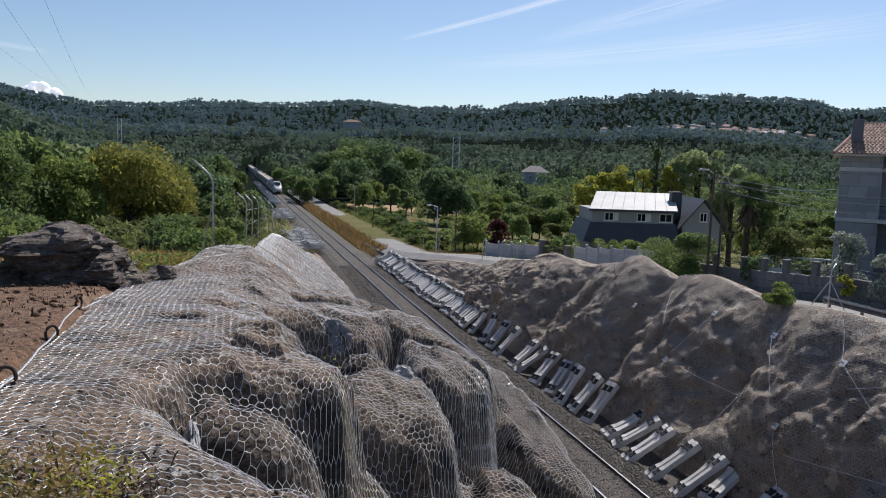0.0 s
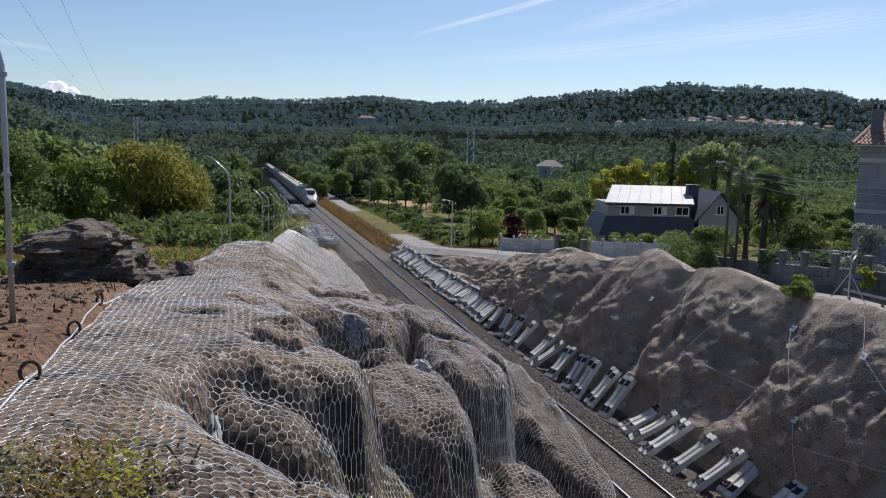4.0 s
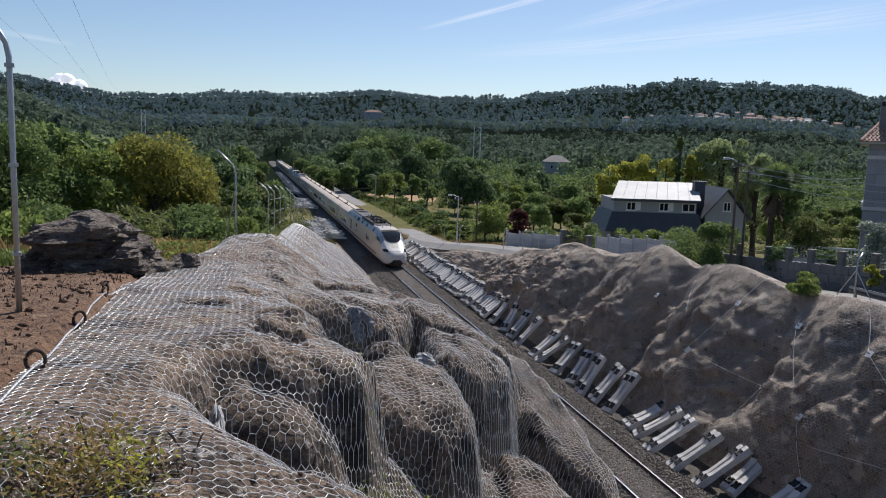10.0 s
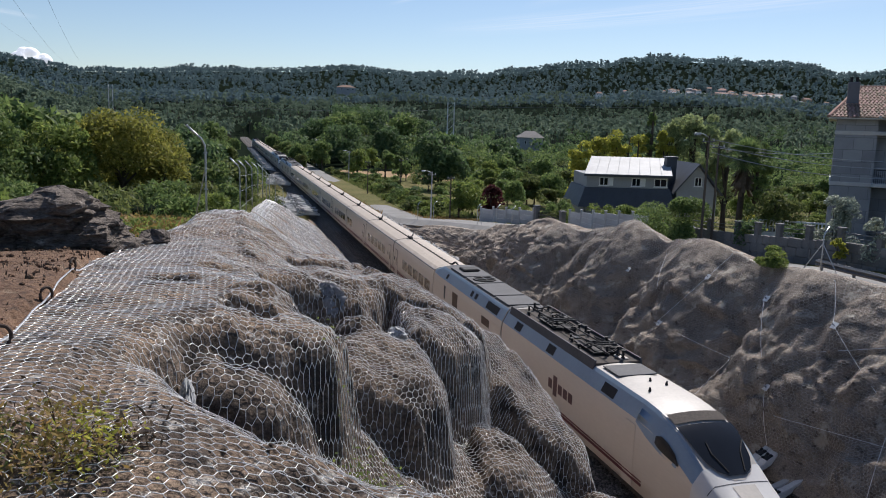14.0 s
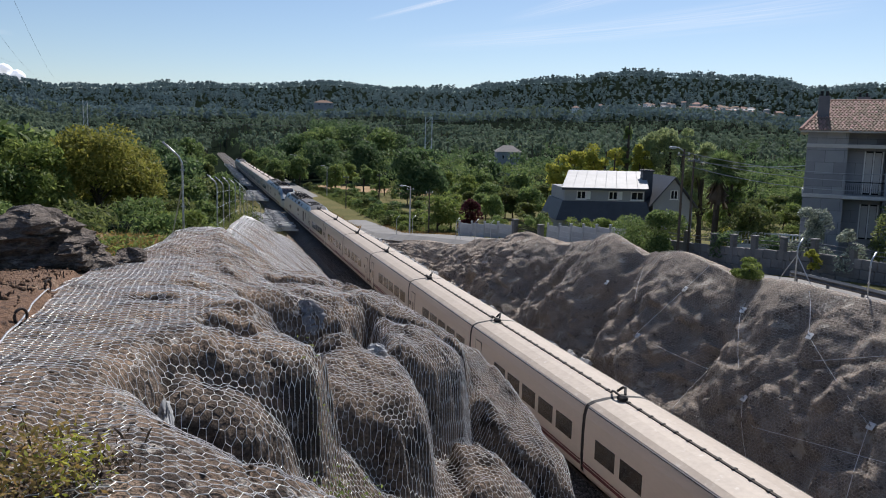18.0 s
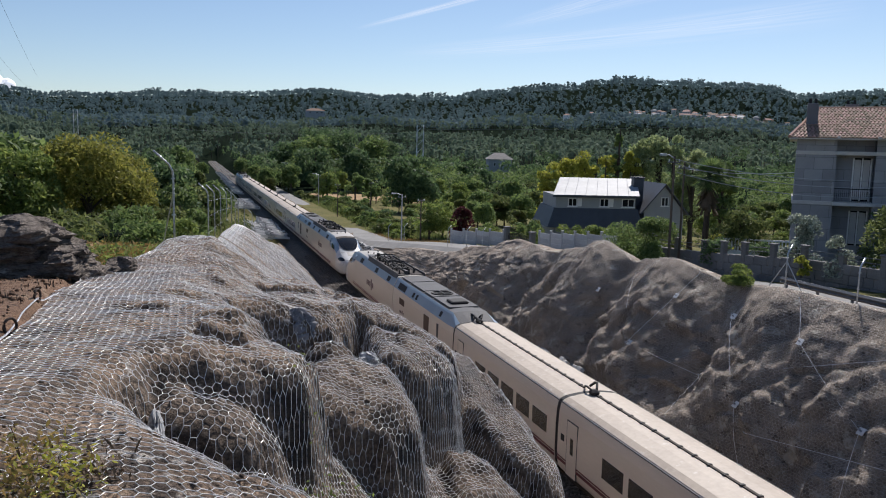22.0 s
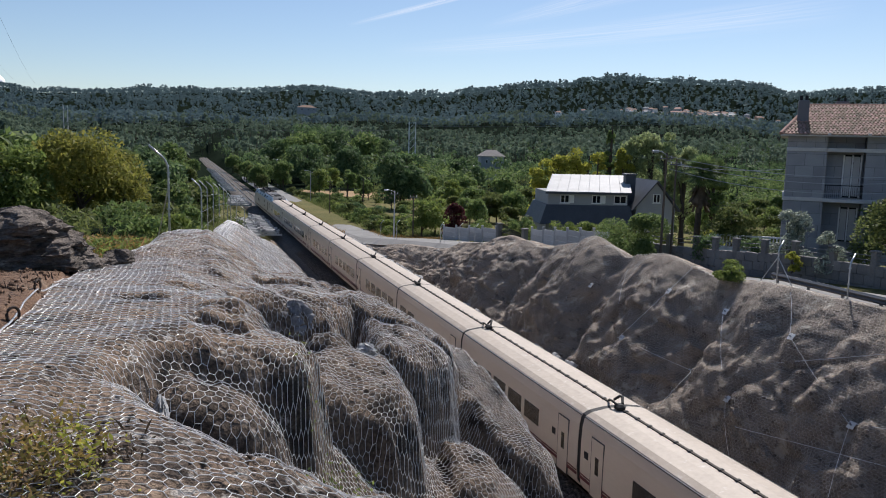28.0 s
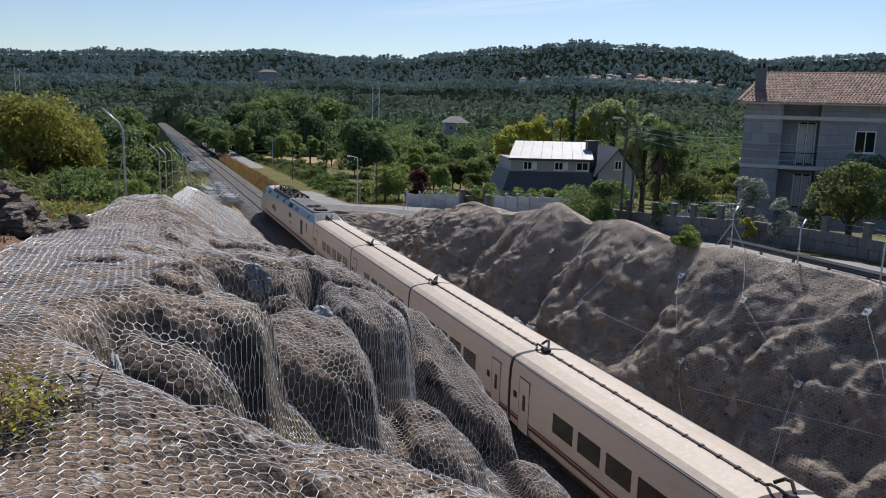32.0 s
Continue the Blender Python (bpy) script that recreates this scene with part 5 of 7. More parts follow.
tree("tree", -4.6, 40, 5.6, 5.0, L_YELLOW, 1, 13000, 34, 0.075, 0.04, "rounded yellow-green tree in autumn colour", taper=0.25)
tree("tree", -2.9, 41.5, 3.6, 4.2, L_YELLOW, 31, 7000, 22, 0.075, 0.04, "yellow-green tree in autumn colour", taper=0.25)
tree("tree", -9.6, 36, 5.4, 4.9, L_GREEN, 2, 11000, 32, 0.08, 0.04, "leafy green tree beside bare ground")
tree("tree", -7.2, 37.5, 4.2, 4.2, L_LIGHT, 32, 7500, 24, 0.08, 0.04, "light green leafy tree")
tree("tree", -14.5, 33, 6.5, 6.0, L_DARK, 3, 5200, 22, 0.13, 0.04, "dark green leafy tree")
tree("tree", -20, 36, 7.5, 7.5, L_DARK, 33, 4200, 22, 0.15, 0.04, "dark green leafy tree")
tree("tree", -1.5, 52, 4.6, 4.0, L_DARK, 4, 2600, 16, 0.15, 0.04, "dark green tree beside the fence")
tree("tree", 1.2, 62, 4.2, 3.6, L_GREEN, 34, 2400, 16, 0.15, 0.04, "green tree beside the fence")
tree("tree", -0.6, 46, 3.4, 2.8, L_GREEN, 35, 2400, 14, 0.11, 0.04, "low green tree beside the fence")

# trees of note on the far side
tree("tree", 29.6, 96, 6.4, 5.2, L_LIGHT, 41, 3600, 20, 0.16, 0.06, "bright green spreading tree behind the lane")
tree("tree", 31.2, 88, 3.6, 4.6, L_RED, 42, 2200, 12, 0.14, 0.06, "purple-leaved tree beside the garden wall")
tree("tree", 42, 150, 13, 12, L_DARK, 43, 4200, 24, 0.36, 0.06, "large dark spreading tree")
for i, (x, y, w, h, m) in enumerate(((36, 236, 15, 13, L_DARK), (50, 240, 14, 12, L_DARK), (64, 232, 12, 11, L_GREEN), (82, 228, 11, 10, L_DARK), (-9, 215, 13, 12, L_DARK), (-2, 262, 12, 12, L_GREEN), (72, 190, 10, 9, L_DARK))):
    tree("tree", x, y, w, h, m, 300 + i, 3000, 24, 0.42, 0.05, "large spreading tree in the valley")
for i, (x, y, w, h, m) in enumerate(((31, 268, 15, 14, L_DARK), (40, 262, 18, 17, L_GREEN), (50, 268, 19, 19, L_DARK), (59, 260, 17, 17, L_GREEN), (66, 268, 16, 15, L_DARK), (45, 285, 20, 20, L_DARK), (33, 250, 10, 9, L_GREEN))):
    tree("tree", x, y, w, h, m, 340 + i, 4200, 34, 0.42, 0.04, "great rounded oak beyond the fields", taper=0.15)
tree("tree", -7, 262, 12, 12, L_DARK, 44, 3000, 26, 0.42, 0.05, "large dark tree beside the railway")
for i, (x, y, w, h) in enumerate(((47.6, 95, 4.8, 13.6), (49.8, 96, 5, 14.2), (52, 96, 5, 14.4), (54.2, 95, 4.6, 14), (58.6, 95, 3.6, 15.6), (45.6, 94, 4.4, 12.4))):
    tree("tree", x, y, w, h, L_GOLD, 50 + i, 3200, 20, 0.17, 0.1, "bright yellow autumn tree")
for i, (x, y, w, h, m) in enumerate(((56.6, 96, 2.8, 19.5, L_GREEN), (60.4, 96, 6, 17.2, L_PALE), (62.6, 95, 6.6, 18.4, L_PALE), (64.8, 94, 6.6, 17.8, L_PALE), (66.6, 92, 6, 16.4, L_PALE), (70, 90, 5, 15, L_GREEN))):
    tree("poplar", x, y, w, h, m, 60 + i, 5200, 30, 0.18, 0.1, "tall slender pale green poplar", taper=0.6)
tree("tree", 38.4, 46.5, 4.6, 4.6, L_OLIVE, 71, 3600, 18, 0.11, 0.15, "dense dark round garden tree")
tree("tree", 36.9, 31.5, 5.0, 5.2, L_OLIVE, 72, 5200, 22, 0.10, 0.2, "leafy olive green garden tree behind the wall")
tree("tree", 44.5, 38, 5.5, 6.5, L_DARK, 73, 3600, 22, 0.12, 0.15, "dark garden tree behind the wall")


def shrub(x, y, z, w, h, material, seed, leaves, size, label):
    return bush(x, y, w, h, material, seed, leaves, size, label, z)


shrub(31.0, 48.2, 5.3, 5.4, 3.9, L_GREEN, 81, 9000, 0.08, "large rounded clipped shrub beside the pole")
shrub(36.0, 38.8, 6.4, 3.4, 4.2, L_SILVER, 82, 4200, 0.085, "silvery leaved shrub behind the wall")
shrub(34.6, 34.0, 6.6, 2.4, 3.0, L_SILVER, 83, 1500, 0.08, "thin silvery shrub behind the wall")
shrub(34.9, 41.0, 6.2, 2.2, 1.7, L_DARK, 84, 1500, 0.08, "dark garden shrub behind the wall")
shrub(33.6, 43.5, 6.0, 2.4, 1.9, L_DARK, 85, 1500, 0.08, "dark garden shrub behind the wall")
shrub(33.3, 35.4, 6.5, 1.1, 1.3, L_GOLD, 86, 900, 0.07, "yellow-green shrub in front of the wall")
shrub(25.7, 31.2, 7.0, 2.3, 0.95, L_LIGHT, 87, 3600, 0.055, "bright green tuft on the edge of the cutting")
shrub(26.9, 45.0, 6.3, 1.0, 0.6, L_OLIVE, 88, 600, 0.07, "low grassy tuft on the bank")
for i, (x, y, w, h, m) in enumerate(((33.4, 70, 3.2, 2.6, L_LIGHT), (36, 66, 3.0, 2.6, L_LIGHT), (34.5, 78, 3.4, 3.0, L_GREEN), (32, 82, 2.6, 2.4, L_GREEN), (38, 72, 3.0, 2.6, L_OLIVE), (40, 66, 3.2, 3.0, L_LIGHT), (36.5, 60, 2.6, 2.2, L_GREEN), (37, 55, 3.0, 2.6, L_OLIVE), (39, 50, 3.0, 3.0, L_GOLD),
                                        (27.6, 100, 2.4, 1.6, L_OLIVE), (28.2, 106, 2.8, 1.7, L_LIGHT), (28.6, 113, 3.0, 1.6, L_OLIVE), (27.8, 121, 2.6, 1.4, L_LIGHT), (29.5, 128, 3.0, 1.8, L_GREEN), (30.5, 139, 4, 2.6, L_DARK), (33, 132, 4, 2.6, L_DARK), (29.2, 152, 3.0, 1.6, L_OLIVE), (35, 122, 3.6, 2.4, L_GREEN))):
    bush(x, y, w, h, m, 90 + i, 800, 0.13, "garden shrub among trees" if y < 90 else "scrub beside the lane")


for i, (x, y, w, h, m) in enumerate(((-3.2, 25, 3.2, 1.5, L_OLIVE), (-6, 24, 3.4, 1.6, L_LIGHT), (-9, 25, 3.6, 1.9, L_GREEN), (-12, 24, 3.6, 2.0, L_OLIVE), (-1.4, 29, 3.0, 1.6, L_GREEN), (-4.4, 31, 3.6, 1.8, L_OLIVE), (-7.6, 31, 3.8, 1.9, L_GREEN), (-11.5, 30, 4, 2.2, L_DARK),
                                        (-0.8, 34, 2.6, 1.5, L_LIGHT), (-2.4, 36, 3.2, 1.9, L_GREEN), (-15, 27, 4, 2.4, L_DARK), (-1.0, 40, 2.8, 1.7, L_OLIVE), (0.2, 45, 2.6, 1.5, L_GREEN), (1.0, 52, 2.8, 1.6, L_OLIVE), (-0.6, 57, 3.4, 2.0, L_DARK))):
    bush(x, y, w, h, m, 200 + i, 1600, 0.085, "leafy undergrowth beneath the trees")
for i, (x, y, w, h, m) in enumerate(((34.6, 66.5, 3.2, 3.6, L_LIGHT), (35.4, 63, 3.0, 3.3, L_LIGHT), (35.0, 60, 2.8, 3.0, L_LIGHT), (36.0, 57.5, 3.0, 3.2, L_OLIVE), (33.6, 72.5, 2.6, 3.4, L_GREEN), (34.8, 75.5, 3.0, 3.4, L_OLIVE), (31.5, 79, 2.6, 2.6, L_LIGHT), (33.2, 84, 3.2, 3.2, L_GREEN),
                                        (38.2, 62, 3.2, 3.2, L_LIGHT), (40.5, 59, 3.4, 3.4, L_OLIVE), (36.2, 51, 2.8, 2.4, L_OLIVE), (38.5, 41.5, 2.6, 2.2, L_DARK), (40, 36.5, 3, 3, L_OLIVE), (36.6, 27.5, 2.6, 2.4, L_GREEN))):
    bush(x, y, w, h, m, 230 + i, 1300, 0.1, "leafy garden shrub behind the wall")


SCRUB = [bush(31.5, 110, 3.4, 2.2, L_OLIVE, 261, 700, 0.15, "rounded scrub beside the lane"), bush(33, 117, 3.0, 1.8, L_LIGHT, 262, 700, 0.15, "bright scrub beside the lane"), bush(36, 128, 3.6, 2.6, L_GREEN, 263, 700, 0.16, "green scrub among rough grass")]
rs = random.Random(41)
for i in range(70):
    y = rs.uniform(100, 195)
    x = rs.uniform(27.6, 31 + 0.06 * (y - 95)) if i % 2 else rs.uniform(26.2, 28.4) if i % 4 else rs.uniform(29, 44)
    if abs(x - 43) < 13 and abs(y - 196) < 18:
        continue
    k = rs.uniform(0.5, 1.1)
    copy_thing(rs.choice(SCRUB), pose(x, y, zg(x, y) - 0.05, 0, 0, rs.uniform(0, 360)) @ Matrix.Diagonal((k, k, k * rs.uniform(0.7, 1.1), 1)))


def tuft_field(name, n, area, hmin, hmax, material, seed, label, width=0.012, zfun=None):
    rng = np.random.default_rng(seed)
    x, y = area(rng, n)
    z = (zfun or ground_z)(x, y)
    h = rng.uniform(hmin, hmax, n)
    a = rng.uniform(0, 2 * np.pi, n)
    lean = rng.normal(0, 0.35, (n, 2)) * h[:, None]
    w = width * rng.uniform(0.6, 1.5, n)
    dx, dy = np.cos(a) * w, np.sin(a) * w
    v = np.stack([np.stack([x - dx, y - dy, z - 0.03], 1), np.stack([x + dx, y + dy, z - 0.03], 1),
                  np.stack([x + lean[:, 0] * 0.5 + dx * 0.7, y + lean[:, 1] * 0.5 + dy * 0.7, z + h * 0.6], 1), np.stack([x + lean[:, 0], y + lean[:, 1], z + h], 1)], 1).reshape(-1, 3)
    solo(name, mesh(name, v, quads(v), material), label, "grass", kind="stuff")


tuft_field("dry_grass", 9000, lambda r, n: (r.uniform(18.9, 20.9, n), r.uniform(98, 215, n)), 0.4, 1.0, L_DRY, 101, "tall golden dry grass between railway and lane", 0.05)
tuft_field("dry_grass", 4000, lambda r, n: (r.uniform(24.5, 30, n), r.uniform(86, 110, n)), 0.15, 0.4, L_DRY, 102, "short dry grass on the verge", 0.04)
tuft_field("grass", 9000, lambda r, n: (r.uniform(25.8, 34, n), r.uniform(98, 190, n)), 0.2, 0.7, L_OLIVE, 103, "rough olive grass beside the lane", 0.06)
tuft_field("weeds", 5000, lambda r, n: (r.uniform(-5, -0.4, n), r.uniform(14.2, 22, n)), 0.08, 0.35, L_LIGHT, 104, "low pale green weeds on the bank", 0.03)
tuft_field("dry_grass", 900, lambda r, n: (r.uniform(-6, -0.6, n), r.uniform(16, 26, n)), 0.3, 0.7, L_DRY, 105, "thin dry grass before the trees", 0.008)
tuft_field("weeds", 7000, lambda r, n: (lambda y: (rim_x(y) - r.uniform(0, 3.5, n), y))(r.uniform(20, 80, n)), 0.05, 0.22, L_OLIVE, 115, "rough weeds along the edge of the cutting", 0.02)
tuft_field("fallen_twigs", 2600, lambda r, n: (r.uniform(-6, -1.6, n), r.uniform(2.5, 14, n)), 0.01, 0.05, M_BARK, 106, "dry twigs on bare soil", 0.01)
tuft_field("verge_plants", 900, lambda r, n: (r.uniform(26.4, 27.2, n), r.uniform(14, 31, n)), 0.1, 0.4, L_DARK, 107, "dark succulents below the crash barrier", 0.04)
tuft_field("dry_weeds", 14, lambda r, n: (r.normal(-0.75, 0.16, n), r.normal(3.75, 0.2, n)), 0.05, 0.22, M_DEADFROND, 108, "straggly yellow weeds growing through the netting", 0.0012, zfun=lambda x, y: left_z(x, y))


def leaves_at(name, n, cx, cy, sx, sy, zl, zh, size, material, seed, label, zf):
    rng = np.random.default_rng(seed)
    x, y = rng.normal(cx, sx, n), rng.normal(cy, sy, n)
    p = np.stack([x, y, zf(x, y) + rng.uniform(zl, zh, n)], 1)
    v = rand_quads(rng, p, np.tile((0, 0, 1.0), (n, 1)), np.full(n, size))
    solo(name, mesh(name, v, quads(v), material), label, "plants", kind="stuff")


for i, (cx, cy, sp, hh, nn, mm) in enumerate(((-0.85, 3.65, 0.15, 0.2, 950, L_DRYG), (-0.66, 3.75, 0.13, 0.32, 900, L_DRYG), (-0.55, 3.7, 0.09, 0.30, 700, L_GOLD), (-0.75, 3.9, 0.2, 0.12, 1300, M_DEADFROND), (-1.0, 3.8, 0.14, 0.13, 800, L_OLIVE), (-0.45, 3.9, 0.1, 0.1, 500, M_DEADFROND), (-0.8, 4.2, 0.08, 0.16, 240, L_DRYG))):
    leaves_at("weed_leaves", int(nn * 0.36), cx, cy, sp, sp, 0.0, hh, 0.014, mm, 111 + i, "yellowing leaves of straggly weeds", left_z)
leaves_at("bramble", 4500, -1.5, 17.2, 0.9, 1.6, 0.02, 0.45, 0.04, L_LIGHT, 112, "low bramble bank with pale green leaves", ground_z)
leaves_at("dry_bramble", 3500, -1.3, 16.6, 1.0, 1.4, 0.05, 0.5, 0.035, L_DRYG, 117, "dry yellowing bramble leaves on the bank", ground_z)
leaves_at("fence_weeds", 420, 0.2, 18.4, 0.45, 0.4, 0.0, 0.3, 0.04, L_LIGHT, 113, "yellow-green weeds at the fence post", left_z)
leaves_at("gully_weeds", 420, 1.35, 6.5, 0.22, 0.3, 0.0, 0.16, 0.02, L_LIGHT, 114, "green weeds in the rock gully", left_z)


# ---- stones and clods ----
def stones(name, n, area, lo, hi, material, seed, label, zf, flat=0.7):
    rng = np.random.default_rng(seed)
    x, y = area(rng, n)
    z = zf(x, y)
    base = np.array([(1, 0, 0), (0.3, 0.95, 0), (-0.8, 0.6, 0), (-0.8, -0.6, 0), (0.3, -0.95, 0), (0.1, 0.1, 1), (0, 0, -1)], float)
    tri = np.array([(0, 1, 5), (1, 2, 5), (2, 3, 5), (3, 4, 5), (4, 0, 5), (1, 0, 6), (2, 1, 6), (3, 2, 6), (4, 3, 6), (0, 4, 6)])
    s = rng.uniform(lo, hi, n) ** 1.0
    a = rng.uniform(0, 2 * np.pi, n)
    v = base[None] * (1 + rng.normal(0, 0.22, (n, 7, 3))) * s[:, None, None] * np.array([1, 1, flat])
    ca, sa = np.cos(a)[:, None], np.sin(a)[:, None]
    v = np.stack([v[..., 0] * ca - v[..., 1] * sa, v[..., 0] * sa + v[..., 1] * ca, v[..., 2]], -1)
    v += np.stack([x, y, z + s * 0.25], 1)[:, None]
    f = (np.arange(n)[:, None, None] * 7 + tri[None]).reshape(-1, 3)
    solo(name, mesh(name, v.reshape(-1, 3), f, material), label, "stones", kind="stuff")


stones("soil_clods", 2200, lambda r, n: (r.uniform(-7, -1.3, n), r.uniform(2.5, 15, n)), 0.008, 0.045, M_SOIL, 121, "clods of red-brown soil", ground_z)
stones("rubble", 2500, lambda r, n: (-1.3 + 8.5 * r.uniform(0, 1, n) ** 1.4, 2 + 18 * r.uniform(0, 1, n) ** 1.3), 0.005, 0.024, M_ROCK, 122, "loose rock rubble caught under the netting", left_z)
stones("ballast_stones", 26000, lambda r, n: (TX + r.uniform(-2.6, 2.6, n), 24 + 70 * r.uniform(0, 1, n) ** 1.6), 0.03, 0.06, M_STONE_I, 123, "crushed stone ballast between and beside the rails", lambda x, y: -0.135 - 0.16 * smooth01((np.abs(x - TX) - 1.9) / 0.6), 0.8)


def boulder(name, x, y, z, sx, sy, sz, seed, label, material):
    """A layered boulder with worn ledges."""
    n, k = 34, 44
    rings = []
    for i in range(n):
        t = i / (n - 1)
        zz = t * sz
        prof = (1 - t ** 3.4) ** 0.5
        led = 0.09 * (((t * 4.3 + 0.3 * math.sin(seed)) % 1.0) - 0.5)
        row = []
        for j in range(k):
            a = 2 * math.pi * j / k
            q = noise.noise(Vector((math.cos(a) * 1.4, math.sin(a) * 1.4, t * 2.2 + seed))) * 0.55 + noise.noise(Vector((math.cos(a) * 4, math.sin(a) * 4, t * 13 + seed))) * 0.2 + noise.noise(Vector((math.cos(a) * 9, math.sin(a) * 9, t * 20 + seed))) * 0.08
            rr = max(0.02, prof * (0.92 + led) + q * min(1, prof * 2.5))
            row.append((math.cos(a) * sx * rr, math.sin(a) * sy * rr, zz + 0.05 * noise.noise(Vector((a, t * 6, seed)))))
        rings.append(row)
    return solo(name, Shape().loft(rings).make(name, material), label, "rock", m=pose(x, y, z))


boulder("boulder", -2.32, 12.6, 11.0, 0.82, 0.7, 1.12, 1.0, "dark layered granite boulder on bare soil", M_BOULDER)
boulder("boulder", -1.62, 12.3, 11.0, 0.5, 0.5, 0.7, 4.0, "dark layered granite boulder on bare soil", M_BOULDER)
boulder("boulder", -2.95, 12.8, 11.0, 0.45, 0.45, 0.6, 6.0, "dark granite boulder on bare soil", M_BOULDER)
boulder("boulder", -1.05, 12.9, 11.0, 0.27, 0.25, 0.42, 7.0, "squat dark stone beside the boulders", M_BOULDER)
solo("concrete_stub", Shape().box(-0.09, 0.09, -0.09, 0.09, -0.3, 0.45, bevel=0.02).make("concrete_stub", M_WALL), "short broken concrete post behind the boulders", "post", m=pose(-2.33, 14.9, 11.25, 3, 4, 20))
solo("concrete_stub", Shape().box(-0.08, 0.08, -0.08, 0.08, -0.3, 0.5, bevel=0.02).make("concrete_stub", M_WALL), "short broken concrete post behind the boulders", "post", m=pose(-2.62, 15.0, 11.25, -5, 2, 10))
boulder("rock", -0.22, 5.6, 11.1, 0.05, 0.17, 0.24, 11.0, "white quartz rock face under netting", M_PALEROCK)
boulder("rock", 1.5, 11.36, 10.2, 0.28, 0.16, 0.62, 14.0, "smooth grey rock face in the hollow", M_GREYROCK)
boulder("rock", 2.25, 9.85, 10.3, 0.16, 0.12, 0.2, 12.0, "pale weathered rock under netting", M_PALEROCK)


# ---- net edge: rings and rope ----
def ring(x, y, z, turn):
    t = thing("anchor_ring", pose(x, y, z, 0, 0, turn), "rusty iron anchor ring at the net edge", "anchor ring", "anchor rings of the net")
    pts = [(0.058 * math.cos(a), 0, 0.07 + 0.07 * math.sin(a)) for a in [2 * math.pi * i / 20 for i in range(21)]]
    part("loop", Shape().tube(pts, 0.013, 7), M_RUST, t)
    part("stake", Shape().tube([(0, 0, 0.02), (0, 0.02, -0.3)], 0.014, 7), M_RUST, t)


RINGS = [(-1.36, 5.5), (-1.46, 7.35), (-1.55, 9.15)]
for i, (x, y) in enumerate(RINGS):
    ring(x, y, max(zg(x, y), float(left_z(x, y))) + 0.0, 20 + 25 * i)


def rope():
    pts = [(-1.33, 2.0), (-1.34, 3.7), *RINGS, (-1.42, 9.9)]
    fine = []
    for a, b in zip(pts, pts[1:]):
        for i in range(8):
            x, y = a[0] + (b[0] - a[0]) * i / 8, a[1] + (b[1] - a[1]) * i / 8
            fine.append((x, y, max(zg(x, y), float(left_z(x, y))) + 0.035))
    t = thing("net_edge_cable", pose(0, 0, 0), "thick steel cable along the edge of the netting", "cable")
    part("cable", Shape().tube(fine, 0.0065, 7), M_WIRE, t, "", True)
    tw = Shape()
    for i, p in enumerate(fine[:-1:1]):
        q = Vector(fine[i + 1])
        for k in range(3):
            c = Vector(p).lerp(q, k / 3)
            tw.tube([c + Vector((-0.011, 0, 0.0)), c + Vector((0, 0.012, 0.012)), c + Vector((0.011, 0.024, 0))], 0.0022, 4)
    part("lacing", tw, M_WIRE, t, "wire lacing round the cable")["kind"] = "stuff"


rope()


# ---- fence posts with a bent arm ----
def fence_post(x, y, z, h, turn, label, braces=0, r=0.032):
    t = thing("fence_post", pose(x, y, z, 0, 0, turn), label, "fence post", "bent-arm fence posts")
    part("post", Shape().tube([(0, 0, -0.3), (0, 0, h * 0.5), (0, 0, h - 0.12), (-0.02, 0, h), (-0.10, 0, h + 0.14), (-0.42, 0, h + 0.42)], r, 10), M_GALV, t, "", True)
    part("cap", Shape().tube([(-0.42, 0, h + 0.42), (-0.44, 0, h + 0.44)], r * 1.15, 8), M_GALV, t)
    for z1 in (0.5, h * 0.55, h - 0.2):
        part("wire_clip", Shape().box(-r - 0.012, r + 0.012, -r - 0.012, r + 0.012, z1, z1 + 0.03), M_GALV, t)
    for i in range(braces):
        s = (1, -1)[i]
        part("brace", Shape().tube([(0.02, 0, h * 0.82), (0.05, s * 1.1, -0.15)], r * 0.7, 8), M_GALV, t, "slanting brace")
    return t


POSTS = [(-0.33, 18.9, 2.32), (-1.98, 7.5, 2.32)] + [(float(rim_x(y)) - 0.25, y, 2.35) for y in (36, 42, 48, 54, 60, 66, 72, 78, 84)]
for i, (x, y, h) in enumerate(POSTS):
    fence_post(x, y, max(zg(x, y), float(left_z(x, y)) if x > float(rim_x(y)) else -9), h, 12 if i == 1 else 25, "galvanised steel fence post with a bent top arm", 1 if i == 0 else 0, 0.025 if i < 2 else 0.032)
FR = thing("fence_wires", pose(0, 0, 0), "thin strained fence wires between the posts", "fence")
for k in (0.55, 1.3, 2.0):
    for (x0, y0, _), (x1, y1, _) in zip(POSTS[2:], POSTS[3:]):
        part("wire", Shape().tube([(x0, y0, zg(x0, y0) + k), (x1, y1, zg(x1, y1) + k)], 0.006, 4), M_GALV, FR)


# ---- anchor plates and cables on the far face ----
def on_face(y, z):
    """The point of the far face at that y and height."""
    vs = np.linspace(0.02, 1.1, 200)
    p = right_point(vs, np.full(200, float(y)))
    i = int(np.argmin(np.abs(p[:, 2] - z)))
    return Vector(p[i])


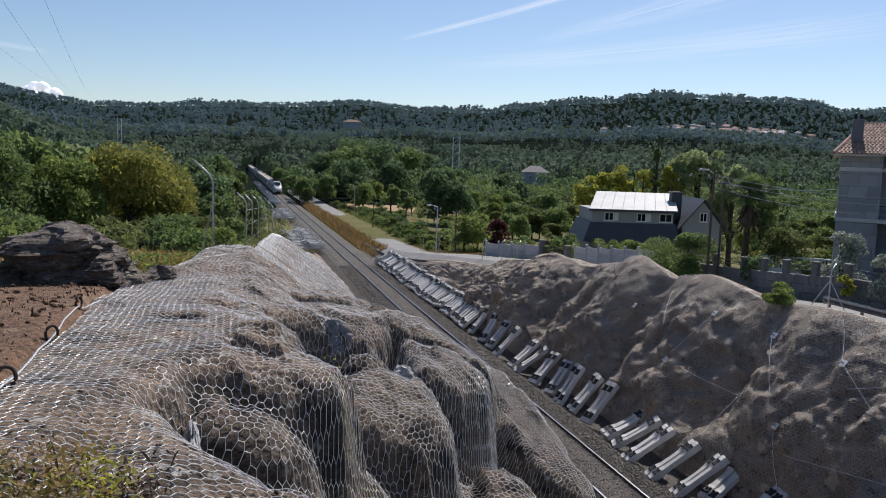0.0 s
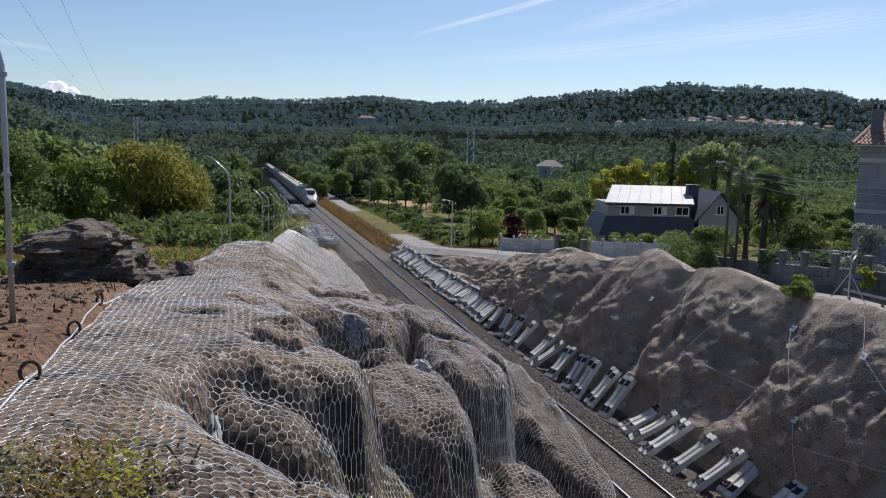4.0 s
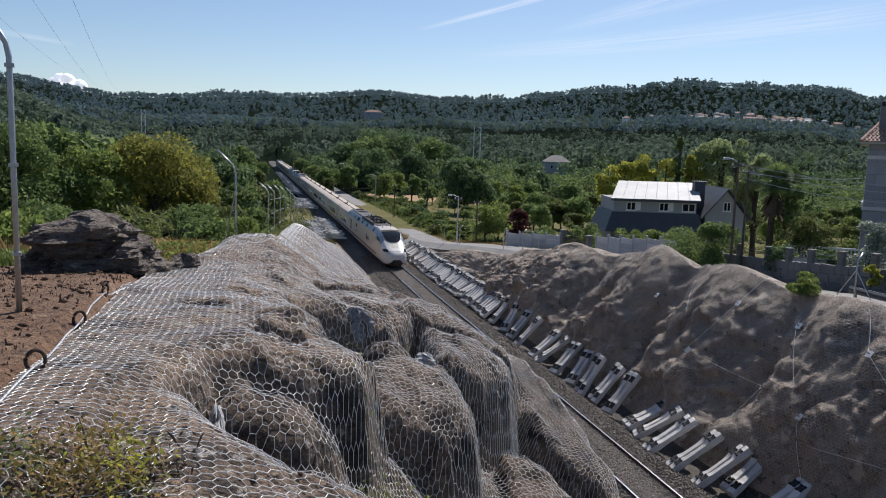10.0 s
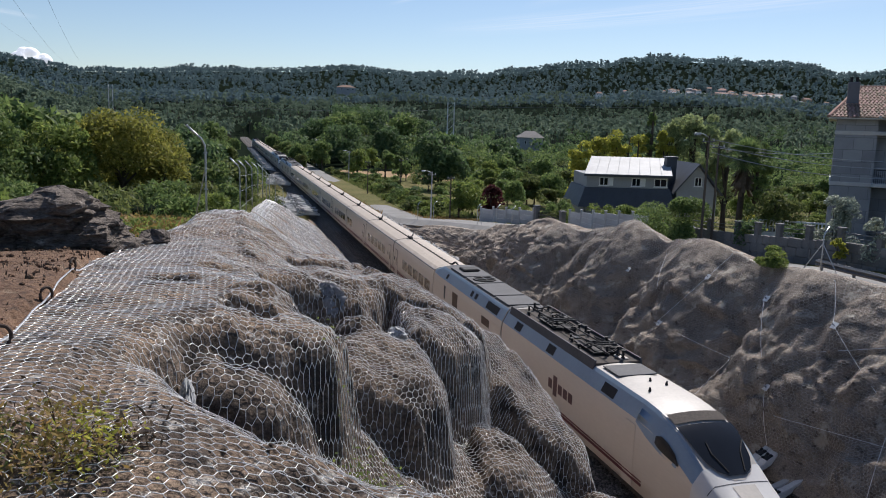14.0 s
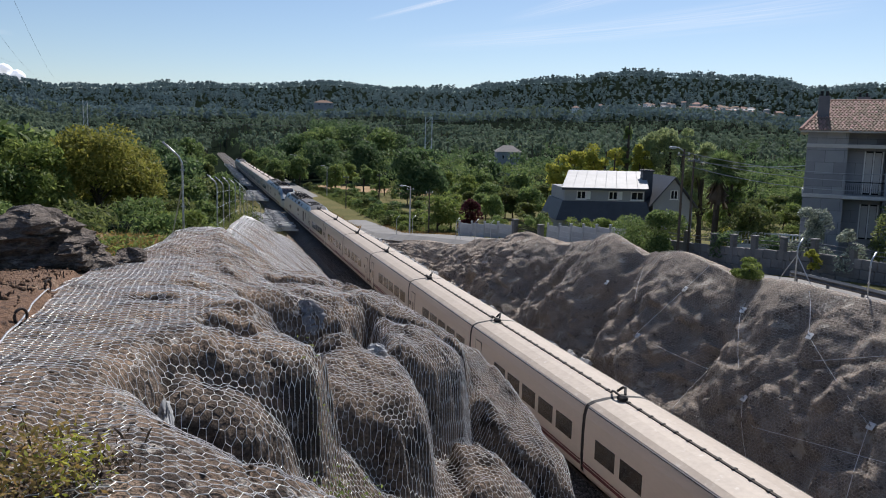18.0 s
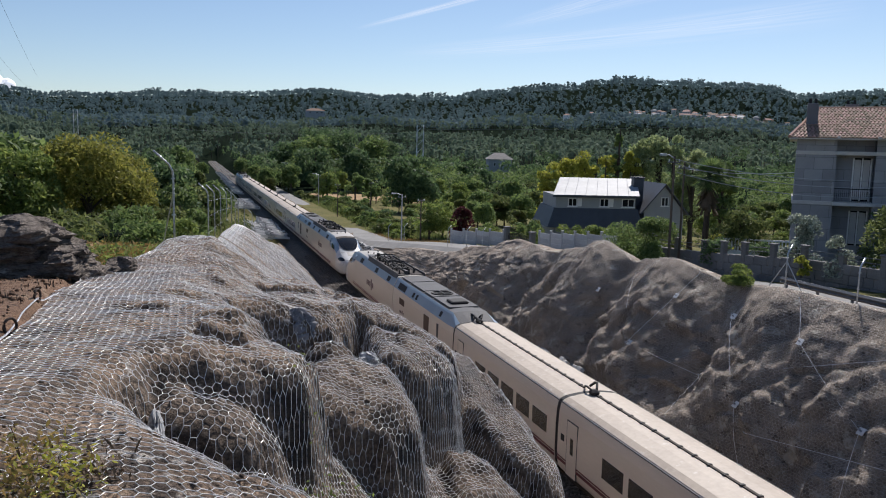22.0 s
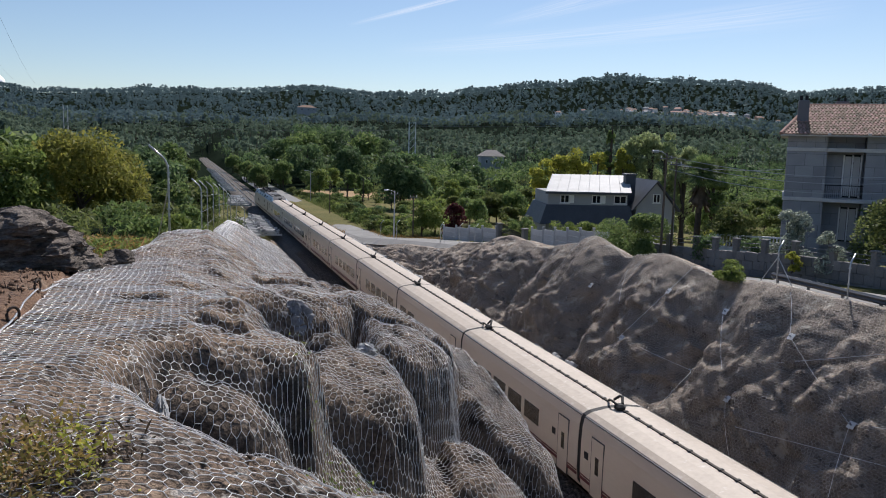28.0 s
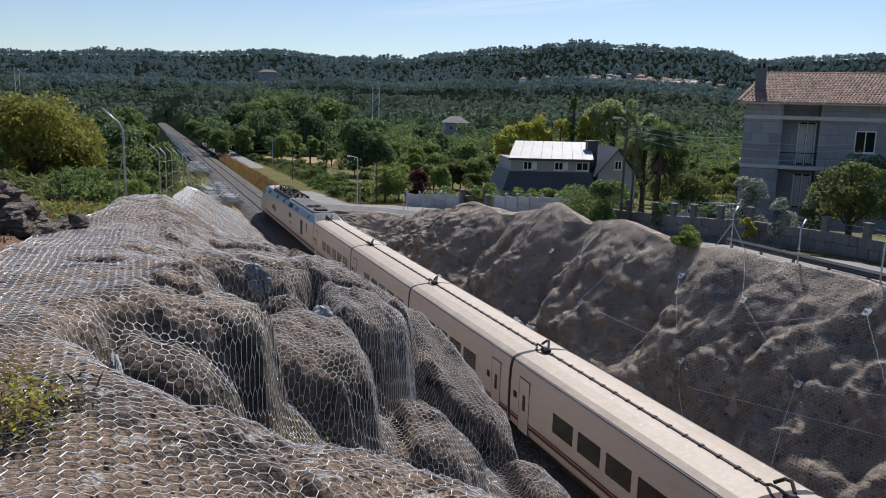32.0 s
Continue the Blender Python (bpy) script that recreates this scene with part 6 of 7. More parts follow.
PLATES = [(33.8, 5.75), (29.35, 5.68), (25.85, 2.78), (29.45, 2.86), (34.55, 3.25), (25.1, 5.5), (21.1, 3.16), (20.6, 5.96), (16.95, 2.81), (40.5, 4.9)]
for y, z in PLATES:
    p = on_face(y, z)
    t = thing("anchor_plate", pose(p.x - 0.22, y, p.z + 0.12, 0, -52, 0), "square pale steel anchor plate on the netting", "anchor plate", "anchor plates on the slope")
    part("plate", Shape().box(-0.15, 0.15, -0.15, 0.15, 0, 0.02, bevel=0.005), M_WPAINT, t)
    part("nut", Shape().tube([(0, 0, 0.0), (0, 0, 0.07)], 0.04, 6), M_GALV, t)
    part("bolt", Shape().tube([(0, 0, -0.2), (0, 0, 0.12)], 0.016, 6), M_RUST, t)


def face_cable(a, b):
    pts = []
    n = 14
    for i in range(n + 1):
        q = on_face(a[0] + (b[0] - a[0]) * i / n, a[1] + (b[1] - a[1]) * i / n)
        pts.append(q + Vector((-0.3, 0, 0.16)))
    lo = pts
    for _ in range(40):
        lo = [lo[0]] + [(lo[i - 1] + lo[i + 1]) * 0.5 for i in range(1, n)] + [lo[-1]]
    t = thing("slope_cable", pose(0, 0, 0), "thin steel cable strained over the netted slope", "cable", "cables on the slope")
    part("strand", Shape().tube(lo, 0.009, 5), M_WIRE, t)
    for q in (lo[0], lo[-1]):
        part("clamp", Shape().tube([q, q + Vector((-0.03, 0.02, 0.05))], 0.025, 6), M_GALV, t)


for a, b in (((33.8, 6.9), (33.8, 3.4)), ((29.4, 5.7), (25.85, 2.8)), ((25.85, 2.8), (24.6, 0.6)), ((29.45, 2.8), (28.6, 0.7)), ((26.8, 6.9), (25.1, 5.5)), ((25.1, 5.5), (21.1, 3.16)), ((21.1, 3.16), (19.6, 0.6)), ((20.6, 5.96), (16.95, 2.81)),
             ((24.6, 2.0), (16.9, 2.6)), ((29.4, 2.9), (20.6, 5.9)), ((21.1, 3.2), (14.6, 4.4)), ((34.5, 3.25), (29.45, 2.86)), ((38.2, 6.2), (36.4, 4.6))):
    face_cable(a, b)


# ---- road, walls and houses on the far side ----
ROAD = [(23.4, 340, 0.0), (23.2, 205, 0.2), (22.9, 120, 0.4), (23.4, 97, 1.1), (25.2, 84, 2.4), (27.2, 75, 3.1), (28.6, 66, 3.75), (29.9, 56, 4.65), (30.2, 47, 5.0), (30.1, 40, 5.5), (30.2, 34, 6.0), (30.2, 27, 6.5), (30.2, 22, 6.6), (30, 0, 6.6), (30, -40, 6.6)]


def build_road():
    pts = []
    for (a, b) in zip(ROAD, ROAD[1:]):
        n = max(2, int(abs(a[1] - b[1]) / 3))
        pts += [[a[j] + (b[j] - a[j]) * i / n for j in range(3)] for i in range(n)]
    pts.append(list(ROAD[-1]))
    sh = Shape()
    rings = []
    for x, y, z in pts:
        w = 1.8 if y > 90 else 2.2
        rings.append([(x - w - 1.4, y, z - 0.6), (x - w, y, z + 0.02), (x, y, z + 0.05), (x + w, y, z + 0.02), (x + w + 1.2, y, z - 0.5)])
    solo("road", sh.loft(rings, close=False, caps=False).make("road", M_ASPH), "narrow pale asphalt lane beside the cutting", kind="structure")


build_road()


def along(a, b, name, label, category, panel=2.1, h=1.45, lift=0.0, slabs=3, material=None, post_h=0.12, group=""):
    """A wall of panels between posts, from a to b."""
    a, b = Vector(a), Vector(b)
    d = b - a
    length = math.hypot(d.x, d.y)
    n = max(1, round(length / panel))
    t = thing(name, pose(*a, 0, 0, math.degrees(math.atan2(d.y, d.x))), label, category, group)
    st = length / n
    for i in range(n + 1):
        z = d.z * i / n
        part("post", Shape().box(i * st - 0.09, i * st + 0.09, -0.09, 0.09, z - 0.4, z + h + post_h, bevel=0.015), material, t)
        part("post_cap", Shape().box(i * st - 0.115, i * st + 0.115, -0.115, 0.115, z + h + post_h, z + h + post_h + 0.06, bevel=0.015), material, t)
    for i in range(n):
        z = d.z * (i + 0.5) / n - 0.12
        for k in range(slabs):
            part("panel", Shape().box(i * st + 0.09, (i + 1) * st - 0.09, -0.035, 0.035, z + k * h / slabs + 0.012, z + (k + 1) * h / slabs, bevel=0.01), material, t)
    return t


along((28.2, 83, 2.5), (31.3, 75, 3.2), "garden_wall", "grey concrete panel garden wall with posts", "wall", material=M_PANEL, h=1.5)
along((31.9, 67.5, 3.9), (33.4, 56, 5.0), "garden_wall", "grey concrete panel garden wall with posts", "wall", material=M_PANEL, h=1.5)


def gate():
    t = thing("gate", pose(31.4, 74.4, 3.2, 0, 0, -84), "dark metal driveway gate between stone pillars", "gate")
    for x in (0, 5.2):
        part("pillar", Shape().box(x - 0.25, x + 0.25, -0.25, 0.25, -0.4, 1.9, bevel=0.03), M_WALL, t)
        part("pillar_cap", Shape().box(x - 0.32, x + 0.32, -0.32, 0.32, 1.9, 2.02, bevel=0.03), M_WALL, t)
    for i in range(22):
        part("bar", Shape().box(0.4 + i * 0.21, 0.46 + i * 0.21, -0.02, 0.02, 0.1, 1.35 + 0.25 * math.sin(i / 21 * math.pi)), M_FAST, t)
    part("rail", Shape().box(0.3, 4.9, -0.025, 0.025, 0.2, 0.28), M_FAST, t)
    part("rail", Shape().box(0.3, 4.9, -0.025, 0.025, 1.1, 1.18), M_FAST, t)


gate()


def stone_wall():
    pts = [(33.0, 50, 5.5), (33.1, 44, 5.85), (33.1, 40, 6.2), (34.0, 36, 6.5), (34.6, 31, 6.6), (34.9, 26, 6.6), (35.2, 20, 6.6)]
    for a, b in zip(pts, pts[1:]):
        a, b = Vector(a), Vector(b)
        d = b - a
        length = math.hypot(d.x, d.y)
        t = thing("stone_wall", pose(*a, 0, 0, math.degrees(math.atan2(d.y, d.x))), "low grey stone garden wall with pillars and rail", "wall")
        rnd = random.Random(int(a.y))
        for row in range(-1, 2):
            x = 0.0
            while x < length - 0.05:
                w = min(rnd.uniform(0.5, 1.0), length - x)
                part("stone", Shape().box(x + 0.01, x + w - 0.01, -0.13 - rnd.uniform(0, 0.02), 0.13, d.z * (x / length) - 0.3 + row * 0.55, d.z * (x / length) + 0.24 + row * 0.55, bevel=0.025), M_WALL, t)
                x += w
        n = max(1, round(length / 2.6))
        for i in range(n):
            x = i * length / n
            z = d.z * i / n
            p = part("pillar", Shape().box(x - 0.17, x + 0.17, -0.17, 0.17, z - 0.3, z + 1.5, bevel=0.03), M_WALL, t)
            part("pillar_cap", Shape().box(x - 0.22, x + 0.22, -0.22, 0.22, z + 1.5, z + 1.6, bevel=0.02), M_WALL, p)
        for zz in (1.05, 1.3):
            part("rail", Shape().tube([(0, 0, zz), (length, 0, zz + d.z)], 0.025, 6), M_GALVD, t)


stone_wall()


def guard_rail():
    t = thing("crash_barrier", pose(27.6, 30.6, 6.55, 0, 0, -90), "weathered steel crash barrier on posts along the lane", "crash barrier")
    prof = [(0.0, 0.78), (-0.03, 0.74), (-0.08, 0.68), (-0.03, 0.62), (0.0, 0.58), (-0.08, 0.52), (-0.03, 0.46), (0.0, 0.44)]
    part("beam", Shape().loft([[(x, y, z) for y, z in prof + [(y + 0.012, z) for y, z in prof[::-1]]] for x in (0, 8, 17)]), M_GALVD, t)
    for i in range(9):
        part("post", Shape().box(0.25 + i * 2, 0.37 + i * 2, 0.02, 0.12, -0.5, 0.74, bevel=0.01), M_GALVD, t)


guard_rail()
fence_post(27.25, 29.9, 6.55, 2.0, 200, "pale steel corner fence post with two braces", 2, 0.035)
fence_post(27.2, 25.6, 6.5, 2.0, 200, "pale steel fence post with bent arm", 0, 0.035)
fence_post(27.2, 21.4, 6.5, 2.0, 200, "pale steel fence post with bent arm", 0, 0.035)
for x, y in ((24.4, 79), (25.3, 75.5), (26.1, 72), (26.6, 69), (23.2, 85), (22.6, 90)):
    fence_post(x, y, zg(x, y) if x > 24 else float(np.interp(y, SIDE_Y, SIDE_Z)), 1.9, 200, "pale steel fence post along the lane", 1 if x == 25.3 else 0, 0.03)


def pole(x, y, z, h, label, lamp=0.0, wood=True, r=0.13):
    t = thing("lamp_post" if lamp else "utility_pole", pose(x, y, z), label, "lamp post" if lamp else "pole")
    part("mast", Shape().tube([(0, 0, -0.5), (0, 0, h * 0.5), (0.02, 0, h)], [r, r * 0.85, r * 0.65], 10), M_WOOD if wood else M_CONC, t)
    part("crossbar", Shape().box(-0.5, 0.5, -0.05, 0.05, h - 0.45, h - 0.36), M_GALVD, t)
    for s in (-0.4, 0.0, 0.4):
        part("insulator", Shape().tube([(s, 0, h - 0.36), (s, 0, h - 0.2)], [0.035, 0.05], 6), M_WPAINT, t)
    if lamp:
        part("arm", Shape().tube([(0, 0, h - 0.15), (-lamp * 0.6, 0, h + 0.08), (-lamp, 0, h + 0.1)], 0.035, 7), M_GALV, t)
        hd = part("lamp_head", Shape().box(-lamp - 0.45, -lamp + 0.05, -0.12, 0.12, h + 0.03, h + 0.17, bevel=0.04), M_GALV, t)
        part("lens", Shape().box(-lamp - 0.4, -lamp, -0.09, 0.09, h + 0.005, h + 0.035), M_WPAINT, hd)


pole(31.6, 45.9, 5.6, 7.4, "tall dark utility pole with a street lamp", 0.7, True, 0.1)
pole(32.85, 46.5, 5.6, 7.0, "dark wooden utility pole", 0.0, True, 0.09)
pole(24.9, 92.5, 1.5, 5.9, "grey street lamp beside the lane", 0.9, False, 0.1)
pole(27.8, 94, 1.3, 5.6, "dark wooden utility pole", 0.0, True, 0.1)
pole(26.5, 168, 0.4, 6.5, "grey street lamp beside the lane", 0.9, False, 0.1)
pole(27.0, 232, 0.2, 7.5, "grey street lamp beside the lane", 0.9, False, 0.1)
pole(25.2, 138, 0.5, 6.0, "dark wooden utility pole", 0.0, True, 0.1)
pole(34, 150, 0.3, 6.0, "dark wooden utility pole", 0.0, True, 0.1)


def cable(a, b, sag, r, label, n=18, m=None):
    a, b = Vector(a), Vector(b)
    pts = [a.lerp(b, i / n) - Vector((0, 0, sag * 4 * (i / n) * (1 - i / n))) for i in range(n + 1)]
    solo("overhead_cable", Shape().tube(pts, r, 5).make("overhead_cable", m or M_CABLE), label, "cable")


for o, s in ((0, 0.5), (0.35, 0.6), (0.9, 0.7)):
    cable((31.6 + o * 0.3, 45.9, 12.8 - o), (41.5 + o, 36, 11.9 - o), s, 0.022, "sagging pale overhead wire from pole to house", m=M_GALV)
cable((32.3, 46.5, 12.2), (60, 60, 12.4), 0.6, 0.022, "sagging overhead wire above the gardens", m=M_GALV)
for a, b in (((-17, 68, 24.6), (-73, 440, 39)), ((-20, 68, 23.2), (-82, 440, 47)), ((-14.2, 68, 25.6), (-66, 440, 38))):
    cable((a[0] * 0.2, -40, a[2] + 6), a, 1.0, 0.004, "high-voltage line crossing the sky")
    cable(a, b, 3.0, 0.012, "high-voltage line crossing the sky")
cable((98, 336, 21), (330, 300, 33), 2, 0.06, "distant high-voltage line over the wood")
cable((88, 336, 19), (-67, 537, 27), 4, 0.06, "distant high-voltage line over the wood")


def pylon(x, y, z, h, w, label):
    t = thing("pylon", pose(x, y, z), label, "pylon")
    for sx in (-1, 1):
        part("leg", Shape().tube([(sx * w, 0, 0), (sx * w, 0, h)], 0.26, 6), M_WPAINT, t)
    k = 6
    for i in range(k):
        part("strut", Shape().tube([(-w, 0, h * i / k), (w, 0, h * (i + 1) / k)], 0.09, 5), M_WPAINT, t)
        part("band", Shape().box(-w - 0.2, -w + 0.2, -0.2, 0.2, h * (i + 0.15) / k, h * (i + 0.6) / k), M_DARK if i % 2 else M_WPAINT, t)
        part("band", Shape().box(w - 0.2, w + 0.2, -0.2, 0.2, h * (i + 0.15) / k, h * (i + 0.6) / k), M_DARK if i % 2 else M_WPAINT, t)


pylon(98, 335, 4, 19, 1.5, "white twin-mast pylon above the trees")
pylon(-67, 537, zg(-67, 537), 26, 1.2, "slim pale pylon on the wooded hill")


# ---- the houses ----
def window(parent, x, y, z, w, h, frame_m, shutter=False, turn=0):
    """A window in a wall that faces -y: frame, panes, sill."""
    b = 0.07
    o = part("window", Shape().box(x, x + w, y - 0.05, y + 0.02, z, z + b).box(x, x + w, y - 0.05, y + 0.02, z + h - b, z + h).box(x, x + b, y - 0.05, y + 0.02, z + b, z + h - b)
             .box(x + w - b, x + w, y - 0.05, y + 0.02, z + b, z + h - b).box(x + w / 2 - b / 2, x + w / 2 + b / 2, y - 0.05, y + 0.02, z + b, z + h - b), frame_m, parent)
    part("pane", Shape().box(x + b, x + w / 2 - b / 2, y - 0.02, y, z + b, z + h - b), M_GLASS, o)
    part("pane", Shape().box(x + w / 2 + b / 2, x + w - b, y - 0.02, y, z + b, z + h - b), M_GLASS, o)
    part("sill", Shape().box(x - 0.08, x + w + 0.08, y - 0.12, y + 0.02, z - 0.07, z), frame_m, o)
    if shutter:
        part("shutter", Shape().box(x + w + 0.02, x + w + 0.02 + w * 0.5, y - 0.05, y - 0.01, z, z + h), frame_m, o)


def house():
    t = thing("house", pose(42.9, 77.0, 0, 0, 0, -14.3) @ Matrix.Diagonal((1.2, 1, 1, 1)), "grey rendered house with slate mansard and pale metal roof", "house")
    # x runs along the front, which faces -y
    part("wall", Shape().box(-3.6, 4.6, 0.6, 8.0, 1.5, 5.3), M_PLASTER, t)
    part("lower_roof", Shape().loft([[(-4.4, -0.5, 4.7), (4.7, -0.5, 4.7), (4.7, 8.8, 4.7), (-4.4, 8.8, 4.7)], [(-3.7, 0.25, 6.85), (4.2, 0.25, 6.85), (4.2, 8.2, 6.85), (-3.7, 8.2, 6.85)]]), M_SLATE, t, "dark blue slate mansard")
    part("dormer_wall", Shape().box(-3.55, 4.0, 0.3, 7.8, 6.8, 8.25), M_PLASTER, t, "grey dormer wall")
    r0 = [(-3.9, -0.15, 8.25), (4.25, -0.15, 8.25), (5.6, 6.6, 9.95), (-2.1, 6.6, 9.95)]
    part("roof_sheet", Shape().loft([r0, [(x, y, z + 0.09) for x, y, z in r0]]), M_WHITEROOF, t, "pale metal roof sheet")
    for i in range(9):
        f = i / 8
        a, b = Vector(r0[0]).lerp(Vector(r0[1]), f), Vector(r0[3]).lerp(Vector(r0[2]), f)
        part("seam", Shape().tube([a + Vector((0, 0, 0.1)), b + Vector((0, 0, 0.1))], 0.02, 4), M_WHITEROOF, t)
    part("fascia", Shape().box(-3.9, 4.25, -0.22, -0.16, 8.08, 8.33), M_SLATE, t)
    for x in (-2.4, 0.6, 2.7):
        window(t, x, 0.29, 7.05, 0.85 if x < 2 else 1.2, 0.9, M_WPAINT, x < 2)
    part("chimney", Shape().box(4.5, 5.5, 3.2, 4.2, 6.0, 10.2, bevel=0.04).box(4.4, 5.6, 3.1, 4.3, 10.2, 10.35), M_SLATE, t, "square dark chimney")
    # the gabled wing
    part("wing_wall", Shape().box(5.0, 8.8, 0.8, 8.0, 1.5, 6.6), M_PLASTER, t)
    part("gable", Shape().loft([[(5.0, 0.8, 6.6), (8.8, 0.8, 6.6), (6.9, 0.8, 9.4)], [(5.0, 1.1, 6.6), (8.8, 1.1, 6.6), (6.9, 1.1, 9.4)]]), M_PLASTER, t)
    for s, x in ((-1, 4.6), (1, 9.2)):
        part("wing_roof", Shape().loft([[(x, 0.4, 6.2), (6.9, 0.4, 9.6), (6.9, 0.4, 9.75), (x - s * -0.05, 0.4, 6.38)], [(x, 8.4, 6.2), (6.9, 8.4, 9.6), (6.9, 8.4, 9.75), (x - s * -0.05, 8.4, 6.38)]]), M_SLATE, t, "slate wing roof")
    window(t, 6.6, 0.79, 7.2, 0.7, 1.0, M_WPAINT)
    for x in (-2.6, 0.2, 2.6, 6.3):
        window(t, x, 0.59 if x < 5 else 0.79, 2.7, 1.0, 1.2, M_WPAINT)


house()


def villa():
    t = thing("villa", pose(41.0, 45.0, 0, 0, 0, -42), "granite-clad three-storey villa with a clay tile roof", "house")
    Z0, B2, B1, EV = 5.6, 10.0, 13.5, 14.5
    for x0, x1, y in ((0.05, 2.55, 0.05), (5.05, 15, 0.05), (2.55, 5.05, 1.25)):
        part("wall", Shape().box(x0, x1, y, 10, Z0, EV), M_GRANITE_D, t)
    # granite slabs, in courses
    rnd = random.Random(8)
    for x0, x1, y in ((0.0, 2.6, 0.0), (2.6, 5.0, 1.2), (5.0, 15.0, 0.0)):
        z = Z0
        row = 0
        while z < EV - 0.1:
            h = min(0.84, EV - z)
            x = x0 - (0.6 if row % 2 else 0.0)
            while x < x1 - 0.01:
                a, b = max(x, x0), min(x + 1.2, x1)
                if b - a > 0.03:
                    part("slab", Shape().box(a + 0.012, b - 0.012, y + 0.0, y + 0.06, z + 0.012, z + h - 0.012), M_GRANITE, t)
                x += 1.2
            z += 0.84
            row += 1
    for z in (B2, B1):
        for x0, x1, y in ((-0.04, 2.62, -0.06), (2.5, 5.1, -0.5 if z == B2 else -0.06), (5.0, 15.05, -0.06)):
            part("string_course", Shape().box(x0, x1, y, 1.2 if (x0 == 2.5) else 0.1, z - 0.16, z + 0.10, bevel=0.02), M_BAND, t, "pale stone band")
    part("string_course", Shape().box(-0.06, 0.1, -0.04, 10, B2 - 0.16, B2 + 0.1), M_BAND, t)
    # recessed balcony with white shutters and railing
    for z0, z1 in ((B2 + 0.15, B1 - 0.35), (Z0 + 1.4, B2 - 0.55)):
        d = part("balcony_door", Shape().box(3.7, 4.9, 1.12, 1.2, z0, z1), M_GLASS, t)
        for x in (3.7, 4.25, 4.8):
            part("frame", Shape().box(x, x + 0.1, 1.05, 1.14, z0, z1), M_WPAINT, d)
        for x in (3.82, 4.37):
            part("curtain", Shape().box(x, x + 0.4, 1.085, 1.115, z0 + 0.1, z1 - 0.1), M_BAND, d, "pale curtain")
    part("railing", Shape().box(2.6, 5.0, -0.42, -0.37, B2 + 1.0, B2 + 1.06), M_FAST, t, "dark balcony rail")
    for i in range(20):
        part("baluster", Shape().box(2.64 + i * 0.122, 2.66 + i * 0.122, -0.405, -0.385, B2 + 0.1, B2 + 1.0), M_FAST, t)
    for x in (7.3, 11.2):
        window(t, x, -0.01, B2 + 1.2, 1.3, 1.5, M_WPAINT)
        window(t, x, -0.01, Z0 + 1.4, 1.3, 1.5, M_WPAINT)
    # roof: hipped, with stepped eaves
    part("roof", Shape().loft([[(-0.5, -0.7, EV), (15.6, -0.7, EV), (15.6, 10.6, EV), (-0.5, 10.6, EV)], [(1.3, 4.8, 16.75), (13.5, 4.8, 16.75), (13.5, 5.2, 16.75), (1.3, 5.2, 16.75)]]), M_TILE, t, "clay tile roof")
    part("roof_soffit", Shape().box(-0.5, 15.6, -0.68, 10.58, EV - 0.1, EV - 0.01), M_BAND, t)
    sl = (16.75 - EV) / 5.5
    sh = Shape()
    rows = 17
    for r in range(rows):
        y = -0.75 + r * 5.5 / rows
        f = r / rows
        x0, x1 = -0.5 + 1.8 * f, 15.6 - 2.1 * f
        n = int((x1 - x0) / 0.24)
        for i in range(n):
            x = x0 + i * 0.24 + (0.05 * (r % 2))
            dz = rnd.uniform(-0.012, 0.012)
            z = EV + sl * (y + 0.7) + 0.05 + dz
            z2 = z + sl * 0.4
            sh.add([(x, y, z), (x + 0.06, y, z + 0.06), (x + 0.16, y, z + 0.06), (x + 0.22, y, z), (x + 0.02, y + 0.38, z2 - 0.03), (x + 0.07, y + 0.38, z2 + 0.02), (x + 0.15, y + 0.38, z2 + 0.02), (x + 0.20, y + 0.38, z2 - 0.03)],
                   [(0, 1, 5, 4), (1, 2, 6, 5), (2, 3, 7, 6), (3, 2, 1, 0)])
    tl = part("tiles", sh, M_TILE_I, t, "rows of clay roof tiles")
    tl["kind"] = "stuff"
    part("ridge_cap", Shape().tube([(1.2, 5, 16.8), (13.6, 5, 16.8)], 0.14, 8), M_TILE, t)
    part("hip_cap", Shape().tube([(-0.5, -0.7, EV + 0.06), (1.3, 4.9, 16.82)], 0.12, 8), M_TILE, t)
    for x in (2.6, 5.05):
        part("eave_board", Shape().box(x - 0.09, x + 0.09, -1.0, 0.5, EV - 0.05, EV + 0.12), M_BAND, t)
    ch = part("chimney", Shape().box(0.5, 1.25, 1.6, 2.4, 14.8, 17.0, bevel=0.03), M_GRANITE_D, t, "dark chimney with pots")
    for x in (0.62, 0.98):
        part("chimney_pot", Shape().tube([(x + 0.06, 2.0, 17.0), (x + 0.06, 2.0, 17.35)], 0.11, 8), M_DARK, ch)
    c2 = part("chimney", Shape().box(3.2, 4.1, 6.2, 6.9, 16.0, 17.2, bevel=0.03), M_GRANITE_D, t)
    for x in (3.3, 3.75):
        part("chimney_pot", Shape().tube([(x + 0.06, 6.5, 17.2), (x + 0.06, 6.5, 17.5)], 0.1, 8), M_DARK, c2)


villa()


M_OLDROOF = mat("weathered_roof", (0.24, 0.225, 0.21), 0.9, 0, (0.15, 0.14, 0.13), 0.8, 10, 0.2)


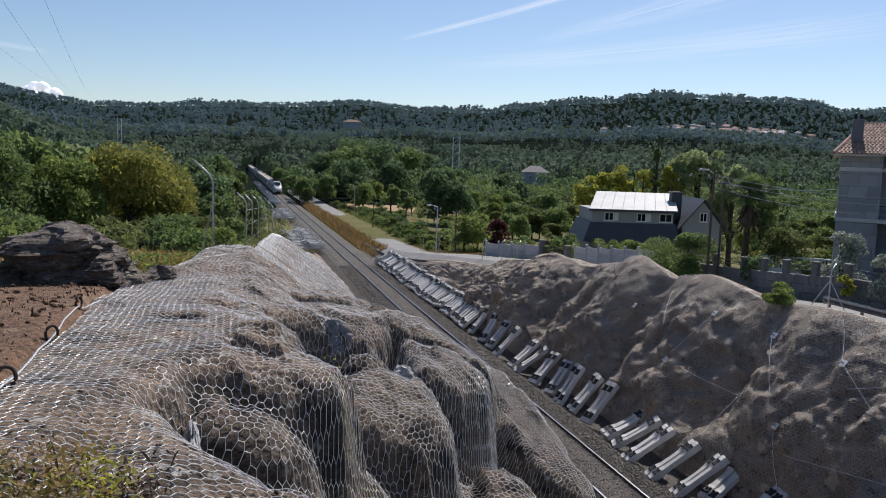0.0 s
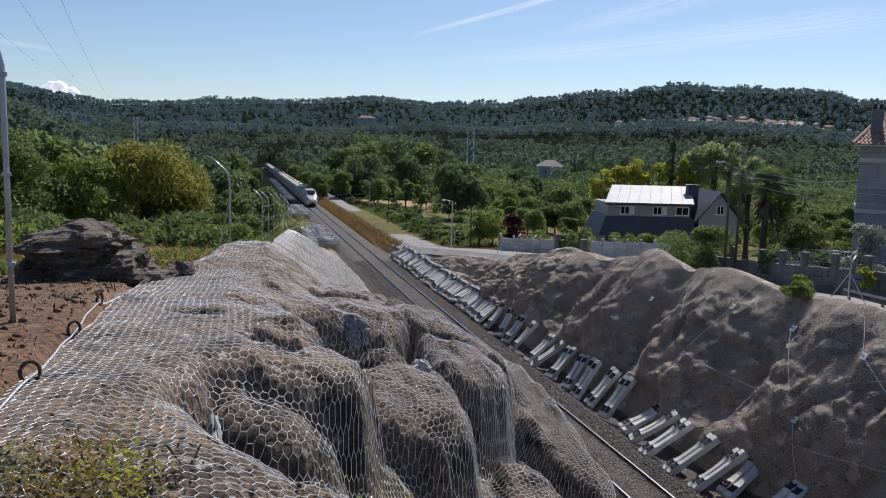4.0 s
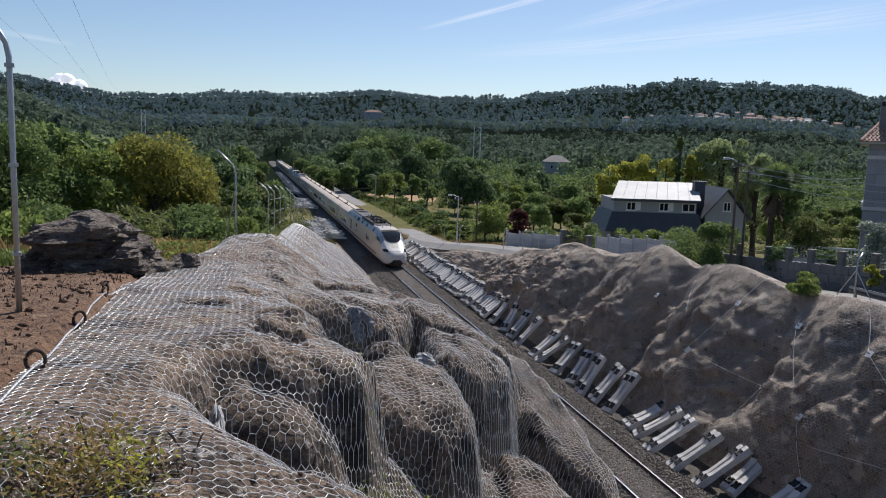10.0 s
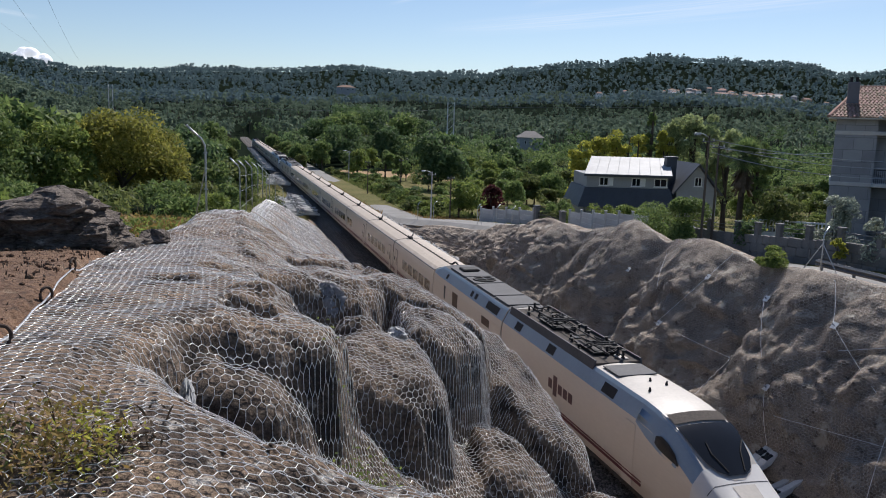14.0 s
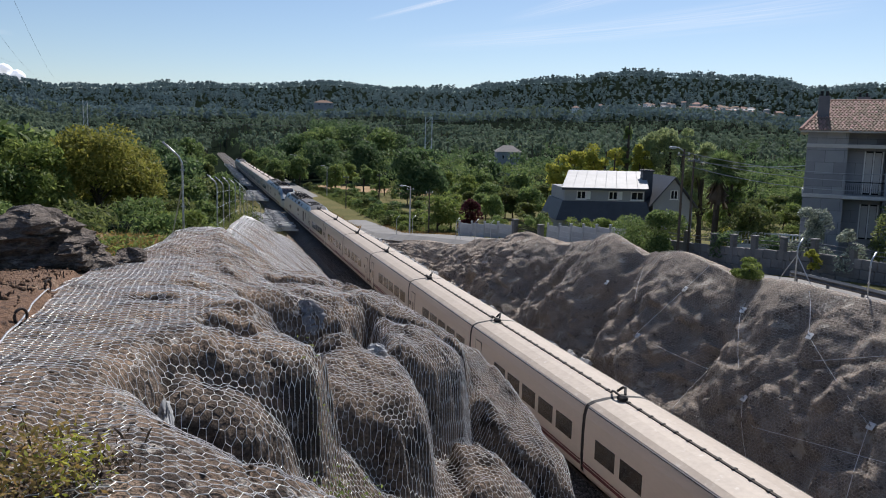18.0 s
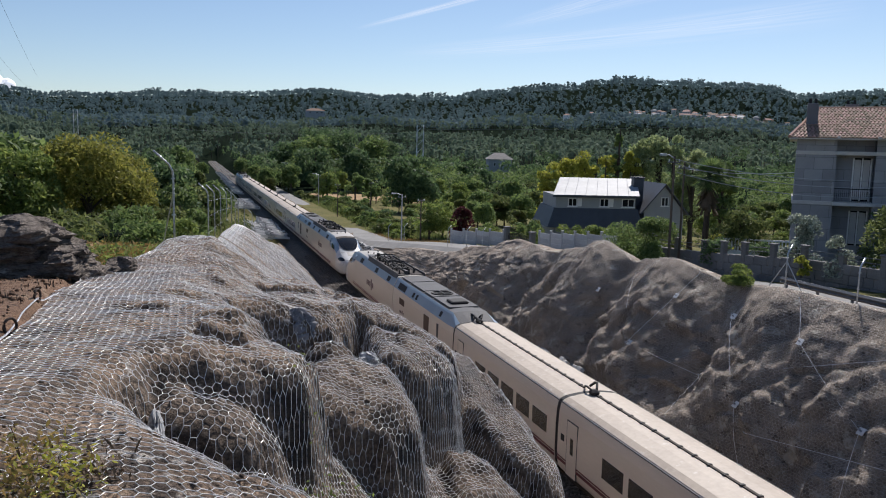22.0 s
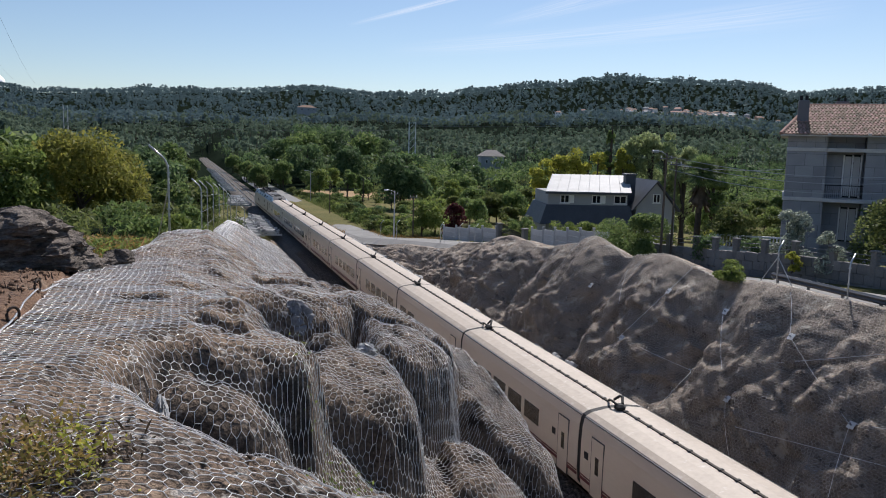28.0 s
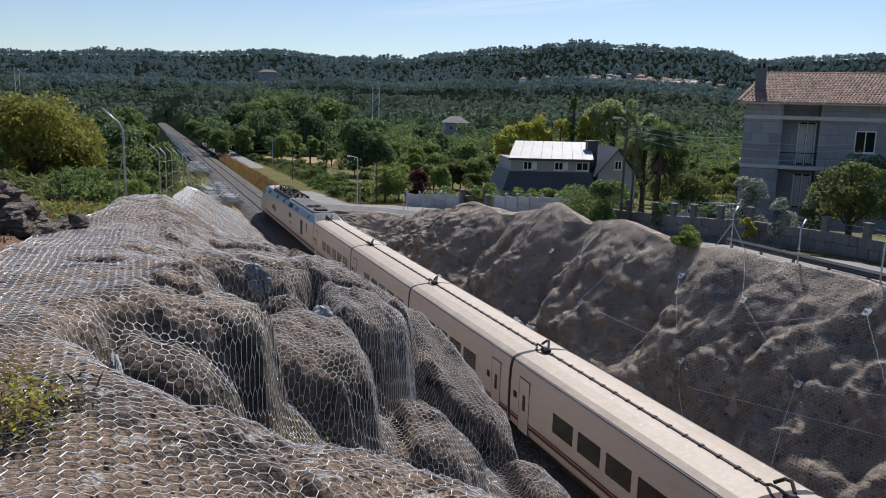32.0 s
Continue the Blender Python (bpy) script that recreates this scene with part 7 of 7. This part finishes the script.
def small_house(x, y, z, w, d, h, turn, wall, roof, label, hip=True):
    t = thing("house", pose(x, y, z, 0, 0, turn), label, "house", "houses of the far village" if y > 600 else "")
    part("wall", Shape().box(-w / 2, w / 2, -d / 2, d / 2, -4, h), wall, t)
    e = 0.5
    i = w * 0.3 if hip else 0.0
    part("roof", Shape().loft([[(-w / 2 - e, -d / 2 - e, h), (w / 2 + e, -d / 2 - e, h), (w / 2 + e, d / 2 + e, h), (-w / 2 - e, d / 2 + e, h)], [(-w / 2 + i, -0.1, h + d * 0.28), (w / 2 - i, -0.1, h + d * 0.28), (w / 2 - i, 0.1, h + d * 0.28), (-w / 2 + i, 0.1, h + d * 0.28)]]), roof, t)
    for k in (-0.3, 0.05, 0.3):
        o = part("window", Shape().box(w * k, w * k + w * 0.1, -d / 2 - 0.06, -d / 2 + 0.05, h * 0.55, h * 0.55 + 1.3), M_WPAINT, t)
        part("pane", Shape().box(w * k + 0.1, w * k + w * 0.1 - 0.1, -d / 2 - 0.08, -d / 2, h * 0.55 + 0.1, h * 0.55 + 1.2), M_GLASS, o)
    return t


small_house(97.9, 241, 4.6, 7.6, 7.5, 5.2, -14, M_PLASTER, M_OLDROOF, "grey two-storey house among trees")
small_house(92.0, 244, 4.8, 4, 4, 1.6, -12, M_PLASTER, M_WHITEROOF, "low outbuilding with a pale roof")
rv = random.Random(77)
for i in range(70):
    az = radians(rv.triangular(26.5, 41.8, 38))
    r = rv.uniform(1195, 1330)
    x, y = r * math.sin(az), r * math.cos(az)
    wall, lab = rv.choice(((M_WPAINT, "white"), (M_PLASTER, "grey"), (M_PLASTER, "grey"), (M_OCHRE, "ochre")))
    small_house(x, y, zg(x, y) + rv.uniform(2, 6), rv.uniform(6, 12), rv.uniform(6, 8), rv.uniform(3.5, 6), rv.uniform(-60, 10), wall, rv.choice((M_TILE, M_TILE, M_PLASTER)), lab + " village house on the hillside", rv.random() < 0.5)
small_house(795, 1012, zg(795, 1012) + 3, 34, 10, 4, -38, M_WPAINT, M_WHITEROOF, "long white hall on the hillside", False)
small_house(452, 892, zg(452, 892) + 9, 9, 7, 4, -27, M_WPAINT, M_TILE, "white house on the hillside")
small_house(165, 1080, zg(165, 1080) + 14, 26, 12, 7, -8, M_PLASTER, M_TILE, "long grey house on the ridge")

def palm():
    t = thing("palm_tree", pose(37.2, 49.5, 5.6), "tall fan palm with a skirt of dead fronds", "palm tree")
    part("trunk", Shape().tube([(0, 0, -0.3), (0, 0, 1.5), (0.05, 0, 3.2), (0.05, 0, 6.0)], [0.27, 0.24, 0.22, 0.2], 10), M_BARK, t)
    rng = random.Random(4)
    sk = Shape()
    for i in range(80):
        a, z = rng.uniform(0, 6.283), rng.uniform(4.0, 5.4)
        d = Vector((math.cos(a), math.sin(a), 0))
        p = Vector((0.05, 0, z)) + d * 0.2
        q = p + d * rng.uniform(0.25, 0.65) - Vector((0, 0, rng.uniform(0.7, 1.2)))
        s = Vector((-d.y, d.x, 0)) * 0.16
        sk.add([p - s * 0.3, p + s * 0.3, q + s, q - s], [(0, 1, 2, 3)])
    part("dead_fronds", sk, M_DEADFROND, t, "brown skirt of dead fronds")
    for i in range(70):
        a, e = rng.uniform(0, 6.283), rng.uniform(-0.7, 1.3)
        d = Vector((math.cos(a) * math.cos(e), math.sin(a) * math.cos(e), math.sin(e)))
        b = Vector((0.05, 0, 6.0)) + d * rng.uniform(0.6, 0.95)
        side = d.cross(Vector((0, 0, 1))).normalized()
        up = side.cross(d)
        sh = Shape().tube([(0.05, 0, 6.0), b], 0.02, 4)
        for k in range(17):
            f = -1.35 + 2.7 * k / 16
            tip = b + (d * math.cos(f) + side * math.sin(f)) * 0.95 - Vector((0, 0, 0.16 + 0.1 * abs(f)))
            w = (side * math.cos(f) - d * math.sin(f)) * 0.045
            sh.add([b - w * 0.3, b + w * 0.3, b.lerp(tip, 0.6) + w, tip], [(0, 1, 2, 3)])
        part("frond", sh, L_DARK if i % 3 else L_GREEN, t)


palm()


def white_fence():
    t = thing("white_fence", pose(36.4, 47.0, 6.1, 0, 0, -35), "white painted garden balustrade", "fence")
    part("rail", Shape().box(0, 5, -0.06, 0.06, 1.0, 1.12), M_WPAINT, t)
    part("base", Shape().box(0, 5, -0.08, 0.08, -0.3, 0.25), M_WPAINT, t)
    for i in range(22):
        part("baluster", Shape().tube([(0.1 + i * 0.225, 0, 0.25), (0.1 + i * 0.225, 0, 0.6), (0.1 + i * 0.225, 0, 1.0)], [0.045, 0.065, 0.04], 6), M_WPAINT, t)


white_fence()


# ---- lineside things ----
def cable_trough():
    t = thing("drain_channel", pose(TX - 3.9, 84, -0.7), "bent pale pipe beside the track", "pipe")
    part("pipe", Shape().tube([(-1.5, 6, 0.25), (-0.2, 3, 0.25), (0.5, 0, 0.15), (0.4, -6, 0.1)], 0.1, 7), M_CONC, t, "", True)


cable_trough()


# ---- clouds and vapour trails, far off ----
def vapour(name, strength, cut):
    m = bpy.data.materials.new(name)
    m.use_nodes = True
    n, l = m.node_tree.nodes, m.node_tree.links
    tc, tx, mp = n.new("ShaderNodeTexCoord"), n.new("ShaderNodeTexNoise"), n.new("ShaderNodeMapping")
    mp.inputs["Scale"].default_value = (3, 14, 1)
    tx.inputs["Scale"].default_value, tx.inputs["Detail"].default_value = 1.2, 6
    l.new(tc.outputs["UV"], mp.inputs[0])
    l.new(mp.outputs[0], tx.inputs["Vector"])
    sep = n.new("ShaderNodeSeparateXYZ")
    l.new(tc.outputs["UV"], sep.inputs[0])

    def calc(op, a, b):
        c = n.new("ShaderNodeMath")
        c.operation = op
        for s, v in zip(c.inputs, (a, b)):
            if isinstance(v, (int, float)):
                s.default_value = v
            else:
                l.new(v, s)
        return c.outputs[0]
    across = calc("SUBTRACT", 1.0, calc("POWER", calc("ABSOLUTE", calc("SUBTRACT", calc("MULTIPLY", sep.outputs[1], 2.0), 1.0), 0.0), 1.3))
    ends = calc("MINIMUM", calc("MULTIPLY", sep.outputs[0], 4.0), calc("MINIMUM", calc("MULTIPLY", calc("SUBTRACT", 1.0, sep.outputs[0]), 5.0), 1.0))
    fac = calc("MULTIPLY", calc("MULTIPLY", across, ends), calc("MULTIPLY", calc("SUBTRACT", tx.outputs["Fac"], cut), strength))
    fac = calc("MAXIMUM", fac, 0.0)
    em, tr, mx = n.new("ShaderNodeEmission"), n.new("ShaderNodeBsdfTransparent"), n.new("ShaderNodeMixShader")
    em.inputs["Color"].default_value, em.inputs["Strength"].default_value = (0.93, 0.96, 1.0, 1), 0.95
    l.new(fac, mx.inputs[0])
    l.new(tr.outputs[0], mx.inputs[1])
    l.new(em.outputs[0], mx.inputs[2])
    l.new(mx.outputs[0], n["Material Output"].inputs[0])
    return m


def sky_point(az, el, r=4300):
    a, e = radians(az), radians(el)
    return Vector((r * math.sin(a) * math.cos(e), r * math.cos(a) * math.cos(e), r * math.sin(e) + 13))


def trail(name, a, b, w0, w1, m, label):
    n = 24
    vs, fs, uv = [], [], []
    for i in range(n + 1):
        f = i / n
        az, el, w = a[0] + (b[0] - a[0]) * f, a[1] + (b[1] - a[1]) * f, w0 + (w1 - w0) * f
        vs += [sky_point(az, el - w / 2), sky_point(az, el + w / 2)]
    for i in range(n):
        fs.append((2 * i, 2 * i + 2, 2 * i + 3, 2 * i + 1))
        uv += [(i / n, 0), ((i + 1) / n, 0), ((i + 1) / n, 1), (i / n, 1)]
    me = mesh(name, [tuple(v) for v in vs], fs, m)
    lay = me.uv_layers.new(name="UVMap")
    for k, c in enumerate(uv):
        lay.data[k].uv = c
    ob = solo(name, me, label, kind="structure")
    ob.visible_shadow = False


V1, V2 = vapour("vapour_trail", 1.7, 0.28), vapour("thin_cirrus", 0.9, 0.32)
trail("backdrop_vapour_trail", (11.5, 8.2), (27.5, 12.6), 0.35, 0.75, V1, "white aircraft vapour trail in the sky")
trail("backdrop_cirrus", (21.0, 8.3), (41, 13.5), 0.7, 3.6, V2, "thin spreading cirrus streak in the sky")
trail("backdrop_cirrus", (14, 6.5), (46, 9.5), 1.2, 2.6, V2, "thin spreading cirrus streak in the sky")
trail("backdrop_cirrus", (-18, 6.6), (-11, 5.9), 0.5, 0.4, V2, "faint cloud streak in the sky")


def cumulus():
    rng = random.Random(2)
    sh = Shape()
    c = sky_point(-11.9, 3.3, 3800)
    for i in range(26):
        f = rng.uniform(-1, 1)
        p = c + Vector((f * 75, rng.uniform(-30, 30), (1 - abs(f) ** 1.5) * rng.uniform(-10, 50) - 10))
        r = rng.uniform(16, 34)
        rings = []
        for a in range(7):
            th = math.pi * (a + 0.02) / 6.04
            rings.append([p + r * (1 + 0.22 * noise.noise(Vector((math.cos(q) * 2, th * 2, i)))) * Vector((math.sin(th) * math.cos(q), math.sin(th) * math.sin(q), math.cos(th) * 0.8)) for q in [2 * math.pi * j / 10 for j in range(10)]])
        sh.loft(rings)
    ob = solo("backdrop_cloud", sh.make("backdrop_cloud", M_CLOUD, True), "small white cumulus cloud behind the hill", kind="structure")


cumulus()


# ---- what moves ----
def motions():
    for ob, y, turned in CARS:
        walk(ob, [(t, pose(TX, n + y, 0, 0, 0, 180 if turned else 0)) for t, n in RUN])


motions()
